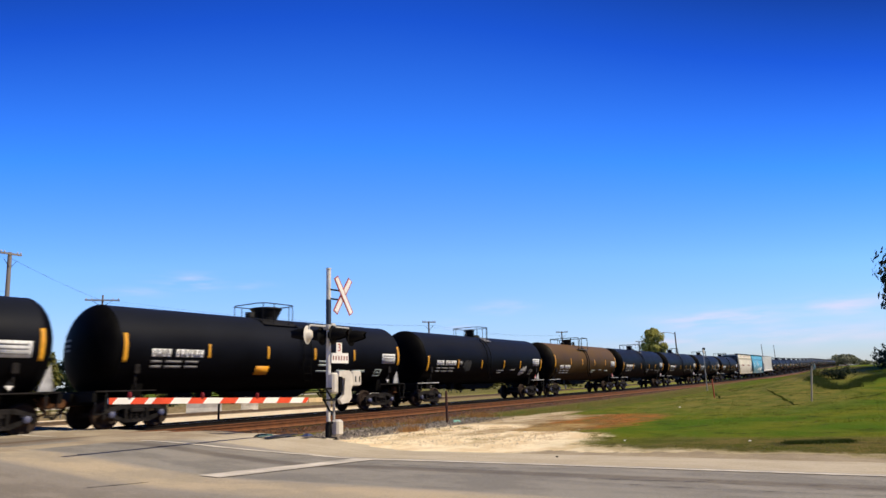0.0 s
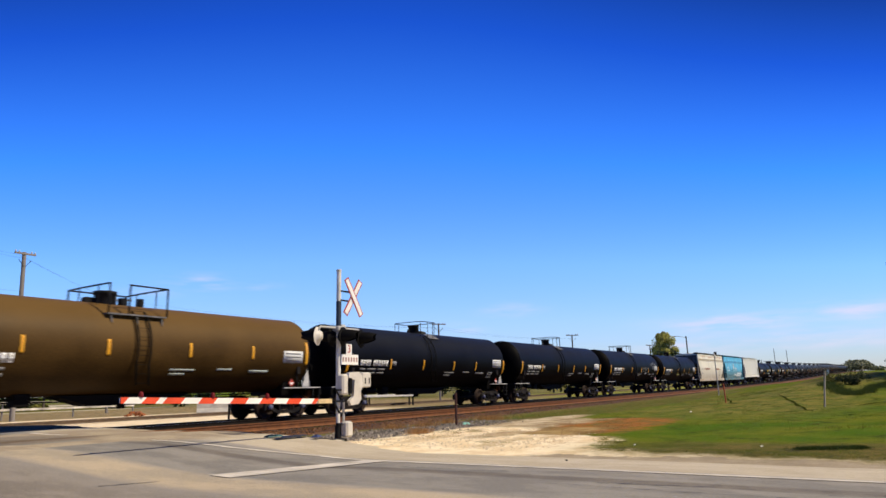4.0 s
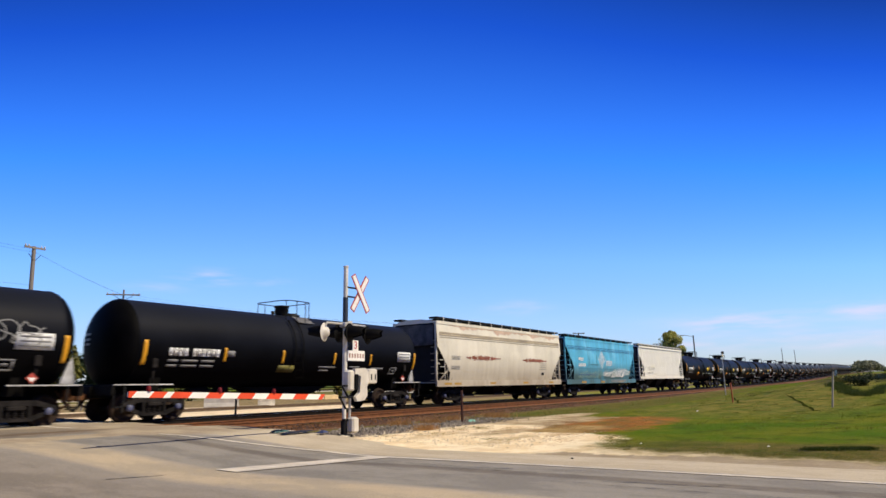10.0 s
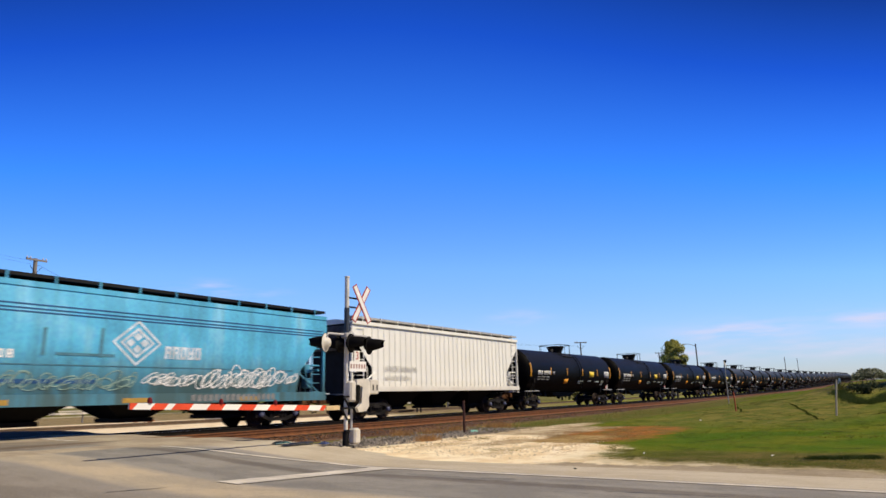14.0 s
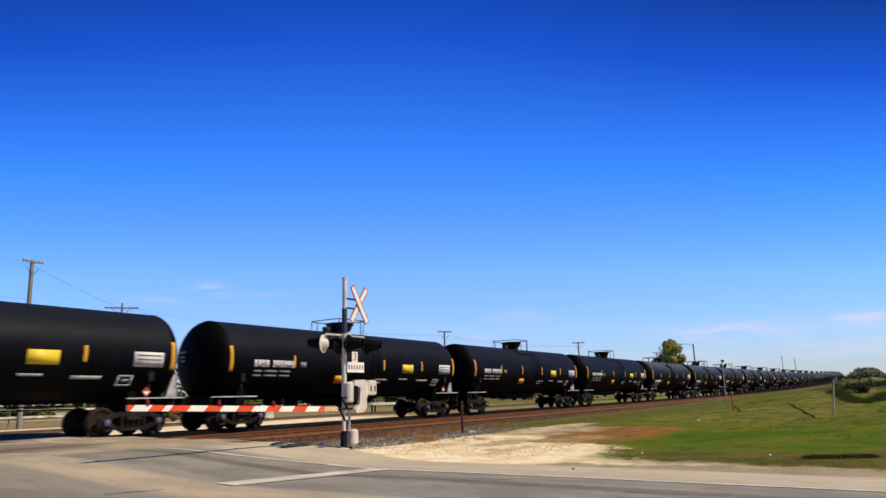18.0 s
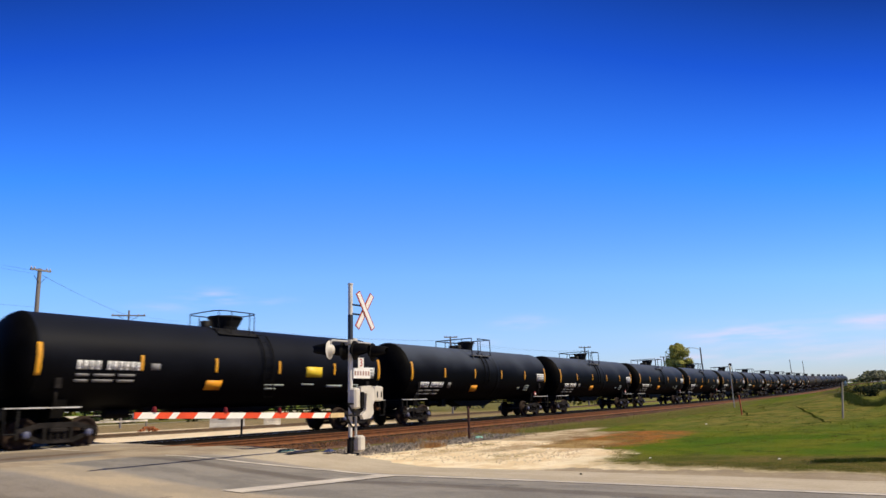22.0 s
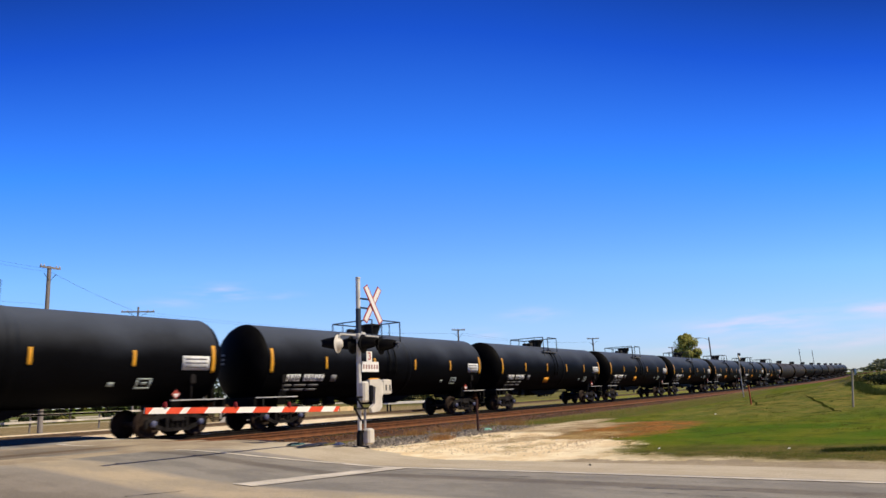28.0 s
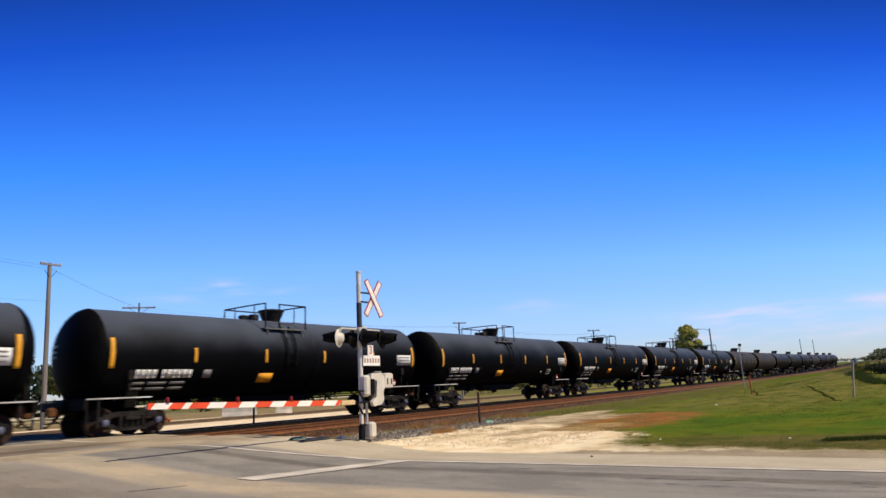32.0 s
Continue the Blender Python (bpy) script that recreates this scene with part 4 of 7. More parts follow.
def between_tracks(rng):
    x = 13.6 + 45 * rng.random() ** 1.3
    q = rng.choice((2.15, 1.5, 5.6, 3.4)) + rng.gauss(0, 0.14)
    return (x, AXIS - q, 0.16 + rise(x)) if math.sin(x * 1.7 + q * 3) + rng.gauss(0, 0.5) > 0.2 else None


blades("track_weeds", "low olive weeds among the rusty ballast", 5000, between_tracks, WEED_BLADE, 0.03, 0.1, 31)
blades("grass_tufts", "taller olive grass tufts on the bank", 9000, tufts, WEED_BLADE, 0.02, 0.07, 21)

# ---- rolling stock: x along the car, y across (the camera's side is -y), z up from the rail ----
TANK_R, TANK_Z = 1.52, 2.59
BETWEEN_TRUCKS = 6.6


def rx(deg):
    return Matrix.Rotation(radians(deg), 4, "X")


ALONG = Matrix.Rotation(radians(90), 4, "Y")


def wheelset_mesh():
    m = Mesh()
    for s in (-1, 1):
        mm = Matrix.Translation((0, s * 0.75, 0)) @ rx(-90 * s)
        m.lathe([(0.0, 0.09), (0.1, 0.09), (0.14, 0.03), (0.36, 0.0), (0.39, 0.05), (0.457, 0.05), (0.457, -0.06), (0.49, -0.075), (0.49, -0.1), (0.2, -0.08), (0.1, -0.1)], mm, 24)
        for k in range(5):
            a = k * 1.2566
            m.box((0.27 * math.cos(a), s * (0.75 + 0.02), 0.27 * math.sin(a)), (0.05, 0.03, 0.05))
    m.rod((0, -0.9, 0), (0, 0.9, 0), 0.085, 10)
    return m


def truck_mesh():
    """Cast side frames with open windows round the springs, a bolster and brake beams."""
    m = Mesh()
    for s in (-1, 1):
        y = s * 1.0
        a, b = y - 0.065, y + 0.065
        m.prism([(-1.14, 0.5), (-0.5, 0.63), (0.5, 0.63), (1.14, 0.5), (1.14, 0.6), (0.55, 0.78), (-0.55, 0.78), (-1.14, 0.6)], a, b)
        m.prism([(-0.98, 0.4), (-0.45, 0.19), (0.45, 0.19), (0.98, 0.4), (0.9, 0.5), (0.4, 0.3), (-0.4, 0.3), (-0.9, 0.5)], a, b)
        for k in (-1, 1):
            m.box((k * 0.38, y, 0.46), (0.1, 0.15, 0.4), bevel=0.015)
            m.box((k * 0.92, y, 0.55), (0.42, 0.17, 0.14), bevel=0.03)
            m.box((k * 1.12, y, 0.44), (0.08, 0.15, 0.24), bevel=0.015)
        for k in (-0.2, 0.0, 0.2):
            for i in range(4):
                m.rod((k, y + s * 0.02, 0.3 + i * 0.052), (k, y + s * 0.02, 0.33 + i * 0.052), 0.078, 8)
        m.box((0, y + s * 0.03, 0.56), (0.54, 0.22, 0.13), bevel=0.03)
    m.box((0, 0, 0.6), (0.4, 2.0, 0.26), bevel=0.03)
    for k in (-1, 1):
        m.box((k * 0.42, 0, 0.42), (0.1, 1.7, 0.12))
        m.box((k * 0.46, -0.75, 0.42), (0.06, 0.1, 0.34))
    return m


WHEELSET = wheelset_mesh().data("wheelset", WHEEL)
TRUCK_ME = truck_mesh().data("truck", TRUCK)
CAP_ME = Mesh().lathe([(0.0, 0.06), (0.07, 0.06), (0.11, 0.03), (0.11, -0.05)], rx(90), 12).data("bearing_cap", CAP_BLUE)
COUPLER_ME = Mesh().box((0.25, 0, 0.85), (0.75, 0.14, 0.16), bevel=0.02).box((0.62, 0.03, 0.85), (0.26, 0.26, 0.3), bevel=0.05).data("coupler", COUPLER)
LEVER_ME = Mesh().tube([(0.32, -1.35, 0.95), (0.32, -0.5, 0.98), (0.42, -0.35, 1.0), (0.6, 0.0, 1.02)], 0.018).data("cut_lever", UNDER)
BRAKE_ME = Mesh().tube([(-0.1, -0.55, 1.05), (0.05, -0.6, 0.8), (0.3, -0.55, 0.62), (0.1, -0.5, 0.5)], 0.03).data("brake_pipe", COUPLER)
VALVE_ME = Mesh().box((0.1, -0.78, 0.95), (0.24, 0.22, 0.28), bevel=0.03).data("angle_valve", COUPLER)
HOSE_ME = Mesh().tube([(0.2, -0.3, 0.75), (0.42, -0.3, 0.55), (0.6, -0.26, 0.4), (0.72, -0.2, 0.42)], 0.028).data("air_hose", UNDER)


def add_trucks(car, half):
    for s in (-1, 1):
        t = part("truck", TRUCK_ME, None, car, "dusty cast steel truck with rusty wheels")
        t.matrix_basis = pose(s * half, 0, 0)
        for k in (-0.89, 0.89):
            w = part("wheelset", WHEELSET, None, t)
            w.matrix_basis = pose(k, 0, 0.457)
            for side in (-1, 1):
                c = part("bearing_cap", CAP_ME, None, t, "blue bearing cap")
                c.matrix_basis = pose(k, side * 1.09, 0.457, 0, 0, 0 if side < 0 else 180)
    for s in (-1, 1):
        c = part("coupler", COUPLER_ME, None, car)
        c.matrix_basis = pose(s * 8.0, 0, 0, 0, 0, 0 if s > 0 else 180)
        for nm_, me_ in (("cut_lever", LEVER_ME), ("brake_pipe", BRAKE_ME), ("angle_valve", VALVE_ME)):
            e = part(nm_, me_, None, car)
            e.matrix_basis = pose(s * 8.0, 0, 0, 0, 0, 0 if s > 0 else 180)
        h = part("air_hose", HOSE_ME, None, car)
        h.matrix_basis = pose(s * 8.0, 0, 0, 0, 0, 0 if s > 0 else 180)


def angle_at(z):
    """The angle round the tank on the camera's side, at the height z above the rail."""
    return 180 - math.degrees(math.asin((z - TANK_Z) / TANK_R))


def glyphs(m, text_seed, n, x0, z0, w, h, gap, put):
    """Broken-up letter-like bars: uprights and crossbars, no real characters."""
    rng = random.Random(text_seed)
    x = x0
    for i in range(n):
        put(m, x, x + w * 0.36, z0, z0 + h)
        put(m, x + w * 0.64, x + w, z0, z0 + h)
        for k in rng.sample((0.0, 0.4, 0.8), 2):
            put(m, x + w * 0.3, x + w * 0.7, z0 + h * k, z0 + h * (k + 0.2))
        x += w + gap


def on_tank(m, x0, x1, z0, z1):
    m.curved(angle_at(z1), angle_at(z0), x0, x1, TANK_R + 0.004, TANK_Z, 0.006, 2)


STRIPS = {"plain": (-7.42, -4.14, -1.28, 1.42, 4.05, 7.52), "low": (-7.35, -4.14, -1.3, 1.7, 4.15, 7.6),
          "brown": (-7.22, -4.0, -1.45, 1.55, 4.35, 7.24), "yellow": (-7.55, -4.38, -1.5, 1.47, 4.6, 7.6)}


def tank_car(paint, label, half=7.55, style="plain", detail=True, stripes=STRIPE):
    car = thing("tank_car", label, "tank car", group="freight train")
    shell = Mesh()
    prof = [(TANK_R, -half), (TANK_R, -half * 0.5), (TANK_R, -half * 0.5 + 0.02), (TANK_R, -1.02), (TANK_R, -1.0), (TANK_R, 1.0), (TANK_R, 1.02), (TANK_R, half * 0.5), (TANK_R, half)]
    shell.lathe(prof, Matrix.Translation((0, 0, TANK_Z)) @ ALONG, 48 if detail else 24)
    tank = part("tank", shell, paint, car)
    for s in (-1, 1):
        hm = Mesh()
        p = [(TANK_R * math.cos(a), half + 0.68 * math.sin(a)) for a in [math.pi / 2 * i / 9 for i in range(10)]]
        hm.lathe([(r, s * z) for r, z in p], Matrix.Translation((0, 0, TANK_Z)) @ ALONG, 48 if detail else 24)
        part("tank_head", hm, BROWN_HEAD if style == "brown" else HEAD_BLACK, car)
        if detail:
            part("weld_band", Mesh().lathe([(TANK_R + 0.002, s * half - 0.04), (TANK_R + 0.01, s * half - 0.03), (TANK_R + 0.01, s * half + 0.03), (TANK_R - 0.002, s * half + 0.04)], Matrix.Translation((0, 0, TANK_Z)) @ ALONG, 48), paint, car)
    # dome, platform and railings on the crown
    tall, small = style in ("pale_end", "brown"), style == "low"
    dome = Mesh()
    top = TANK_Z + TANK_R
    if style == "brown":
        dome.lathe([(0.36, -0.2), (0.34, 0.3), (0.38, 0.32), (0.38, 0.42), (0.0, 0.46)], Matrix.Translation((-0.85, 0, top)), 18)
        part("vent_pipe", Mesh().rod((-0.2, 0, top - 0.05), (-0.2, 0, top + 0.25), 0.16, 10), STEEL_DARK, car)
        part("vent_pipe", Mesh().rod((0.4, -0.1, top - 0.05), (0.4, -0.1, top + 0.28), 0.11, 10), STEEL_DARK, car)
    elif small:
        dome.lathe([(0.3, -0.2), (0.29, 0.34), (0.33, 0.35), (0.33, 0.42), (0.0, 0.45)], Matrix.Translation((-0.12, 0, top)), 18)
        part("vent_cover", Mesh().lathe([(0.38, -0.1), (0.36, 0.07), (0.2, 0.13), (0.0, 0.14)], Matrix.Translation((0.46, 0, top)), 16), STEEL_DARK, car)
    else:
        bowl = 0.78 if style == "pale_end" else 1.0
        dome.lathe([(r * bowl, z) for r, z in ((0.5, -0.25), (0.48, 0.02), (0.5, 0.08), (0.6, 0.24), (0.63, 0.36), (0.68, 0.38), (0.68, 0.46), (0.4, 0.5), (0.0, 0.52))], Matrix.Translation((-0.05, 0, top)), 20)
    part("dome", dome, STEEL_DARK, car, "black dome with a bolted lid")
    for sd in (-1, 1):
        plat = Mesh()
        if tall:
            plat.box((-0.4, sd * 1.12, top - 0.46), (2.1, 0.4, 0.05))
            for k in (-1.3, -0.4, 0.5):
                plat.rod((k, sd * 1.25, top - 0.47), (k, sd * 1.32, top - 0.75), 0.025)
        else:
            # narrow grating bent to the tank's crown
            low_x = -0.1 if small else -1.1
            plat.add([(x, sd * (TANK_R + 0.05) * math.sin(radians(a)), TANK_Z + (TANK_R + 0.05) * math.cos(radians(a))) for x in (low_x, 0.78) for a in (24, 30, 36, 42)],
                     [(i, i + 1, i + 5, i + 4) for i in range(3)])
            plat.tube([(low_x, sd * (TANK_R + 0.06) * math.sin(radians(43)), TANK_Z + (TANK_R + 0.06) * math.cos(radians(43))), (0.78, sd * (TANK_R + 0.06) * math.sin(radians(43)), TANK_Z + (TANK_R + 0.06) * math.cos(radians(43)))], 0.03)
        part("platform", plat, PLATFORM if tall or small else STEEL_DARK, car, "worn steel platform on the crown")
    if small:
        vh = Mesh().lathe([(0.0, 0.17), (0.07, 0.16), (0.07, 0.0)], Matrix.Translation((-0.62, 0, top)), 10)
    else:
        vh = Mesh().lathe([(0.0, 0.24), (0.2, 0.23), (0.2, 0.0)], Matrix.Translation((-0.95, 0, top)), 12)
        if tall:
            vh.box((-1.3, 0.2, top + 0.1), (0.4, 0.25, 0.22), bevel=0.04)
    part("valve_housing", vh, STEEL_DARK, car)
    if detail:
        if tall:
            z0, z1, xa, xb = top - 0.45, top + 0.53, -1.42, 0.68
            for a, b in ((xa, xa + 0.01), (xa + 0.7, xb)):
                part("railing", Mesh().tube([(a, -1.28, z0), (a, -1.28, z1), (b, -1.28, z1), (b, -1.28, z0)] if b - a > 0.1 else [(a, -1.28, z0), (a, -1.28, z1)], 0.03), STEEL_DARK, car, "black pipe railing")
            part("railing", Mesh().tube([(xa, 1.28, z0), (xa, 1.28, z1), (xb, 1.28, z1), (xb, 1.28, z0)], 0.03), STEEL_DARK, car, "black pipe railing")
            for a in (xa, xb):
                part("railing", Mesh().tube([(a, -1.28, z1), (a, -0.55, z1 + 0.01), (a, 0.55, z1 + 0.01), (a, 1.28, z1)], 0.03).rod((a, -0.6, z1), (a, -0.6, top - 0.1), 0.022, 6).rod((a, 0.6, z1), (a, 0.6, top - 0.1), 0.022, 6), STEEL_DARK, car, "black pipe railing")
        else:
            # a thin rail bent round the dome, on slim posts
            z1, xa, xb, yr = top + 0.55, -0.8 if small else -1.15, 0.78, 1.0
            ring = []
            for cx_, cy_, a0_ in ((xb - 0.4, yr - 0.4, 0), (xa + 0.4, yr - 0.4, 90), (xa + 0.4, 0.4 - yr, 180), (xb - 0.4, 0.4 - yr, 270)):
                ring += [(cx_ + 0.4 * math.cos(radians(a0_ + k * 22.5)), cy_ + 0.4 * math.sin(radians(a0_ + k * 22.5)), z1) for k in range(5)]
            part("railing", Mesh().tube(ring + ring[:1], 0.022), STEEL_DARK, car, "black bent pipe railing")
            for px_, py_ in ((xa + 0.12, -yr + 0.12), (xa + 0.12, yr - 0.12), (xb - 0.12, -yr + 0.12), (xb - 0.12, yr - 0.12), (xa + 0.62, -yr), (xb - 0.45, -yr), (xa + 0.62, yr)):
                part("rail_post", Mesh().rod((px_, py_, TANK_Z + math.sqrt(TANK_R ** 2 - py_ ** 2) - 0.02), (px_, py_, z1), 0.018, 6), STEEL_DARK, car)
        # ladder curving down the camera side and the other side
        for s in (-1, 1):
            lad = Mesh()
            shift = {"pale_end": 0.7, "low": 0.5, "brown": 0.75}.get(style, 1.9)
            foot = 2.3 if style == "pale_end" else 1.35
            for k in (-1.25 + shift, -0.8 + shift):
                path = []
                for i in range(13):
                    a = radians(48 - i * 5.5)
                    path.append((k, s * (TANK_R + 0.1) * math.cos(a), TANK_Z + (TANK_R + 0.1) * math.sin(a)))
                path.append((k, s * 1.6, foot))
                lad.tube(path, 0.036 if style in ("pale_end", "brown") else 0.026, 6)
            for i in range(6 if style == "pale_end" else 9):
                z = foot + 0.07 + i * 0.3
                y = math.sqrt(max(0.0, (TANK_R + 0.1) ** 2 - (z - TANK_Z) ** 2)) if z > TANK_Z else 1.62
                lad.rod((-1.25 + shift, s * y, z), (-0.8 + shift, s * y, z), 0.008, 6)
            part("ladder", lad, UNDER, car, "black steel ladder")
    # underframe
    for s in (-1, 1):
        end = Mesh()
        end.box((s * 7.3, 0, 0.98), (2.2, 0.5, 0.4), bevel=0.02)
        end.box((s * 8.25, 0, 1.02), (0.12, 2.7, 0.28))
        part("stub_sill", end, UNDER, car)
        sad = Mesh()
        sad.prism([(-0.9, 0.9), (0.9, 0.9), (1.02, 1.5), (0.7, 1.25), (-0.7, 1.25), (-1.02, 1.5)], s * BETWEEN_TRUCKS - 0.2, s * BETWEEN_TRUCKS + 0.2, "x")
        part("saddle", sad, UNDER, car)
        walk_m = Mesh().box((s * 7.75, 0, 1.2), (1.0, 2.7, 0.05))
        part("end_platform", walk_m, TRUCK, car, "worn steel end platform")
        for yy in (-1.32, 1.32):
            part("side_step", Mesh().box((s * 7.2, yy, 1.2), (2.1, 0.1, 0.04)), WORN_EDGE if style != "plain" else TRUCK, car, "worn steel side step")
        if detail:
            for yy in (-1.32, 1.32):
                part("handrail", Mesh().tube([(s * 6.9, yy, 1.2), (s * 6.9, yy, 1.75)], 0.03).box((s * 6.9, yy * 1.06, 1.9), (0.2, 0.08, 0.32), bevel=0.02), TRUCK, car)
                part("sill_step", Mesh().tube([(s * 8.2, yy, 1.2), (s * 8.2, yy, 0.5), (s * 7.85, yy, 0.5), (s * 7.85, yy, 1.2)], 0.022), STEEL_DARK, car)
    if detail and style != "pale_end":
        brace = Mesh().prism([(half + 0.2, 1.24), (half + 0.62, 1.24), (half + 0.5, 1.9), (half + 0.42, 1.9)], -1.02, -0.96)
        brace.tube([(half + 0.66, -0.99, 1.24), (half + 0.5, -0.99, 1.95), (half + 0.3, -0.99, 1.24)], 0.03)
        part("end_brace", brace, WORN_EDGE, car, "pale sloped end brace")
    out = Mesh().lathe([(0.3, 1.12), (0.3, 0.92), (0.14, 0.9), (0.14, 0.62), (0.0, 0.62)], Matrix(), 12)
    out.box((0.5, 0, 0.95), (0.5, 0.1, 0.1))
    part("outlet_valve", out, UNDER, car)
    part("bottom_skid", Mesh().prism([(-2.4, 1.08), (2.4, 1.08), (1.3, 0.74), (-1.3, 0.74)], -0.4, 0.4), UNDER, car)
    if detail:
        br = Mesh().rod((-4.9, -0.4, 0.98), (-4.1, -0.4, 0.98), 0.16, 10).box((-3.4, -0.35, 0.98), (0.5, 0.35, 0.4), bevel=0.03)
        br.rod((-5.3, 0.25, 0.9), (5.3, 0.25, 0.9), 0.03, 6)
        br.rod((-5.3, -0.25, 1.0), (5.3, -0.25, 1.0), 0.022, 6)
        part("brake_gear", br, UNDER, car)
        bw = Mesh().lathe([(0.25, -0.02), (0.28, 0.0), (0.25, 0.02)], Matrix.Translation((8.35, -0.5, 2.0)) @ ALONG, 16)
        bw.box((8.34, -0.5, 2.0), (0.03, 0.5, 0.03)).box((8.34, -0.5, 2.0), (0.03, 0.03, 0.5)).box((8.28, -0.5, 1.6), (0.1, 0.2, 0.8))
        part("brake_wheel", bw, UNDER, car)
    # reflective strips, lettering and notices
    for side in (-1, 1):
        for i in range(6):
            x = STRIPS[style][i] if style != "pale_end" else -half + i * half / 2.5
            big = i in (0, 5)
            m = Mesh()
            z0, z1 = ((2.12, 3.06) if big else (2.3, 2.8)) if style != "low" else ((1.85, 2.65) if big else (2.0, 2.5))
            a0, a1 = angle_at(z1), angle_at(z0)
            if side > 0:
                a0, a1 = 180 - a0, 180 - a1
            dx = 0.075 if big else 0.055
            xx = x + ((0.14 if i == 0 else -0.14 if i == 5 else 0) if style == "pale_end" else 0)
            m.curved(a0, a1, xx - dx, xx + dx, TANK_R + 0.014, TANK_Z, 0.006, 10)
            part("reflective_strip", m, stripes, tank)
        if side > 0 or not detail:
            continue
        m = Mesh()
        zl = {"pale_end": 1.8, "low": 2.16, "brown": 2.02}.get(style, 2.31)
        xl = -half + (1.1 if style != "pale_end" else 1.0)
        glyphs(m, 3, 4, xl, zl, 0.135, 0.27, 0.06, on_tank)
        part("lettering", m, WHITE, tank, "white stencilled lettering")
        m = Mesh()
        glyphs(m, 6, 6, xl + 0.93, zl, 0.135, 0.27, 0.06, on_tank)
        part("lettering", m, WHITE, tank, "white stencilled lettering")
        m = Mesh()
        for k in range(2):
            x = xl
            for w in (0.4, 0.65, 0.55):
                on_tank(m, x, x + w, zl - 0.2 - 0.17 * k, zl - 0.12 - 0.17 * k)
                x += w + 0.14
        part("small_lettering", m, LINE_GREY, tank, "small grey stencilled lines")
        if style == "pale_end":
            m = Mesh()
            on_tank(m, xl + 2.5, xl + 2.82, zl - 0.02, zl + 0.26)
            part("small_mark", m, LINE_GREY, tank, "small faded square mark")
        for zz, wide in ((2.86, 0.6), (2.68, 0.42), (2.52, 0.3)):
            m = Mesh()
            hp_ = [(-half - 0.68 * math.sqrt(1 - (y * y + (z - TANK_Z) ** 2) / TANK_R ** 2) - 0.012, y, z)
                   for z in (zz, zz + 0.08) for y in (0.35, 0.35 + wide / 2, 0.35 + wide)]
            m.add(hp_, [(0, 3, 4, 1), (1, 4, 5, 2)])
            part("head_lettering", m, LINE_GREY, tank, "small grey lines on the tank's end")
        m = Mesh()
        on_tank(m, half - 1.35, half - 0.3, 2.2, 2.68)
        part("notice_panel", m, PANEL, tank, "pale notice panel with faded lines")
        m = Mesh()
        for k in range(3):
            m.curved(angle_at(2.6 - k * 0.13), angle_at(2.55 - k * 0.13), half - 1.25, half - 0.4, TANK_R + 0.011, TANK_Z, 0.003, 2)
        tagged(part("faded_print", m, LINE_GREY, tank), kind="stuff")
        if style not in ("brown", "low"):
            m = Mesh()
            x = -1.82 if style != "pale_end" else -1.78
            z = 1.7 if style != "pale_end" else 1.58
            on_tank(m, x, x + 0.68, z, z + 0.33)
            part("placard", m, PLACARD, tank, "orange placard")
        if style == "yellow":
            m = Mesh()
            on_tank(m, 2.95, 3.85, 2.2, 2.62)
            part("placard", m, YELLOW, tank, "yellow placard")
        for x, w, z, h in ((1.7, 0.75, 2.2, 0.09), (1.7, 0.62, 2.04, 0.09), (1.65, 0.95, 1.8, 0.07), (2.95, 0.66, 1.79, 0.1), (4.1, 0.9, 1.78, 0.11)) if style == "plain" else ((3.95, 0.2, 1.69, 0.12),) if style == "pale_end" else ((0.85, 1.0, 1.84, 0.07), (0.9, 0.6, 1.7, 0.07), (2.8, 0.68, 1.87, 0.07), (4.3, 0.95, 1.8, 0.1)):
            m = Mesh()
            on_tank(m, x, x + w, z, z + h)
            part("small_notice", m, LINE_GREY if style == "low" else NOTICE, tank, "small pale notice")
        if style != "brown":
            m = Mesh()
            fx_ = -0.9 if style == "pale_end" else 0
            for xa_, xb_, za_, zb_ in ((5.78, 6.3, 1.88, 1.93), (5.78, 6.3, 1.6, 1.65), (5.78, 5.85, 1.6, 1.93), (6.23, 6.3, 1.6, 1.93), (5.95, 6.15, 1.73, 1.81)):
                on_tank(m, xa_ + fx_, xb_ + fx_, za_, zb_)
            part("notice_frame", m, LINE_GREY if style == "low" else NOTICE, tank, "small framed pale notice")
        if style in ("low", "yellow"):
            m = Mesh()
            on_tank(m, -4.05, -3.72, zl + 0.02, zl + 0.24)
            part("small_mark", m, LINE_GREY, tank, "small faded square mark")
    if detail and style == "pale_end":
        m = Mesh()
        m.lathe([(TANK_R + 0.002, 0.95), (TANK_R + 0.012, 0.97), (TANK_R + 0.012, 1.25), (TANK_R + 0.002, 1.27)], Matrix.Translation((0, 0, TANK_Z)) @ ALONG, 48)
        part("belly_band", m, paint, car)
    if detail:
        hx = half - (1.45 if style == "pale_end" else 0.75)
        hz = part("hazard_placard", Mesh().prism([(hx, 1.56), (hx + 0.16, 1.4), (hx, 1.24), (hx - 0.16, 1.4)], -1.36, -1.345), SIGN_RED if style != "plain" else STEEL_DARK, car, "red and white hazard placard" if style != "plain" else "dark and white hazard placard")
        part("placard_foot", Mesh().prism([(hx + 0.12, 1.42), (hx, 1.28), (hx - 0.12, 1.42)], -1.366, -1.3605), SIGN_WHITE, hz)
        part("placard_frame", Mesh().rod((hx, -1.33, 1.2), (hx, -1.33, 1.6), 0.02), STEEL_DARK, hz)
    add_trucks(car, BETWEEN_TRUCKS)
    return car


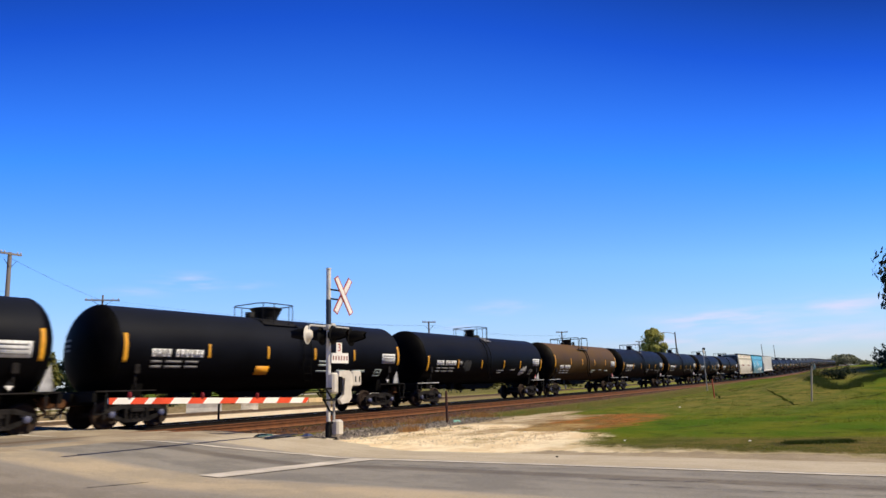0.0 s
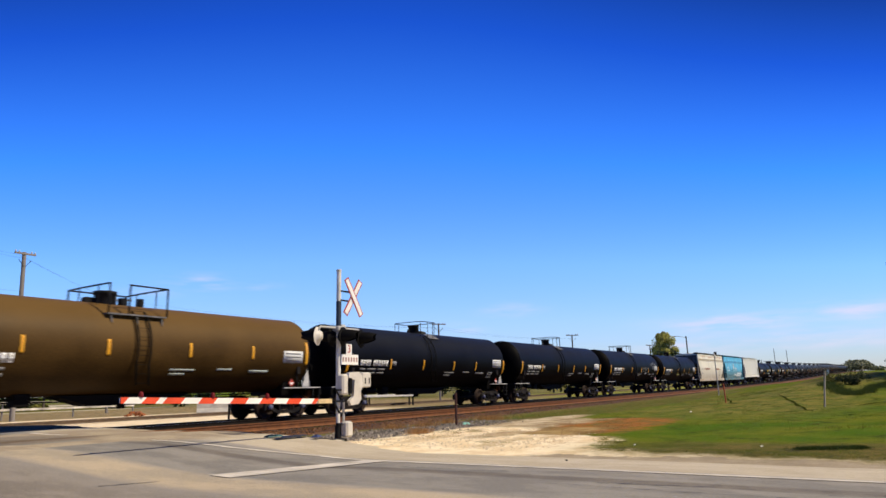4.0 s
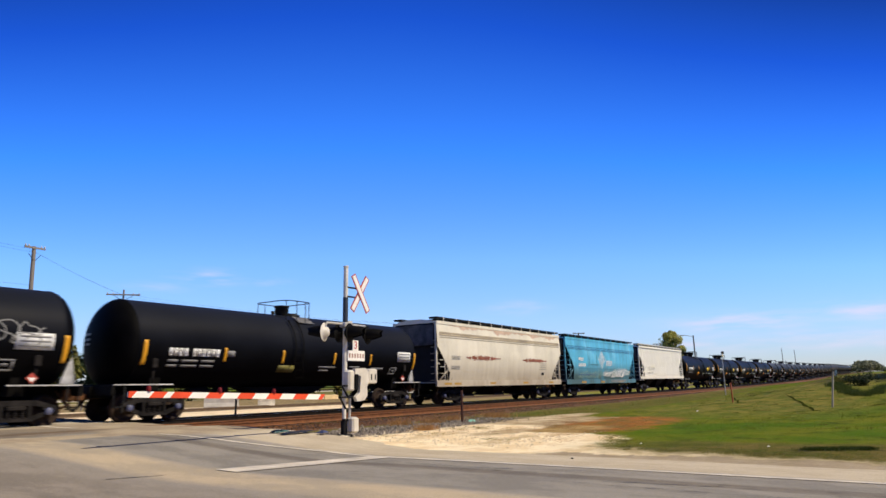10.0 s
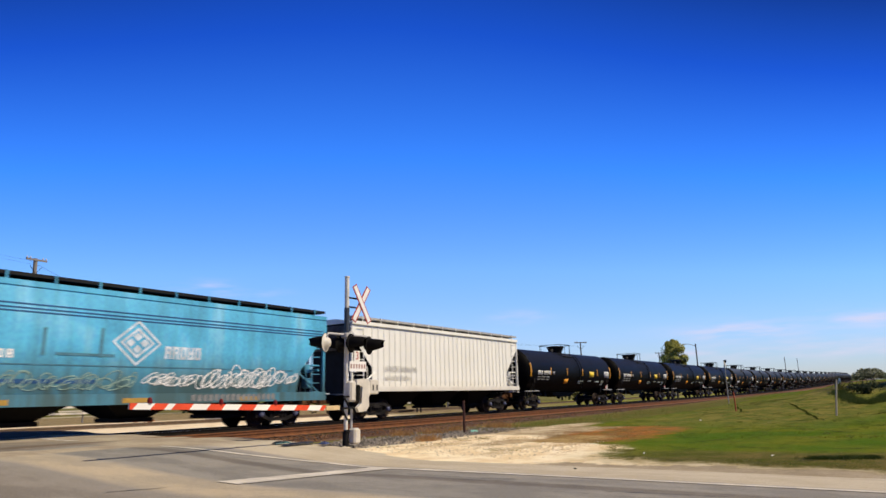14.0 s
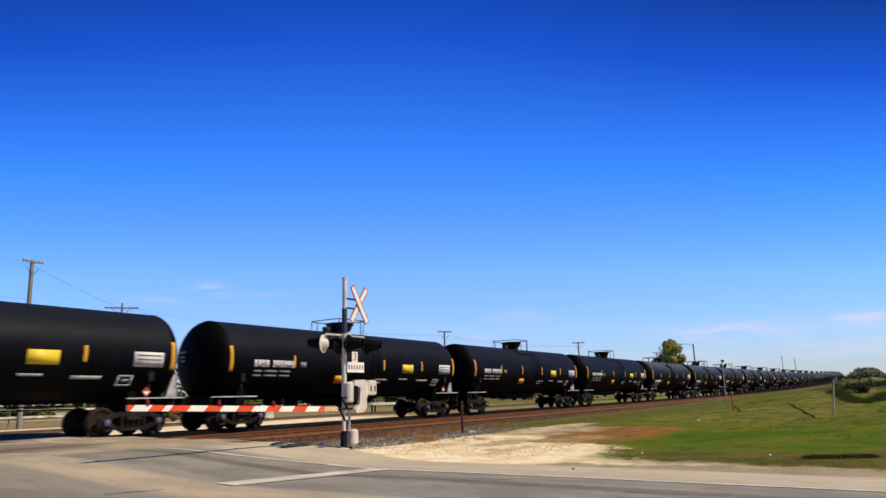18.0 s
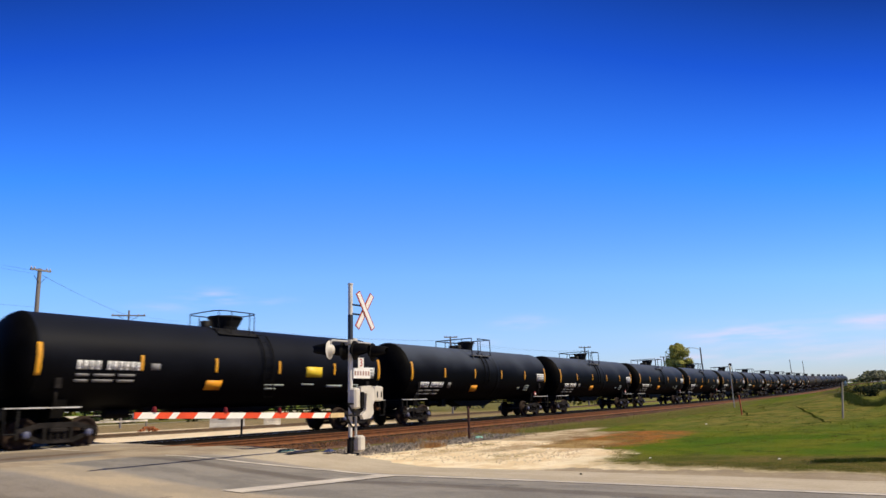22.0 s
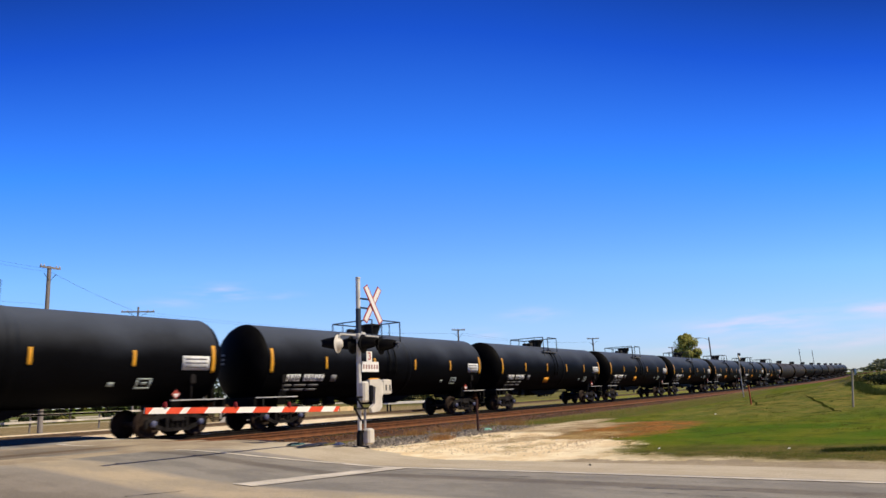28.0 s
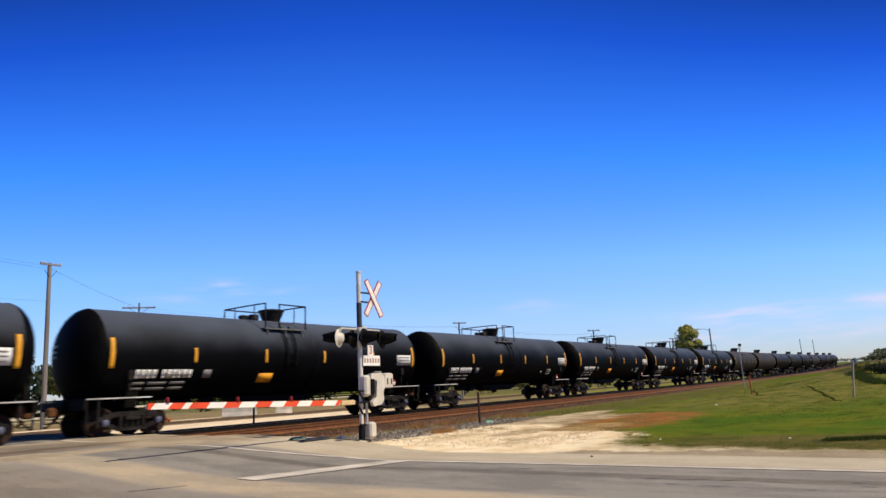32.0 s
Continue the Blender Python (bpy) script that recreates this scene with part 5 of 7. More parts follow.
def hopper_side(zz, bulge):
    """Half width of the hopper body at the height zz (0 at the sill, 1 at the eaves)."""
    zz = min(1.0, max(0.0, zz))
    if not bulge:
        return 1.42
    return 1.42 + bulge - (1.5 * bulge * ((0.55 - zz) / 0.55) ** 2 if zz < 0.55 else 0.6 * bulge * ((zz - 0.55) / 0.45) ** 2)


def hopper_car(paint, label, style):
    car = thing("covered_hopper_car", label, "hopper car", group="freight train")
    z0, z1 = (1.22 if style != "ribbed" else 1.5), 4.4
    bulge = 0.13 if style != "ribbed" else 0.0
    L = 8.12
    # (depth of the cut at the sill, where it begins, over what share of the height)
    cut, cut_at, cut_run = (1.35, 0.6, 0.45) if style == "beige" else (1.55, 0.83, 0.55)
    # sides: full length at the eaves, cut back by the sloped ends below
    for s in (-1, 1):
        m = Mesh()
        n = 20
        pts = []
        for i in range(n + 1):
            k = i / n
            z = z0 + (z1 - z0) * k
            inset = cut * min(1.0, max(0.0, (cut_at - k) / cut_run))
            for x in (-L + inset, L - inset):
                pts.append((x, s * hopper_side(k, bulge), z))
        m.add(pts, [(2 * i, 2 * i + 1, 2 * i + 3, 2 * i + 2) if s < 0 else (2 * i, 2 * i + 2, 2 * i + 3, 2 * i + 1) for i in range(n)], True)
        side = part("side_wall", m, paint, car)
        sill = Mesh().box((0, s * 1.46, z0 - 0.1), (16.24, 0.09, 0.34 if style != "ribbed" else 0.24))
        part("side_sill", sill, paint, car)
        eave = Mesh().box((0, s * 1.46, z1 + 0.03), (16.24, 0.1, 0.16))
        part("eave", eave, paint, car)
        if style == "ribbed":
            rib_me = Mesh().box((0, s * 1.432, (z0 + z1) / 2), (0.05, 0.035, z1 - z0 - 0.05)).data("rib", paint)
            for i in range(31):
                part("rib", rib_me, None, side).matrix_basis = pose(-L + 1.5 + i * (2 * L - 3.0) / 30, 0, 0)
        else:
            lines = Mesh()
            for z in (3.62, 3.72, 3.84):
                lines.box((0, s * (hopper_side((z - z0) / (z1 - z0), bulge) + 0.006), z), (2 * L - 0.5, 0.02, 0.035))
            part("seam", lines, DARK_BLUE if style == "blue" else SEAM_GREY, side)
        if s < 0:
            hopper_marks(side, style, z0, z1, bulge)
    for s in (-1, 1):
        ends = Mesh()
        ends.add([(s * (L - 0.05), -1.4, z1), (s * (L - 0.05), 1.4, z1), (s * (L - 0.4), 1.4, 3.3), (s * (L - 0.4), -1.4, 3.3), (s * (L - 1.6), 1.4, 2.0), (s * (L - 1.6), -1.4, 2.0), (s * (L - 1.6), 1.4, 1.2), (s * (L - 1.6), -1.4, 1.2)],
                 [(0, 1, 2, 3), (3, 2, 4, 5), (5, 4, 6, 7)])
        part("sloped_end", ends, HOP_END, car, "sloped end sheet with shade in its dark colour")
        part("bulkhead", Mesh().box((s * (L - 1.75), 0, 2.0), (0.1, 2.7, 1.7)).box((s * (L - 0.95), 0, 3.1), (0.08, 2.7, 1.5), Matrix.Rotation(radians(s * 36), 3, "Y")), UNDER, car)
        # dark sheets added to stand in for the shade inside the ends
        if s < 0:
            part("end_sheet", Mesh().box((s * (L - 0.35), 0, 2.3), (0.05, 2.6, 2.1)), HOP_END, car, "added dark end sheet standing in for shade")
        else:
            part("end_sheet", Mesh().box((s * (L - 1.3), 0, 2.3), (0.05, 2.6, 2.1)), HOP_END, car, "added dark end sheet standing in for shade")
            part("end_sheet", Mesh().box((s * (L - 0.7), 0, 1.75), (0.05, 2.5, 1.0)), HOP_END, car, "added dark end sheet standing in for shade")
            for bx_, by_, bz_, bs_ in ((7.35, -1.15, 1.65, 0.42), (7.3, -1.1, 2.25, 0.36), (7.7, -0.6, 1.55, 0.3)):
                part("valve_box", Mesh().box((bx_, by_, bz_), (bs_, 0.3, bs_), bevel=0.04), paint, car)
        part("end_panel", Mesh().box((s * (L - 0.04), 0, 3.75), (0.06, 2.5, 1.15), bevel=0.03), HOP_PANEL, car, "weathered grey upper end panel")
    roof = Mesh()
    roof.prism([(-1.5, z1), (-1.1, z1 + 0.14), (-0.45, z1 + 0.24), (0.45, z1 + 0.24), (1.1, z1 + 0.14), (1.5, z1)], -L, L, "x")
    part("roof", roof, paint, car)
    # trough hatch: the shadow along it is put into the dark colour
    part("hatch_trough", Mesh().box((0, 0, z1 + 0.16), (15.6, 2.2, 0.16), bevel=0.03), STEEL_DARK, car, "dark trough hatch along the roof")
    for s in (-1, 1):
        rb = Mesh().box((0, s * 1.22, z1 + 0.29), (16.1, 0.5, 0.1))
        rb.tube([(-8.05, s * 1.38, z1 + 0.29), (8.05, s * 1.38, z1 + 0.29)], 0.025)
        part("running_board", rb, STEEL_DARK if style != "ribbed" else GALV, car, "weathered steel running board")
        for i in range(12):
            part("board_bracket", Mesh().box((-7.4 + i * 1.345, s * 1.495, z1 + 0.18), (0.045, 0.03, 0.32)).box((-7.4 + i * 1.345, s * 1.43, z1 + 0.345), (0.045, 0.15, 0.02)), paint, car)
    for i in range(10):
        h = Mesh().lathe([(0.0, 0.34), (0.34, 0.32), (0.36, 0.2)], Matrix.Translation((-6.3 + i * 1.4, 0, z1)), 14)
        part("hatch", h, paint, car)
    for s in (-1, 1):
        fr = Mesh()
        for y in (-1.4, 1.4):
            fr.box((s * 8.05, y, 2.75), (0.1, 0.1, 3.3))
            fr.tube([(s * 7.72, y, 1.3), (s * 6.4, y, 2.2)], 0.04)
            fr.tube([(s * 7.0, y * 1.02, 1.2), (s * 7.0, y * 1.02, 2.4), (s * 7.7, y * 1.02, 2.4)], 0.025)
        fr.box((s * 7.75, 0, 2.2), (0.08, 2.8, 0.1))
        part("end_frame", fr, paint, car)
        lad = Mesh()
        for i in range(9):
            lad.rod((s * 7.82, -1.38, 1.3 + i * 0.36), (s * 7.82, -0.9, 1.3 + i * 0.36), 0.018, 6)
            lad.rod((s * 7.75, -1.47, 1.3 + i * 0.36), (s * 7.3, -1.47, 1.3 + i * 0.36), 0.018, 6)
        lad.rod((s * 7.3, -1.47, 1.1), (s * 7.3, -1.47, 4.2), 0.025, 6)
        part("ladder", lad, paint, car)
        pl = Mesh().box((s * 7.4, 0, 1.18), (0.9, 2.8, 0.06))
        part("end_platform", pl, GALV, car)
        st = Mesh().box((s * 7.2, 0, 0.98), (1.6, 0.5, 0.4))
        st.box((s * 6.8, -0.6, 1.75), (0.6, 0.5, 0.4), bevel=0.05)
        st.rod((s * 7.1, 0.5, 1.5), (s * 6.3, 0.5, 1.5), 0.2, 10)
        part("brake_gear", st, UNDER, car)
    for i in range(3):
        x = -3.7 + i * 3.7
        m = Mesh()
        m.add([(x - 1.7, -1.38, z0), (x + 1.7, -1.38, z0), (x + 1.7, 1.38, z0), (x - 1.7, 1.38, z0), (x - 0.5, -0.6, 0.5), (x + 0.5, -0.6, 0.5), (x + 0.5, 0.6, 0.5), (x - 0.5, 0.6, 0.5)],
              [(0, 1, 5, 4), (1, 2, 6, 5), (2, 3, 7, 6), (3, 0, 4, 7), (4, 5, 6, 7)])
        m.box((x, 0, 0.45), (1.2, 1.5, 0.14))
        part("discharge_gate", m, UNDER, car)
    add_trucks(car, 5.9)
    return car


def hopper_marks(side, style, z0, z1, bulge):
    def put(m, xa, xb, za, zb):
        ya = -hopper_side((za - z0) / (z1 - z0), bulge) - 0.012
        yb = -hopper_side((zb - z0) / (z1 - z0), bulge) - 0.012
        if style == "ribbed":
            ya = yb = -1.47
        m.add([(xa, ya, za), (xb, ya, za), (xb, yb, zb), (xa, yb, zb)], [(0, 1, 2, 3)])

    rng = random.Random(len(style))
    if style == "beige":
        for xa, xb in ((-5.3, -0.9), (1.8, 5.8)):
            # brushed, half worn-off lettering: thick in the middle, trailing off at both ends
            m = Mesh()
            x = xa
            while x < xb:
                k = (x - xa) / (xb - xa)
                w = rng.uniform(0.05, 0.13)
                thick = 0.29 * min(1, k * 5, (1 - k) * 2.6) * rng.uniform(0.45, 1.1)
                mid = 2.57 + rng.uniform(-0.02, 0.02)
                if thick > 0.03 and rng.random() < 0.93:
                    put(m, x, x + w * 1.02, mid - thick / 2, mid + thick / 2)
                x += w
            tagged(part("faded_lettering", m, RUST_MARK, side, "faded rust-red lettering"), kind="stuff")
        m = Mesh()
        for za, zb in ((2.44, 2.6), (1.9, 2.05)):
            for z in (za, zb):
                put(m, -6.7, -5.8, z, z + 0.03)
            for k in range(7):
                put(m, -6.68 + k * 0.13, -6.61 + k * 0.13, za + 0.05, zb - 0.03)
        for k in range(4):
            put(m, 4.6, 5.6, 2.36 - k * 0.13, 2.39 - k * 0.13)
        tagged(part("small_lettering", m, LINE_GREY, side), kind="stuff")
        m = Mesh()
        put(m, 4.9, 5.3, 1.6, 1.78)
        part("small_notice", m, STEEL_DARK, side)
        m = Mesh()
        put(m, -7.9, 7.9, 3.7, 3.92)
        part("grime_band", m, material("grimy_beige", (0.4, 0.34, 0.24), 0.8, vary=0.4, scale=1.2, streak=(0.6, 1, 3)), side, "grimy band below the eaves")
        for x in (-7.4, -6.4, -2.4, 2.0, 6.0):
            m = Mesh()
            m.add([(x, -1.51, 1.04), (x + 0.7, -1.51, 1.04), (x + 0.7, -1.51, 1.16), (x, -1.51, 1.16)], [(0, 1, 2, 3)])
            part("reflective_strip", m, DULL_STRIPE, side)
        stain = material("rust_stained_beige", (0.58, 0.43, 0.33), 0.8, vary=0.2)
        for xa, xb in ((-6.9, -2.6), (-2.9, 1.6), (1.3, 7.6)):
            # rust that has washed down from the eave in a ragged band
            m = Mesh()
            x, hang = xa, 0.1
            while x < xb:
                w = rng.uniform(0.05, 0.16)
                hang = min(0.36, max(0.06, hang + rng.uniform(-0.07, 0.075)))
                k = min(1, (x - xa) * 1.5, (xb - x) * 1.5)
                put(m, x, x + w, 4.34 - hang * max(0.15, k), 4.34)
                x += w
            part("rust_stain", m, stain, side, "ragged pinkish rust stain")
    elif style == "blue":
        for z, n in ((2.75, 4), (2.3, 6)):
            m = Mesh()
            glyphs(m, int(z * 10), n, -5.75, z, 0.17, 0.24, 0.08, put)
            part("lettering", m, WHITE, side, "white stencilled lettering")
        m = Mesh()
        cx, cz = -0.66, 2.9

        def on_side(x, z):
            return (x, -hopper_side((z - z0) / (z1 - z0), bulge) - 0.014, z)

        def diamond(m, hx, hz, t):
            tips = ((0, 1), (1, 0), (0, -1), (-1, 0))
            for (ua, va), (ub, vb) in zip(tips, tips[1:] + tips[:1]):
                m.add([on_side(cx + ua * hx, cz + va * hz), on_side(cx + ub * hx, cz + vb * hz), on_side(cx + ub * (hx - t), cz + vb * (hz - t)), on_side(cx + ua * (hx - t), cz + va * (hz - t))], [(0, 1, 2, 3)])

        for hx, hz, t in ((0.86, 0.74, 0.1), (0.6, 0.5, 0.11)):
            diamond(m, hx, hz, t)
        for ux, uz in ((0, 0.2), (0.24, 0), (0, -0.2), (-0.24, 0)):
            m.add([on_side(cx + ux + a, cz + uz + b) for a, b in ((0, 0.14), (0.16, 0), (0, -0.14), (-0.16, 0))], [(0, 1, 2, 3)])
        part("emblem", m, PALE_BLUE, side, "pale nested diamond emblem")
        m = Mesh()
        glyphs(m, 5, 5, 0.35, 2.42, 0.24, 0.42, 0.05, put)
        part("lettering", m, PALE_BLUE, side, "pale lettering")

        def loops(x0, x1, za, zb, n, thick):
            m = Mesh()
            for k in range(n):
                x = x0 + (x1 - x0) * k / n + rng.uniform(-0.1, 0.1)
                hgt = (zb - za) * rng.uniform(0.55, 1.0)
                wid, slant, low = rng.uniform(0.1, 0.3), rng.uniform(-0.05, 0.28), rng.uniform(0, 0.12)
                path = []
                for i in range(13):
                    a = math.pi * 2 * i / 12 * rng.uniform(0.97, 1.03)
                    z = za + low + hgt * 0.5 + hgt * 0.5 * math.sin(a)
                    path.append((x + wid * math.cos(a) + slant * math.sin(a), -hopper_side((z - z0) / (z1 - z0), bulge) - 0.015, z))
                for (xa, ya, za_), (xb, yb, zb_) in zip(path, path[1:]):
                    d = Vector((-(zb_ - za_), 0, xb - xa))
                    d = d.normalized() * thick if d.length > 0 else Vector((0.02, 0, 0))
                    m.add([(xa - d.x, ya, za_ - d.z), (xb - d.x, yb, zb_ - d.z), (xb + d.x, yb, zb_ + d.z), (xa + d.x, ya, za_ + d.z)], [(0, 1, 2, 3)])
            return m

        part("graffiti", loops(1.9, 5.3, 1.42, 2.2, 22, 0.017), WHITE, side, "white sprayed letters")
        part("graffiti", loops(-0.1, 1.7, 1.5, 1.9, 12, 0.014), WHITE, side, "white sprayed loops")
        part("graffiti", loops(5.5, 6.5, 1.6, 2.05, 7, 0.015), WHITE, side, "white sprayed loops")
        part("graffiti", loops(-5.4, -0.4, 1.4, 1.9, 20, 0.014), PALE_GREEN, side, "faded green sprayed loops")
        m = Mesh()
        for k in range(16):
            x = 1.5 + k * 0.24
            m.add([(x, -1.512, 1.0 + rng.uniform(0, 0.05)), (x + 0.17, -1.512, 1.0), (x + 0.17, -1.512, 1.25), (x, -1.512, 1.25 - rng.uniform(0, 0.05))], [(0, 1, 2, 3)])
        part("graffiti", m, LINE_GREY, side, "pale sprayed blocks along the sill")
        m = Mesh()
        put(m, -5.6, -1.9, 1.6, 1.72)
        part("painted_bar", m, DARK_BLUE, side)
        soot = material("grimy_blue", (0.07, 0.2, 0.27), 0.8, vary=0.3)
        for xa, xb, za, zb in ((-3.2, -1.4, 2.42, 2.5), (-5.8, 6.2, 2.12, 2.15), (-3.6, -3.5, 2.4, 3.2), (-1.9, -1.8, 2.4, 3.3)):
            m = Mesh()
            put(m, xa, xb, za, zb)
            part("grime_streak", m, soot, side)
        for x in (-5.2, -1.0, 3.6):
            m = Mesh()
            m.add([(x, -1.51, 1.0), (x + 0.9, -1.51, 1.0), (x + 0.9, -1.51, 1.15), (x, -1.51, 1.15)], [(0, 1, 2, 3)])
            part("reflective_strip", m, DULL_STRIPE, side)
    else:
        m = Mesh()
        glyphs(m, 9, 9, -5.6, 2.25, 0.2, 0.26, 0.09, put)
        glyphs(m, 8, 7, -5.6, 1.85, 0.2, 0.2, 0.09, put)
        part("lettering", m, PALE_GREY, side, "faint grey stencilled lettering")


CARS = []      # (car, place of its middle at the clip's start)
SPEED = 10.55
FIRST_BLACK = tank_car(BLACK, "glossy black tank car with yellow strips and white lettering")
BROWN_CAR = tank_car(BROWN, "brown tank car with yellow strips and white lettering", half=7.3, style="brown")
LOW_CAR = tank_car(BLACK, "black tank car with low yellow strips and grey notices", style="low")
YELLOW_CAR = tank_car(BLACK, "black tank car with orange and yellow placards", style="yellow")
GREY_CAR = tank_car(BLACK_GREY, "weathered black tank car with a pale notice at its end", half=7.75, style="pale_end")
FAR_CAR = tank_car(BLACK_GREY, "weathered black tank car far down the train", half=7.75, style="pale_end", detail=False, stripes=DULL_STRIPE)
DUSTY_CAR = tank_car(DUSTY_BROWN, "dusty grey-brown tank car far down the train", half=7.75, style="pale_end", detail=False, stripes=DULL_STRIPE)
used = set()


def couple(model, place):
    if model not in used:
        used.add(model)
        car = model
    else:
        car = copy_thing(model, Matrix())
    CARS.append((car, place))


for c in (2.6, 20.15):
    couple(FIRST_BLACK, c)
couple(LOW_CAR, 37.85)
couple(BROWN_CAR, 55.4)
for c in (72.65, 90.35, 108.1, 125.6):
    couple(LOW_CAR, c)


def scrawl(car, runs, seed, spray=LINE_GREY, thick=0.018):
    """Sprayed lines on a tank's side: chains of loops."""
    rng = random.Random(seed)
    tank = next(o for o in car.children if o.name.startswith("tank") and not o.name.startswith("tank_head"))
    for x0, x1, z0, z1 in runs:
        m = Mesh()
        n = max(2, int((x1 - x0) / 0.45))
        prev = None
        wide, tall, low = 0.2, 1.0, 0.0
        for i in range(n * 10):
            k = i / (n * 10)
            if i % 10 == 0:
                wide, tall, low = rng.uniform(0.1, 0.42), rng.uniform(0.45, 1.0), rng.uniform(-0.25, 0.1)
            x = x0 + (x1 - x0) * k + wide * math.sin(i * 0.63) + rng.uniform(-0.015, 0.015)
            z = (z0 + z1) / 2 + (z1 - z0) / 2 * (tall * math.cos(i * 0.63) + low)
            y = -math.sqrt(TANK_R ** 2 - (z - TANK_Z) ** 2) - 0.012
            if prev:
                d = Vector((-(z - prev[2]), 0, x - prev[0]))
                d = d.normalized() * thick if d.length > 1e-6 else Vector((0.02, 0, 0))
                m.add([(prev[0] - d.x, prev[1], prev[2] - d.z), (x - d.x, y, z - d.z), (x + d.x, y, z + d.z), (prev[0] + d.x, prev[1], prev[2] + d.z)], [(0, 1, 2, 3)])
            prev = (x, y, z)
        part("graffiti", m, spray, tank, "sprayed pale loops")


blob_tank = next(o for o in CARS[2][0].children if o.name.startswith("tank") and not o.name.startswith("tank_head"))
for bx_, bz_, bh_ in ((4.45, 1.78, 0.24), (4.7, 1.84, 0.3), (5.0, 1.9, 0.28)):
    m = Mesh()
    ring = []
    for i in range(14):
        a = 2 * math.pi * i / 14
        z = bz_ + bh_ * math.sin(a)
        ring.append((bx_ + 0.17 * math.cos(a) + 0.35 * (z - bz_), -math.sqrt(TANK_R ** 2 - (z - TANK_Z) ** 2) - 0.01, z))
    mid = (bx_, -math.sqrt(TANK_R ** 2 - (bz_ - TANK_Z) ** 2) - 0.012, bz_)
    m.add(ring + [mid], [(i, (i + 1) % 14, 14) for i in range(14)])
    part("graffiti", m, LINE_PALE, blob_tank, "pale sprayed blob")
m = Mesh()
on_tank(m, -1.45, -0.55, 1.65, 1.92)
part("placard", m, DULL_YELLOW, next(o for o in CARS[7][0].children if o.name.startswith("tank") and not o.name.startswith("tank_head")), "dull yellow placard")
smear_rng = random.Random(8)
for k in range(9):
    m = Mesh()
    sx_, sz_ = smear_rng.uniform(-3.3, -2.5), smear_rng.uniform(1.85, 2.3)
    ring = []
    for i in range(11):
        a = 2 * math.pi * i / 11
        z = sz_ + smear_rng.uniform(0.08, 0.24) * math.sin(a)
        ring.append((sx_ + smear_rng.uniform(0.1, 0.34) * math.cos(a), -math.sqrt(TANK_R ** 2 - (z - TANK_Z) ** 2) - 0.008 - 0.0006 * k, z))
    m.add(ring + [(sx_, -math.sqrt(TANK_R ** 2 - (sz_ - TANK_Z) ** 2) - 0.009 - 0.0006 * k, sz_)], [(i, (i + 1) % 11, 11) for i in range(11)])
    part("graffiti", m, FAINT, blob_tank, "faint grey sprayed smear")
scrawl(CARS[6][0], ((1.7, 4.3, 1.9, 2.6), (4.9, 7.1, 2.5, 3.1), (5.4, 6.9, 2.3, 2.8)), 4)
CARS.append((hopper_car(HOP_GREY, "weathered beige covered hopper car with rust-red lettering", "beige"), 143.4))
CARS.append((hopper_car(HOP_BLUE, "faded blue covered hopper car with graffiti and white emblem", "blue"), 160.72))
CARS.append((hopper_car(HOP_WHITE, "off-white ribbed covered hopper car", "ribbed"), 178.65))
for c in (196.1, 213.7, 231.3, 248.9):
    couple(YELLOW_CAR, c)
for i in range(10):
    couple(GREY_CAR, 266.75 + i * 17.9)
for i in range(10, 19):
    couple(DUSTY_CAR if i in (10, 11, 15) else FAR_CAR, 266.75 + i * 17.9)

# ---- the crossing signal ----
MX, MY, MZ = 13.76, 12.45, 0.06
signal = thing("crossing_signal", "grey steel railway crossing signal mast with gate and flashers", "crossing signal")
signal.matrix_basis = pose(MX, MY, MZ)
part("mast", Mesh().rod((0, 0, 0.3), (0, 0, 1.3), 0.053, 14).rod((0, 0, 1.3), (0, 0, 4.61), 0.066, 14).rod((0, 0, 4.61), (0, 0, 4.65), 0.074, 14), MAST_PAINT, signal)
part("mast_base", Mesh().box((0, 0, 0.0), (0.36, 0.36, 0.08), bevel=0.02).rod((0, 0, 0.05), (0, 0, 0.4), 0.085, 14).box((0.02, -0.06, 0.42), (0.22, 0.1, 0.06)), STEEL_DARK, signal, "dark clamp round the mast's foot")
part("junction_box", Mesh().box((0.19, -0.14, 0.28), (0.27, 0.28, 0.42), bevel=0.05), ALU, signal, "pale grey rounded junction box")
part("conduit", Mesh().rod((0.13, -0.08, 0.4), (0.13, -0.08, 1.05), 0.035), GALV, signal)
part("mast_sleeve", Mesh().rod((0, 0, 3.0), (0, 0, 3.75), 0.073, 14), NAVY, signal, "dark navy band on the mast")
# the signs face the traffic that comes up the road


def blade(m, angle, w, h, y, t):
    m.box((0.5, y, 3.9), (w, t, h), Matrix.Rotation(radians(angle), 3, "Y"))


for k, ang in enumerate((33, -33)):
    o = Mesh()
    blade(o, ang, 0.2, 1.2, -0.09 - k * 0.03, 0.012)
    bl = part("crossbuck_blade", o, SIGN_RED, signal, "white crossbuck blade with a red border")
    o = Mesh()
    blade(o, ang, 0.128, 1.14, -0.10 - k * 0.03, 0.01)
    part("blade_face", o, SIGN_WHITE, bl)
part("crossbuck_bracket", Mesh().rod((0, -0.05, 3.78), (0.46, -0.06, 3.78), 0.025).rod((0, -0.05, 4.04), (0.46, -0.06, 4.04), 0.025), STEEL_DARK, signal)
plate = part("track_count_sign", Mesh().box((0.32, -0.1, 2.42), (0.23, 0.012, 0.29)).box((0.36, -0.1, 2.14), (0.7, 0.012, 0.28)), SIGN_WHITE, signal, "white sign plate giving three tracks")
bars = Mesh()
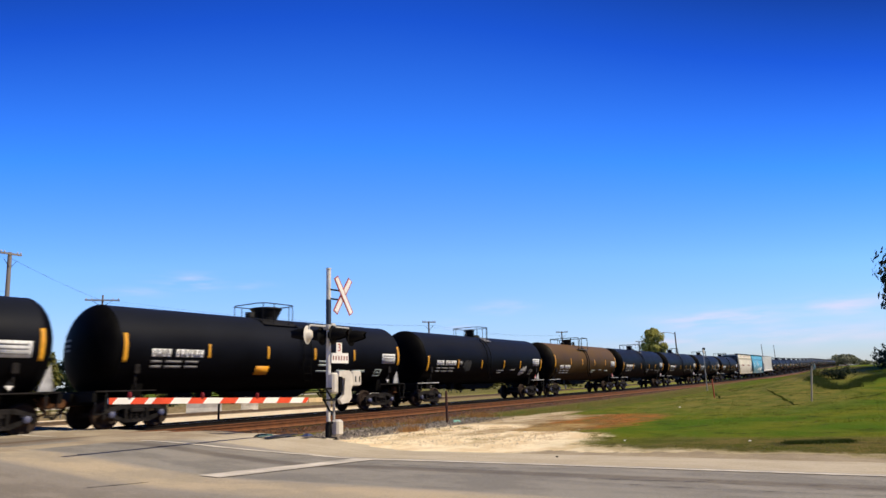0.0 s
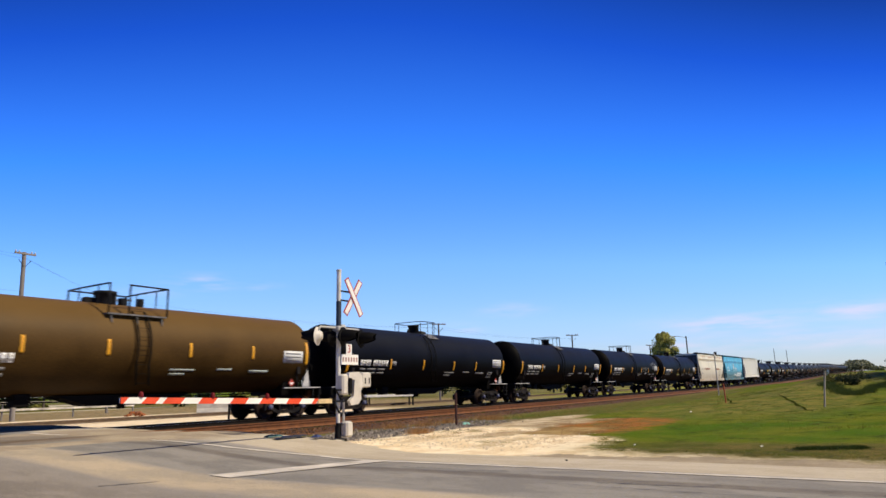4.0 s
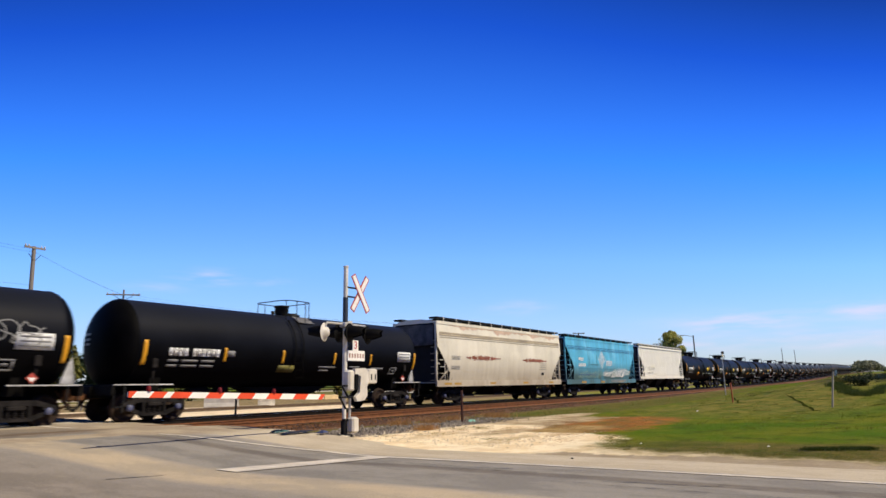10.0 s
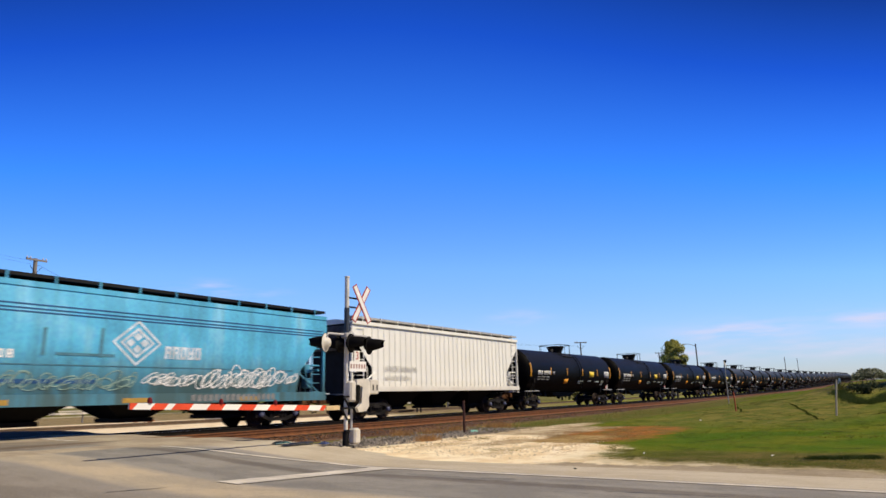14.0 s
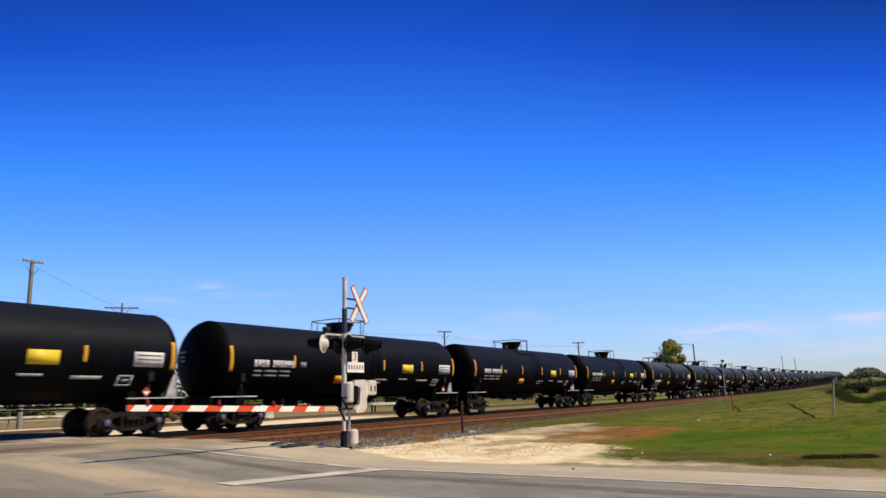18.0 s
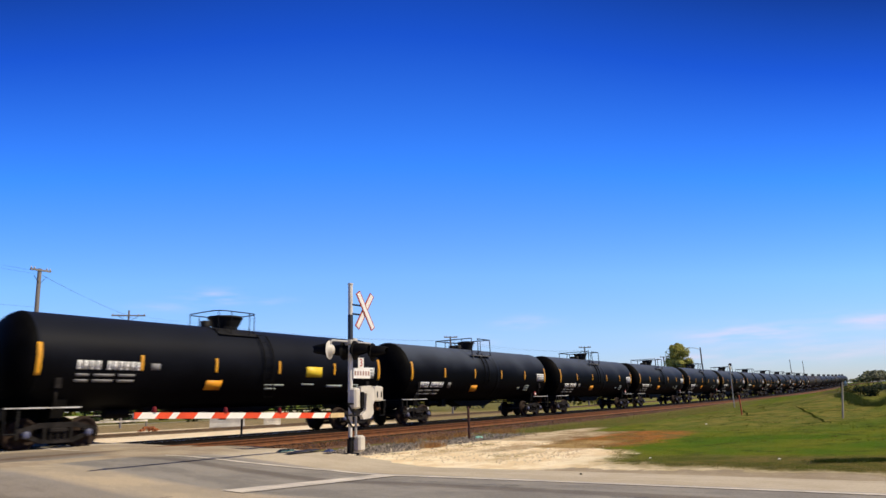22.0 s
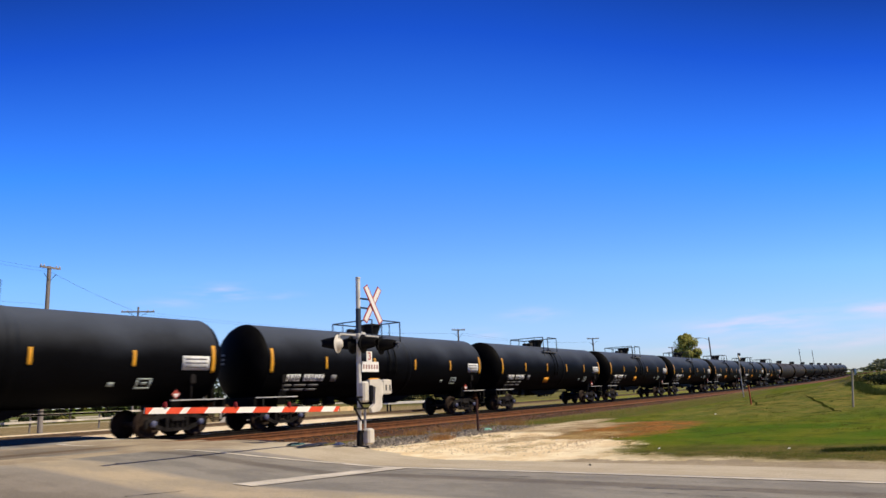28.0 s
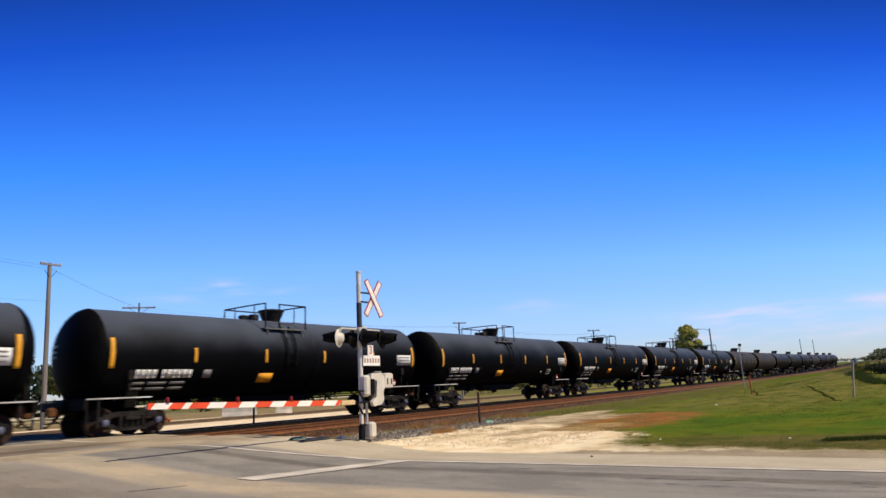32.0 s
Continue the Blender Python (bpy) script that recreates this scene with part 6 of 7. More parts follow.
for i in range(6):
    bars.box((0.08 + i * 0.112, -0.108, 2.14), (0.06, 0.004, 0.12))
part("sign_lettering", bars, material("faded_red_print", (0.34, 0.2, 0.18), 0.6), plate)
fc = bpy.data.curves.new("numeral", "FONT")
fc.body, fc.size, fc.extrude = "3", 0.3, 0.002
fc.align_x, fc.align_y = "CENTER", "CENTER"
tmp = bpy.data.objects.new("numeral", fc)
scene.collection.objects.link(tmp)
bpy.context.view_layer.update()
num = bpy.data.meshes.new_from_object(tmp.evaluated_get(bpy.context.evaluated_depsgraph_get()))
bpy.data.objects.remove(tmp)
num.materials.append(SIGN_RED)
nob = part("numeral", num, None, plate, "red numeral three")
nob.matrix_basis = pose(0.32, -0.112, 2.42, 90, 0, 0)
# flashers on their arm
part("flasher_arm", Mesh().tube([(-0.82, 0, 2.88), (-0.72, 0, 3.0), (0.82, 0, 3.0), (0.92, 0, 2.88)], 0.03, 8).box((0, 0, 2.98), (0.26, 0.22, 0.14), bevel=0.02).lathe([(0.0, 0.12), (0.09, 0.1), (0.13, 0.0), (0.0, -0.01)], Matrix.Translation((0.2, 0.05, 3.0)), 12), GALV, signal)


def flasher(x, y, z, turn, front):
    """A round backing with its lamp, lens and long visor; turn is the way that it faces."""
    m = Matrix.Translation((x, y, z)) @ Matrix.Rotation(radians(turn), 4, "Z") @ rx(90)
    unit = part("flasher", Mesh().lathe([(0.0, 0.02), (0.1, 0.025), (0.25, 0.0), (0.265, -0.015), (0.25, -0.02)], m, 24), LAMP_BLACK, signal, "black round flasher with a red lens")
    back = Mesh().lathe([(0.25, -0.021), (0.14, -0.05), (0.12, -0.13), (0.0, -0.15)], m, 20)
    part("lamp_housing", back, ALU if front == "bright" else LAMP_BLACK, unit)
    part("lens", Mesh().lathe([(0.0, 0.05), (0.06, 0.045), (0.105, 0.03)], m, 16), LENS, unit, "dark red lens")
    vis = Mesh()
    n = 14
    pts = []
    for i in range(n + 1):
        a = radians(-50 + 280 * i / n)
        for d, r in ((0.0, 0.19), (0.16, 0.175), (0.36, 0.13), (0.5 - 0.1 * abs(math.cos(a)), 0.085)):
            pts.append(m @ Vector((r * math.cos(a), r * math.sin(a) + d * 0.06, d)))
    vis.add(pts, [(4 * i + j, 4 * i + j + 1, 4 * i + j + 5, 4 * i + j + 4) for i in range(n) for j in range(3)], True)
    part("visor", vis, LAMP_BLACK, unit)


flasher(-0.82, 0.03, 2.74, 200, "bright")
flasher(0.02, -0.17, 2.76, 14, "dark")
flasher(-0.08, 0.17, 2.76, 190, "dark")
flasher(0.92, -0.05, 2.75, 14, "dark")
# gate mechanism, counterweight and arm
case = part("gate_mechanism", Mesh().box((0.04, -0.15, 1.46), (0.3, 0.24, 0.56), bevel=0.05), ALU, signal, "pale gate mechanism case")
part("case_slot", Mesh().box((0.16, -0.29, 1.42), (0.13, 0.06, 0.42), bevel=0.015), LAMP_BLACK, case, "dark slot in the case")
cw = Mesh().prism([(0.1, 1.78), (0.52, 1.8), (0.66, 1.7), (0.68, 1.42), (0.6, 1.28), (0.62, 1.05), (0.5, 0.93), (0.2, 0.9), (0.12, 1.02), (0.3, 1.14), (0.34, 1.58), (0.1, 1.64)], -0.3, -0.2)
part("counterweight", cw, ALU, signal, "pale grey counterweight plate")
part("control_box", Mesh().box((1.0, -0.1, 1.58), (0.4, 0.16, 0.42), bevel=0.03), ALU, signal, "small pale grey control box")
part("gate_bracket", Mesh().rod((-0.35, -0.18, 1.0), (0.0, -0.05, 0.72), 0.03, 6).box((-0.1, -0.16, 1.02), (0.5, 0.1, 0.05)), STEEL_DARK, signal)
part("box_mark", Mesh().box((0.93, -0.183, 1.56), (0.05, 0.004, 0.16)).box((1.1, -0.183, 1.56), (0.05, 0.004, 0.16)), STEEL_DARK, signal)
part("box_bracket", Mesh().rod((0.6, -0.1, 1.7), (1.0, -0.1, 1.7), 0.025), GALV, signal)
part("gate_bracket", Mesh().tube([(-0.3, -0.2, 1.32), (0.3, -0.2, 1.32)], 0.03).tube([(-0.3, -0.2, 1.3), (0.0, -0.12, 1.05)], 0.03), STEEL_DARK, signal)
ARM_Y, ARM_X0, ARM_X1, ARM_Z0, ARM_Z1 = -0.24, -0.5, -6.38, 1.03, 1.21
RED_BANDS = ((1.07, 1.22), (1.66, 2.09), (2.52, 2.93), (3.34, 3.77), (4.21, 4.6), (5.02, 5.44), (5.6, 5.9), (6.27, 6.38))
arm_parent = part("gate_arm", Mesh().box(((ARM_X0 + ARM_X1) / 2, ARM_Y + 0.02, (ARM_Z0 + ARM_Z1) / 2), (abs(ARM_X1 - ARM_X0), 0.03, 0.1), Matrix.Rotation(math.atan2(ARM_Z1 - ARM_Z0, ARM_X0 - ARM_X1), 3, "Y")), ARM_WHITE, signal, "lowered red and white striped gate arm")


def arm_at(k, up):
    return (ARM_X0 + (ARM_X1 - ARM_X0) * k, ARM_Z0 + (ARM_Z1 - ARM_Z0) * k + up * (0.066 - 0.006 * k))


edges = sorted(e for band in RED_BANDS for e in band)
for i, (far_e, near_e) in enumerate(zip(edges, edges[1:])):
    # slanted bands: the top edge lies nearer to the mast than the foot
    a, b = ((e + ARM_X0) / (ARM_X0 - ARM_X1) for e in (far_e, near_e))
    lean = 0.009
    end = i == len(edges) - 2
    (x1, z1), (x2, z2), (x3, z3), (x4, z4) = arm_at(a - lean, 1), arm_at(b if end else b - lean, 1), arm_at(b if end else b + lean, -1), arm_at(a + lean, -1)
    m = Mesh()
    m.prism([(x1, z1), (x2, z2), (x3, z3), (x4, z4)], ARM_Y - 0.02, ARM_Y + 0.004)
    part("stripe", m, ARM_RED if i % 2 == 0 else ARM_WHITE, arm_parent)
part("arm_socket", Mesh().box((-0.78, ARM_Y, 1.04), (0.52, 0.06, 0.12), bevel=0.01), material("yellowed_fibreglass", (0.6, 0.45, 0.24), 0.6), arm_parent, "yellowed arm socket")
GATE_LENS = material("dull_gate_lens", (0.13, 0.008, 0.01), 0.5, vary=0.1, spec=0.15)
for lx in (2.73, 4.27, 5.96):
    x, z = arm_at((lx + ARM_X0) / (ARM_X0 - ARM_X1), 1)
    m = Mesh().lathe([(0.05, 0.0), (0.05, 0.025), (0.044, 0.085), (0.026, 0.11), (0.0, 0.115)], Matrix.Translation((x, ARM_Y, z)), 12)
    part("arm_lamp", m, GATE_LENS, arm_parent, "small red gate lamp")

# ---- stakes, posts and signs in the grass ----
stake = thing("marker_stake", "thin rusty steel stake in gravel", "stake", Mesh().box((0, 0, 0.55), (0.07, 0.06, 1.2)).box((0, -0.02, 0.55), (0.02, 0.05, 1.18)), material("rusted_stake", (0.09, 0.04, 0.03), 0.9))
stake.matrix_basis = pose(21.1, 13.3, land(21.1, 13.3))
s2 = thing("marker_stake", "leaning orange-red marker stake in grass", "stake", Mesh().box((0, 0, 0.45), (0.13, 0.05, 1.15)), material("orange_stake", (0.35, 0.075, 0.03), 0.8))
s2.matrix_basis = pose(39.3, 7.35, land(39.3, 7.35), 0, -6, 0)
post = thing("sign_post", "weathered pale wooden post with a small sign on top", "post")
post.matrix_basis = pose(31.7, 2.15, land(31.7, 2.15)) @ Matrix.Rotation(radians(7), 4, (31.7, 2.15, 0)) @ pose(0, 0, 0, 0, 0, 60)
part("post", Mesh().box((0, 0, 0.65), (0.05, 0.05, 1.6)), material("grey_weathered_wood", (0.45, 0.4, 0.32), 0.9, vary=0.3, scale=5, streak=(1, 1, 0.2)), post)
part("sign_plate", Mesh().box((0.05, -0.12, 1.44), (0.02, 0.16, 0.12), bevel=0.004), STEEL_DARK, post, "small grey sign plate")
sp = thing("whistle_post", "slim grey post with a small sign by the tracks", "post")
sp.matrix_basis = pose(58.9, 11.5, land(58.9, 11.5))
part("post", Mesh().rod((0, 0, -0.1), (0, 0, 3.4), 0.04, 8), GALV, sp)
part("sign_plate", Mesh().box((0, -0.05, 3.2), (0.7, 0.03, 0.22), Matrix.Rotation(radians(18), 3, "Y")), ALU, sp)
part("lamp_box", Mesh().box((0.1, -0.05, 3.42), (0.25, 0.2, 0.16), Matrix.Rotation(radians(-20), 3, "Y")), STEEL_DARK, sp)
bp_ = thing("marker_stake", "thin black steel post behind the tracks", "stake", Mesh().rod((0, 0, -0.1), (0, 0, 0.8), 0.045, 8), STEEL_DARK)
bp_.matrix_basis = pose(19.7, 24.2, 0.2)

# white marker far down the line, and a rusty heap behind the crossing
fm = thing("mile_marker", "small white marker board on a slim post by the tracks", "post")
fm.matrix_basis = pose(130, 7.7, land(130, 7.7))
part("post", Mesh().rod((0, 0, -0.1), (0, 0, 1.5), 0.05, 8), GALV, fm)
part("sign_plate", Mesh().box((0, 0, 1.1), (0.05, 0.42, 1.1), bevel=0.01), SIGN_WHITE, fm)
heap = thing("scrap_heap", "heap of orange-rusted scrap on pale sand", "scrap")
heap.matrix_basis = pose(28.4, 44.9, land(28.4, 44.9) + 0.02)
heap_rng = random.Random(12)
ORANGE_SCRAP = material("orange_scrap", (0.3, 0.1, 0.03), 0.9, vary=0.4, scale=4)
for _ in range(24):
    a, r = heap_rng.uniform(0, 6.28), heap_rng.random() ** 0.7
    turned = Matrix.Rotation(heap_rng.uniform(-0.6, 0.6), 3, "Y") @ Matrix.Rotation(heap_rng.uniform(0, 3.1), 3, "Z")
    size_ = (heap_rng.uniform(0.15, 0.5), heap_rng.uniform(0.08, 0.2), heap_rng.uniform(0.05, 0.16))
    part("scrap_piece", Mesh().box((0.75 * r * math.cos(a), 0.5 * r * math.sin(a), 0.36 * (1 - r) * heap_rng.uniform(0.5, 1) + 0.06), size_, turned), ORANGE_SCRAP, heap)

# ---- rubbish by the mast ----
for nm, lab, c, sz, col, rot in (
        # the first piece is a plain dark strip left of the mast
        ("discarded_board", "dark flat strip lying on gravel", (12.2, 12.6), (1.4, 0.22, 0.05), (0.012, 0.012, 0.013), 12),
        ("crumpled_tarp", "crumpled teal tarp on gravel", (11.9, 12.9), (0.5, 0.25, 0.08), (0.008, 0.07, 0.075), -8),
        ("blue_scrap", "scrap of blue plastic on gravel", (12.7, 12.2), (0.35, 0.2, 0.07), (0.025, 0.04, 0.12), 20),
        ("pale_board", "pale weathered board lying on gravel", (12.9, 12.0), (1.2, 0.14, 0.05), (0.5, 0.44, 0.34), 5),
        ("plastic_lid", "green and white plastic lid on ballast", (21.6, 13.2), (0.4, 0.3, 0.1), (0.25, 0.55, 0.45), 30)):
    m = Mesh()
    rng = random.Random(nm)
    g = 7
    pts = []
    for j in range(g):
        for i in range(g):
            u, v = i / (g - 1) - 0.5, j / (g - 1) - 0.5
            e = min(1, 4 * (0.5 - max(abs(u), abs(v))) + 0.15)
            pts.append((u * sz[0] + rng.uniform(-0.02, 0.02), v * sz[1] + rng.uniform(-0.02, 0.02), sz[2] * e * rng.uniform(0.5, 1.1)))
    m.add(pts, [(j * g + i, j * g + i + 1, j * g + g + i + 1, j * g + g + i) for j in range(g - 1) for i in range(g - 1)])
    ob = thing(nm, lab, "litter", m, material(nm + "_surface", col, 0.6))
    zz = land(*c) if c[0] > 14.5 else max(land(*c), road_height(*c) if c[0] < 12.9 else -1)
    ob.matrix_basis = pose(c[0], c[1], zz + 0.002, 0, 0, rot)

for k_, (lx_, ly_, ls_, lc_) in enumerate(((14.8, 2.2, 0.035, "pale"), (14.7, 4.7, 0.035, "pale"), (31.0, 7.3, 0.06, "pale"), (17.0, 8.2, 0.04, "pale"), (11.4, 4.9, 0.03, "dark"))):
    m = Mesh()
    lr_ = random.Random(k_)
    m.add([(lr_.uniform(0.6, 1.2) * ls_ * math.cos(a * 1.05), lr_.uniform(0.6, 1.2) * ls_ * math.sin(a * 1.05), lr_.uniform(-0.01, 0.01)) for a in range(6)] + [(0, 0, ls_ * 0.6)], [(i, (i + 1) % 6, 6) for i in range(6)])
    bit = thing("paper_scrap" if lc_ == "pale" else "loose_stone", "small crumpled pale paper scrap on the verge" if lc_ == "pale" else "small dark loose stone on the road shoulder", "litter", m, SIGN_WHITE if lc_ == "pale" else STEEL_DARK)
    bit.matrix_basis = pose(lx_, ly_, (land(lx_, ly_) if lx_ > 12.9 else road_height(lx_, ly_)) + 0.008)

# ---- poles and wires beyond the tracks ----
WIRE = material("dark_wire", (0.03, 0.03, 0.035), 0.6)


def utility_pole(x, y, h, arm, turn, label, lamp=False, r=0.13, lean=0.0, drop=0.12):
    p = thing("utility_pole", label, "utility pole", group="poles beyond the tracks")
    p.matrix_basis = pose(x, y, land(x, y) - 0.1) @ Matrix.Rotation(radians(lean), 4, (x, y, 0)) @ pose(0, 0, 0, 0, 0, turn)
    part("pole", Mesh().rod((0, 0, 0), (0, 0, h), r, 10, r * 0.75), WOOD_POLE, p)
    if arm:
        top_ = h - drop
        am = Mesh().box((0, -0.12, top_), (arm, 0.1, 0.12))
        part("crossarm", am, WOOD_POLE, p)
        for k in (-0.46, -0.3, 0.3, 0.46):
            part("insulator", Mesh().lathe([(0.03, 0.0), (0.05, 0.06), (0.03, 0.14), (0.0, 0.15)], Matrix.Translation((k * arm, -0.12, top_ + 0.06)), 8), GALV, p)
        part("brace", Mesh().rod((0, -0.1, h - 1.1), (arm * 0.3, -0.12, h - 0.55), 0.02, 5).rod((0, -0.1, h - 1.1), (-arm * 0.3, -0.12, h - 0.55), 0.02, 5), STEEL_DARK, p)
    if lamp:
        part("lamp_arm", Mesh().tube([(0, 0, h - 0.3), (-0.8, 0, h - 0.05), (-1.5, 0, h)], 0.04), GALV, p)
        part("lamp_head", Mesh().box((-1.75, 0, h - 0.02), (0.6, 0.25, 0.14), bevel=0.04), GALV, p)
    return p


utility_pole(21.85, 48.45, 11.5, 1.5, 10, "tall wooden utility pole with a short crossarm", r=0.17, lean=-1.6)
utility_pole(35.3, 60.5, 11.1, 3.0, -40, "wooden utility pole with a wide crossarm", r=0.11, drop=0.5)
utility_pole(66.7, 44.2, 9.2, 1.7, -35, "distant wooden utility pole")
utility_pole(92.6, 37.7, 8.7, 1.8, -50, "distant wooden utility pole")
utility_pole(125.0, 35.6, 8.2, 1.5, -50, "distant wooden utility pole")
utility_pole(107.2, 24.8, 8.2, 0, -60, "distant grey street lamp pole", lamp=True)
utility_pole(228.4, 27.1, 9.6, 0, 0, "slim bare pole far beyond the tracks", r=0.12)
utility_pole(274.0, 28.4, 10.2, 0, 0, "slim bare pole far beyond the tracks", r=0.12)


def wire(a, b, sag):
    pts = []
    for i in range(17):
        k = i / 16
        pts.append((a[0] + (b[0] - a[0]) * k, a[1] + (b[1] - a[1]) * k, a[2] + (b[2] - a[2]) * k - sag * 4 * k * (1 - k)))
    return thing("overhead_wire", "thin dark overhead wire", "wire", Mesh().tube(pts, 0.0055, 4), WIRE, group="overhead wires")


for dx in (-0.6, 0.6):
    wire((21.5 + dx, 48.6 + dx, 11.1), (35.3 + dx, 60.5 + dx, 10.5), 0.15)
    wire((-28 + dx, 31 + dx, 12.2), (21.5 + dx, 48.6 + dx, 11.1), 0.7)
    wire((35.3 + dx, 60.5 - dx, 10.5), (66.7 + dx, 44.2 - dx, 8.7), 0.6)
    wire((66.7 + dx, 44.2 - dx, 8.7), (92.6 + dx, 37.7 - dx, 8.3), 0.5)
wire((-28, 33.6, 7.3), (21.5, 48.6, 8.7), 0.4)

# pale board fence beyond the poles
FENCE = material("weathered_white_boards", (0.55, 0.5, 0.42), 0.9, vary=0.5, scale=1.2)
fence = thing("board_fence", "low weathered white board fence beyond the tracks", "fence")
for z in (1.18, 0.72):
    for i in range(8):
        part("rail", Mesh().box((13.5 + i * 2.6, 50.6 + i * 0.25, z + land(13.5 + i * 2.6, 50.6)), (2.6, 0.04, 0.15), Matrix.Rotation(radians(5.5 + (i * 7 % 5 - 2) * 0.5), 3, "Z")), FENCE, fence)
for i in range(5):
    part("fence_post", Mesh().box((12.2 + i * 5.2, 50.66 + i * 0.5, 0.6), (0.09, 0.09, 1.4)), WOOD_POLE, fence)


# ---- trees and bushes ----
def tree(x, y, h, w, leaf, label, seed, trunk=0.35, n=900, size=0.22, base=0.25, kind_name="tree", full=0.0):
    rng = random.Random(seed)
    t = thing(kind_name, label, kind_name)
    z = land(x, y)
    t.matrix_basis = pose(x, y, z - 0.05)
    tm = Mesh()
    tm.rod((0, 0, 0), (rng.uniform(-0.1, 0.1) * h * 0.3, 0, h * 0.45), trunk * 0.5, 9, trunk * 0.33)
    limbs = []
    for i in range(9):
        a = i * 2.4 + rng.uniform(-0.3, 0.3)
        z0 = h * rng.uniform(0.22, 0.5)
        e = Vector((math.cos(a) * w * rng.uniform(0.2, 0.42), math.sin(a) * w * rng.uniform(0.2, 0.42), h * rng.uniform(0.5, 0.92)))
        tm.rod((0, 0, z0), e, trunk * 0.18, 6, trunk * 0.05)
        limbs.append(e)
    part("trunk", tm, BARK, t)
    clumps = [(e, rng.uniform(0.13, 0.24) * w) for e in limbs]
    for i in range(14):
        a, k = rng.uniform(0, 6.28), rng.uniform(0.05, 0.44)
        zz = rng.uniform(base, 0.97)
        edge = math.sin(math.pi * min(1, (zz - base) / (1 - base) * 0.85 + 0.12)) ** 0.6
        clumps.append((Vector((math.cos(a) * w * k * edge, math.sin(a) * w * k * edge, h * zz)), rng.uniform(0.1, 0.2) * w))
    if full:
        clumps += [(Vector((rng.uniform(-0.1, 0.1) * w, rng.uniform(-0.1, 0.1) * w, h * k)), full * w) for k in (0.5, 0.62, 0.72, 0.8)]
        clumps += [(Vector((rng.uniform(-0.08, 0.04) * w, 0, h * k)), 0.1 * w) for k in (0.86, 0.92, 0.97)]
    cm = Mesh()
    pts, faces = [], []
    for i in range(n):
        c, r = rng.choice(clumps)
        d = Vector((rng.gauss(0, 1), rng.gauss(0, 1), rng.gauss(0, 0.8)))
        d = d.normalized() * r * rng.random() ** 0.4
        p = c + d
        out = (d.normalized() + Vector((p.x, p.y, 0)).normalized() * 0.5 + Vector((rng.gauss(0, 0.55), rng.gauss(0, 0.55), 0.5 + rng.gauss(0, 0.55)))).normalized()
        q = (out.to_track_quat("Z", "Y") @ Euler((0, 0, rng.uniform(0, 6.28))).to_quaternion()).to_matrix()
        s = size * rng.uniform(0.6, 1.3)
        k = len(pts)
        pts += [p + q @ Vector(v) for v in ((-s, 0, 0), (0, -s * 0.5, s * 0.1), (s, 0, 0), (0, s * 0.5, s * 0.1))]
        faces.append((k, k + 1, k + 2, k + 3))
    cm.add(pts, faces)
    part("crown", cm, leaf, t)
    return t


tree(106.4, 28.0, 8.9, 4.2, LEAF_YELLOW, "rounded tree with yellow-green autumn leaves", 23, n=16000, size=0.17, base=0.3, full=0.36)
tree(60.5, -2.1, 1.5, 3.6, LEAF_DARK, "dark green tree on the grassy bank", 12, n=2200, size=0.13, base=0.05)
tree(63.0, -7.0, 10.0, 13.8, LEAF_DARK, "dark leafy tree on the grassy bank", 13, n=9500, size=0.3, trunk=0.7, base=0.4)
tree(49, 1.5, 0.75, 2.0, LEAF_GREEN, "low dark shrub on the bank", 14, n=1100, size=0.07, trunk=0.1, base=0.05, kind_name="shrub")
tree(56, 2.6, 0.45, 2.6, LEAF_OLIVE, "low dull green shrub on the bank", 15, n=900, size=0.07, trunk=0.1, base=0.05, kind_name="shrub")
tree_rng = random.Random(77)
for i in range(26):
    a = radians(78 - i * 2.35)
    d = tree_rng.uniform(90, 150)
    x, y = d * math.cos(a), d * math.sin(a)
    tree(x, y, tree_rng.uniform(3.6, 6.2) + (3.4 if i < 8 else 0), tree_rng.uniform(6, 10), LEAF_GREEN if i % 3 else LEAF_OLIVE, "broad tree in the distant tree line", 100 + i, n=2600 if i < 8 else 700, size=0.45 if i < 8 else 0.4, base=0.02 if i < 8 else 0.1)

# unseen dark woods, added behind the camera to close that side and darken reflections
back = Mesh()
bp, bf = [], []
br = random.Random(9)
for i in range(16000):
    a = radians(br.uniform(165, 345))
    d = br.uniform(44, 56)
    x, y = d * math.cos(a) * 1.3, d * math.sin(a)
    z = br.uniform(0, 1) ** 0.8 * (9 + 3 * math.sin(a * 9) + 2 * math.sin(a * 23))
    s = br.uniform(0.35, 0.9)
    q = Euler((br.uniform(-1, 1), br.uniform(-1, 1), br.uniform(0, 6.28))).to_matrix()
    n = len(bp)
    bp += [Vector((x, y, z)) + q @ Vector(v) for v in ((-s, 0, 0), (0, -s, s * 0.2), (s, 0, 0), (0, s, s * 0.2))]
    bf.append((n, n + 1, n + 2, n + 3))
back.add(bp, bf)
thing("distant_woods", "unseen dark woods added behind the camera", "woods", back, LEAF_DARK, kind="stuff")

# wooded hill at the end of the line
hill = Mesh()
hp, hf = [], []
hr = random.Random(5)
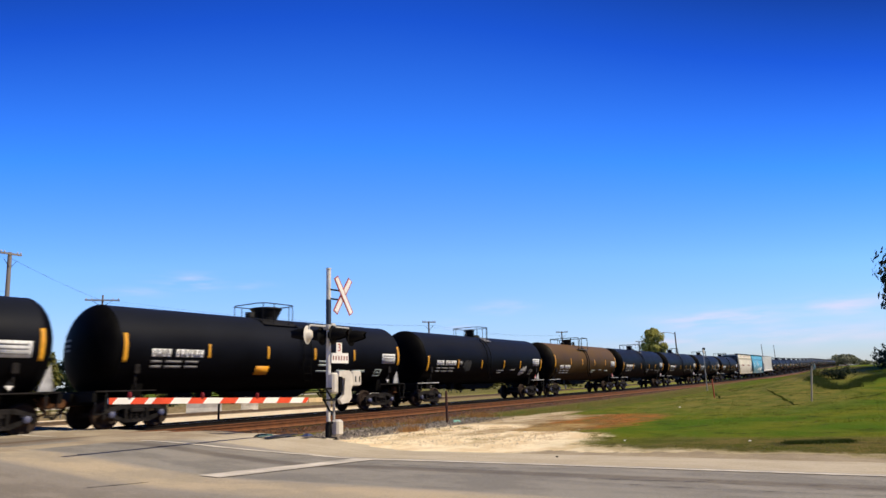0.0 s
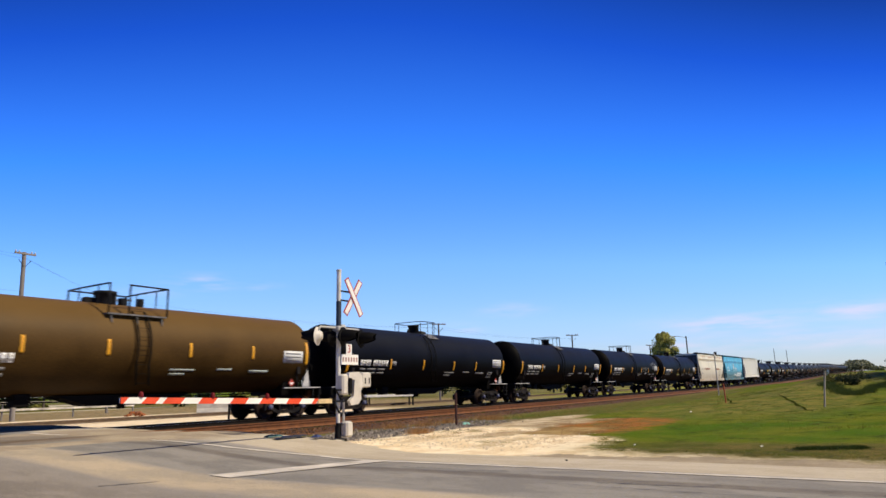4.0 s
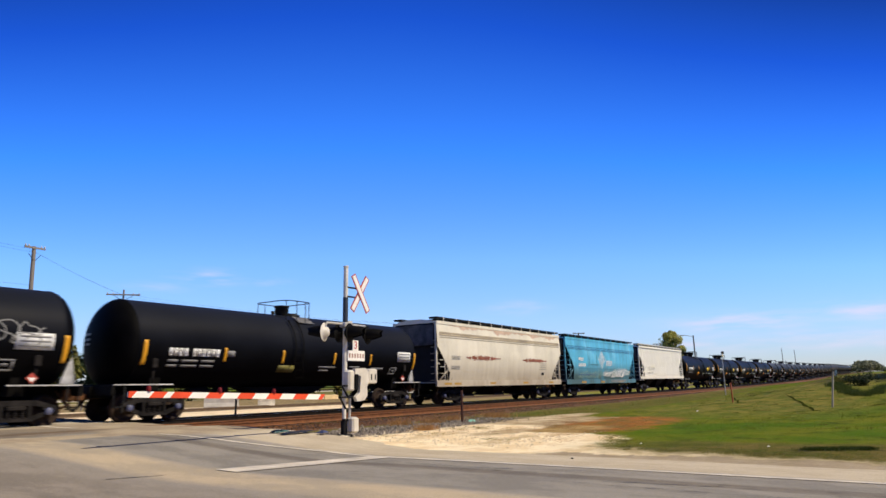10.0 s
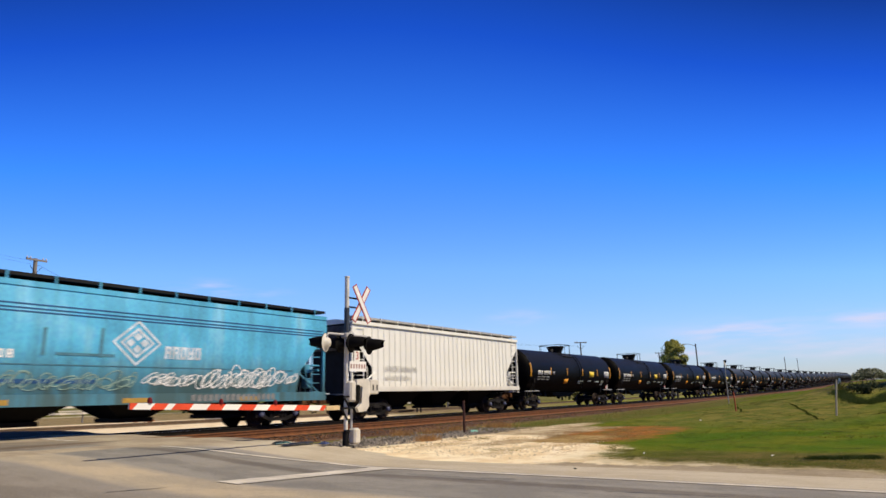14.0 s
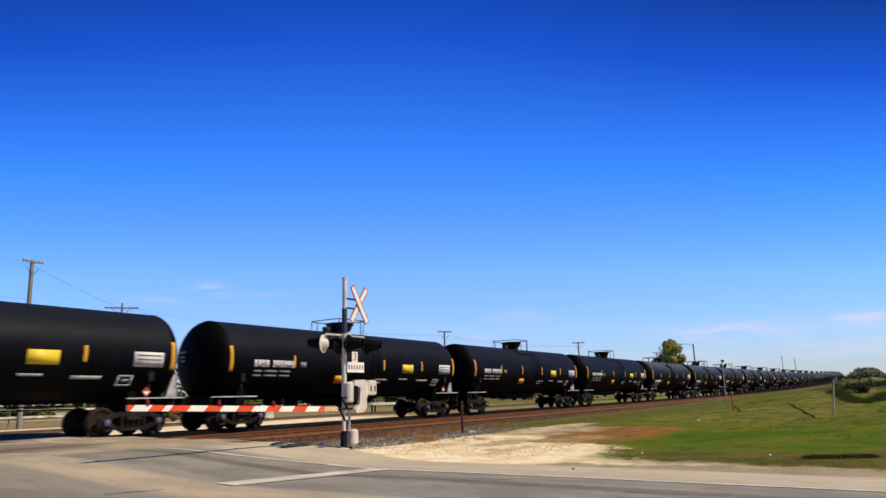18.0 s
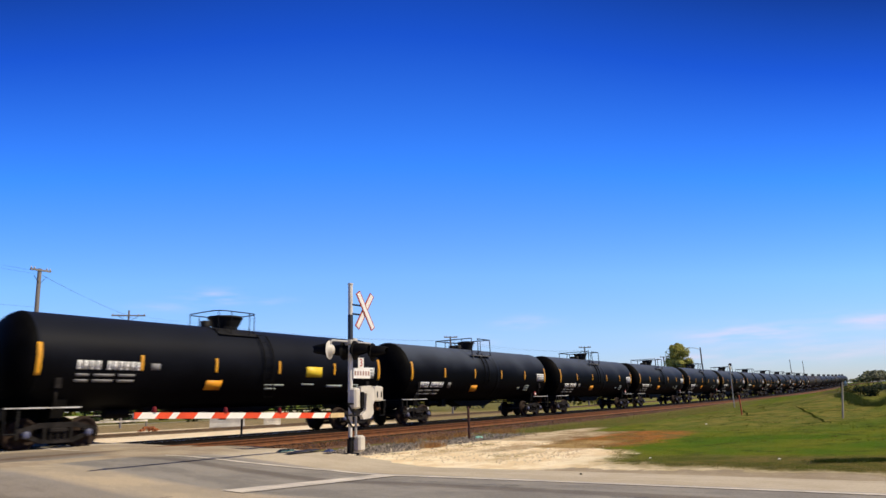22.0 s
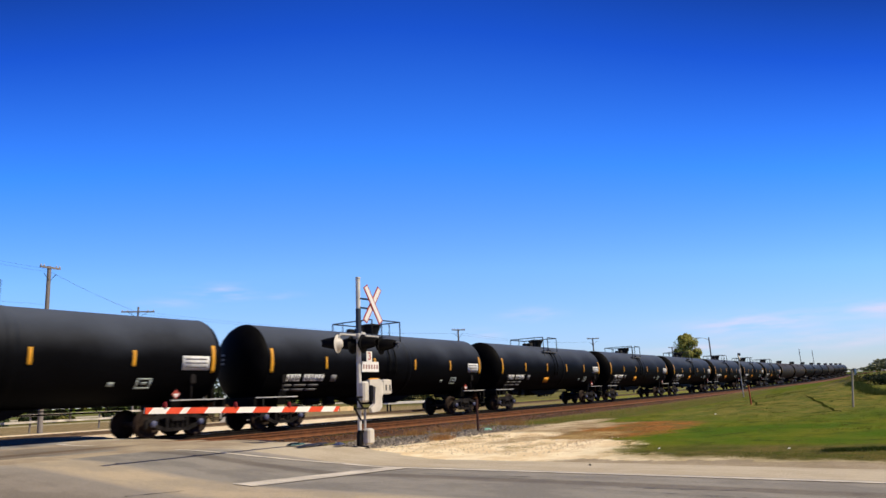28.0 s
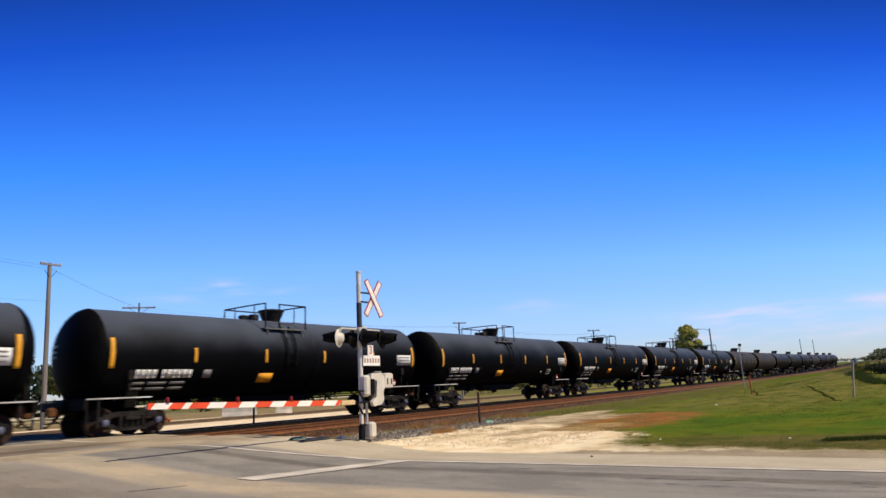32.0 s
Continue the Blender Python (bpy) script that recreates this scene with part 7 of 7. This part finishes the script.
for i in range(14000):
    k = hr.random()
    x = hr.gauss(900, 30)
    y = 21 + hr.uniform(-24, 24) if k < 0.8 else hr.uniform(-160, 160)
    top = 8.2 * math.exp(-((y - 21) / 14) ** 4) + 3.0
    z = land(900, 0) + top * hr.random() ** 0.5
    s = hr.uniform(0.5, 1.2)
    q = Euler((hr.uniform(-1, 1), hr.uniform(-1, 1), hr.uniform(0, 6.28))).to_matrix()
    n = len(hp)
    hp += [Vector((x, y, z)) + q @ Vector(v) for v in ((-s, 0, 0), (0, -s, s * 0.2), (s, 0, 0), (0, s, s * 0.2))]
    hf.append((n, n + 1, n + 2, n + 3))
hill.add(hp, hf)
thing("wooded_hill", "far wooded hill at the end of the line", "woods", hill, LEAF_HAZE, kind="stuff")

# ---- things beyond the tracks ----
dock = thing("loading_platform", "long pale loading platform beyond the tracks", "platform")
dock.matrix_basis = pose(47.4, 36.8, land(47.4, 36.8), 0, 0, -35)
part("deck", Mesh().box((0, 0, 0.88), (4.6, 1.4, 0.2), bevel=0.02), SIGN_WHITE, dock)
for k in (-2, 2):
    for j in (-0.5, 0.5):
        part("leg", Mesh().box((k, j, 0.4), (0.12, 0.12, 0.8)), STEEL_DARK, dock)
for bx_, by_, bt_, bm_ in ((31.6, 40.4, -38, "grey"), (34.0, 38.4, -40, "white")):
    wall = thing("concrete_barrier", "low pale concrete barrier block beyond the tracks" if bm_ == "white" else "low weathered grey concrete barrier block beyond the tracks", "barrier", group="barriers beyond the tracks")
    wall.matrix_basis = pose(bx_, by_, land(bx_, by_), 0, 0, bt_)
    ln_ = 2.4 if bm_ == "grey" else 1.2
    part("block", Mesh().prism([(-0.3, 0.0), (0.3, 0.0), (0.3, 0.2), (0.13, 0.45), (0.1, 0.85), (-0.1, 0.85), (-0.13, 0.45), (-0.3, 0.2)], -ln_ / 2, ln_ / 2, "x"), CONCRETE if bm_ == "grey" else FENCE, wall)
    part("lifting_loop", Mesh().tube([(-0.1, 0, 0.84), (-0.08, 0, 0.93), (0.08, 0, 0.93), (0.1, 0, 0.84)], 0.012), STEEL_DARK, wall)


# ---- what moves: the train, and its wheels while they pass near ----
def motions():
    spin = math.degrees(SPEED / 0.457)
    for car, place in CARS:
        rows = []
        for i in range(17):
            t = 2.0 * i
            x = place - SPEED * t
            slope = math.degrees(math.atan((rise(x + 5) - rise(x - 5)) / 10))
            rows.append((t, pose(x, AXIS, RAIL + rise(x), 0, -slope, 0)))
        walk(car, rows)
        t_in, t_out = max(0.0, (place - 75) / SPEED), min(32.0, (place + 8) / SPEED)
        if t_in >= 32 or t_out <= 0:
            continue
        f_in, f_out = round(t_in * 30), round(t_out * 30)
        for truck in car.children:
            if not truck.name.startswith("truck"):
                continue
            for w in truck.children:
                if not w.name.startswith("wheelset"):
                    continue
                home = w.matrix_basis.translation.copy()
                frames = list(range(f_in, f_out + 1, 2))
                turns = [(f / 30, -(f - f_in) / 30 * spin) for f in frames]
                if frames[0] > 0:
                    turns.insert(0, (0.0, 0.0))
                if frames[-1] < 960:
                    turns.append((32.0, turns[-1][1]))
                walk(w, [(t, Matrix.Translation(home) @ Matrix.Rotation(radians(a % 360), 4, "Y")) for t, a in turns])


motions()
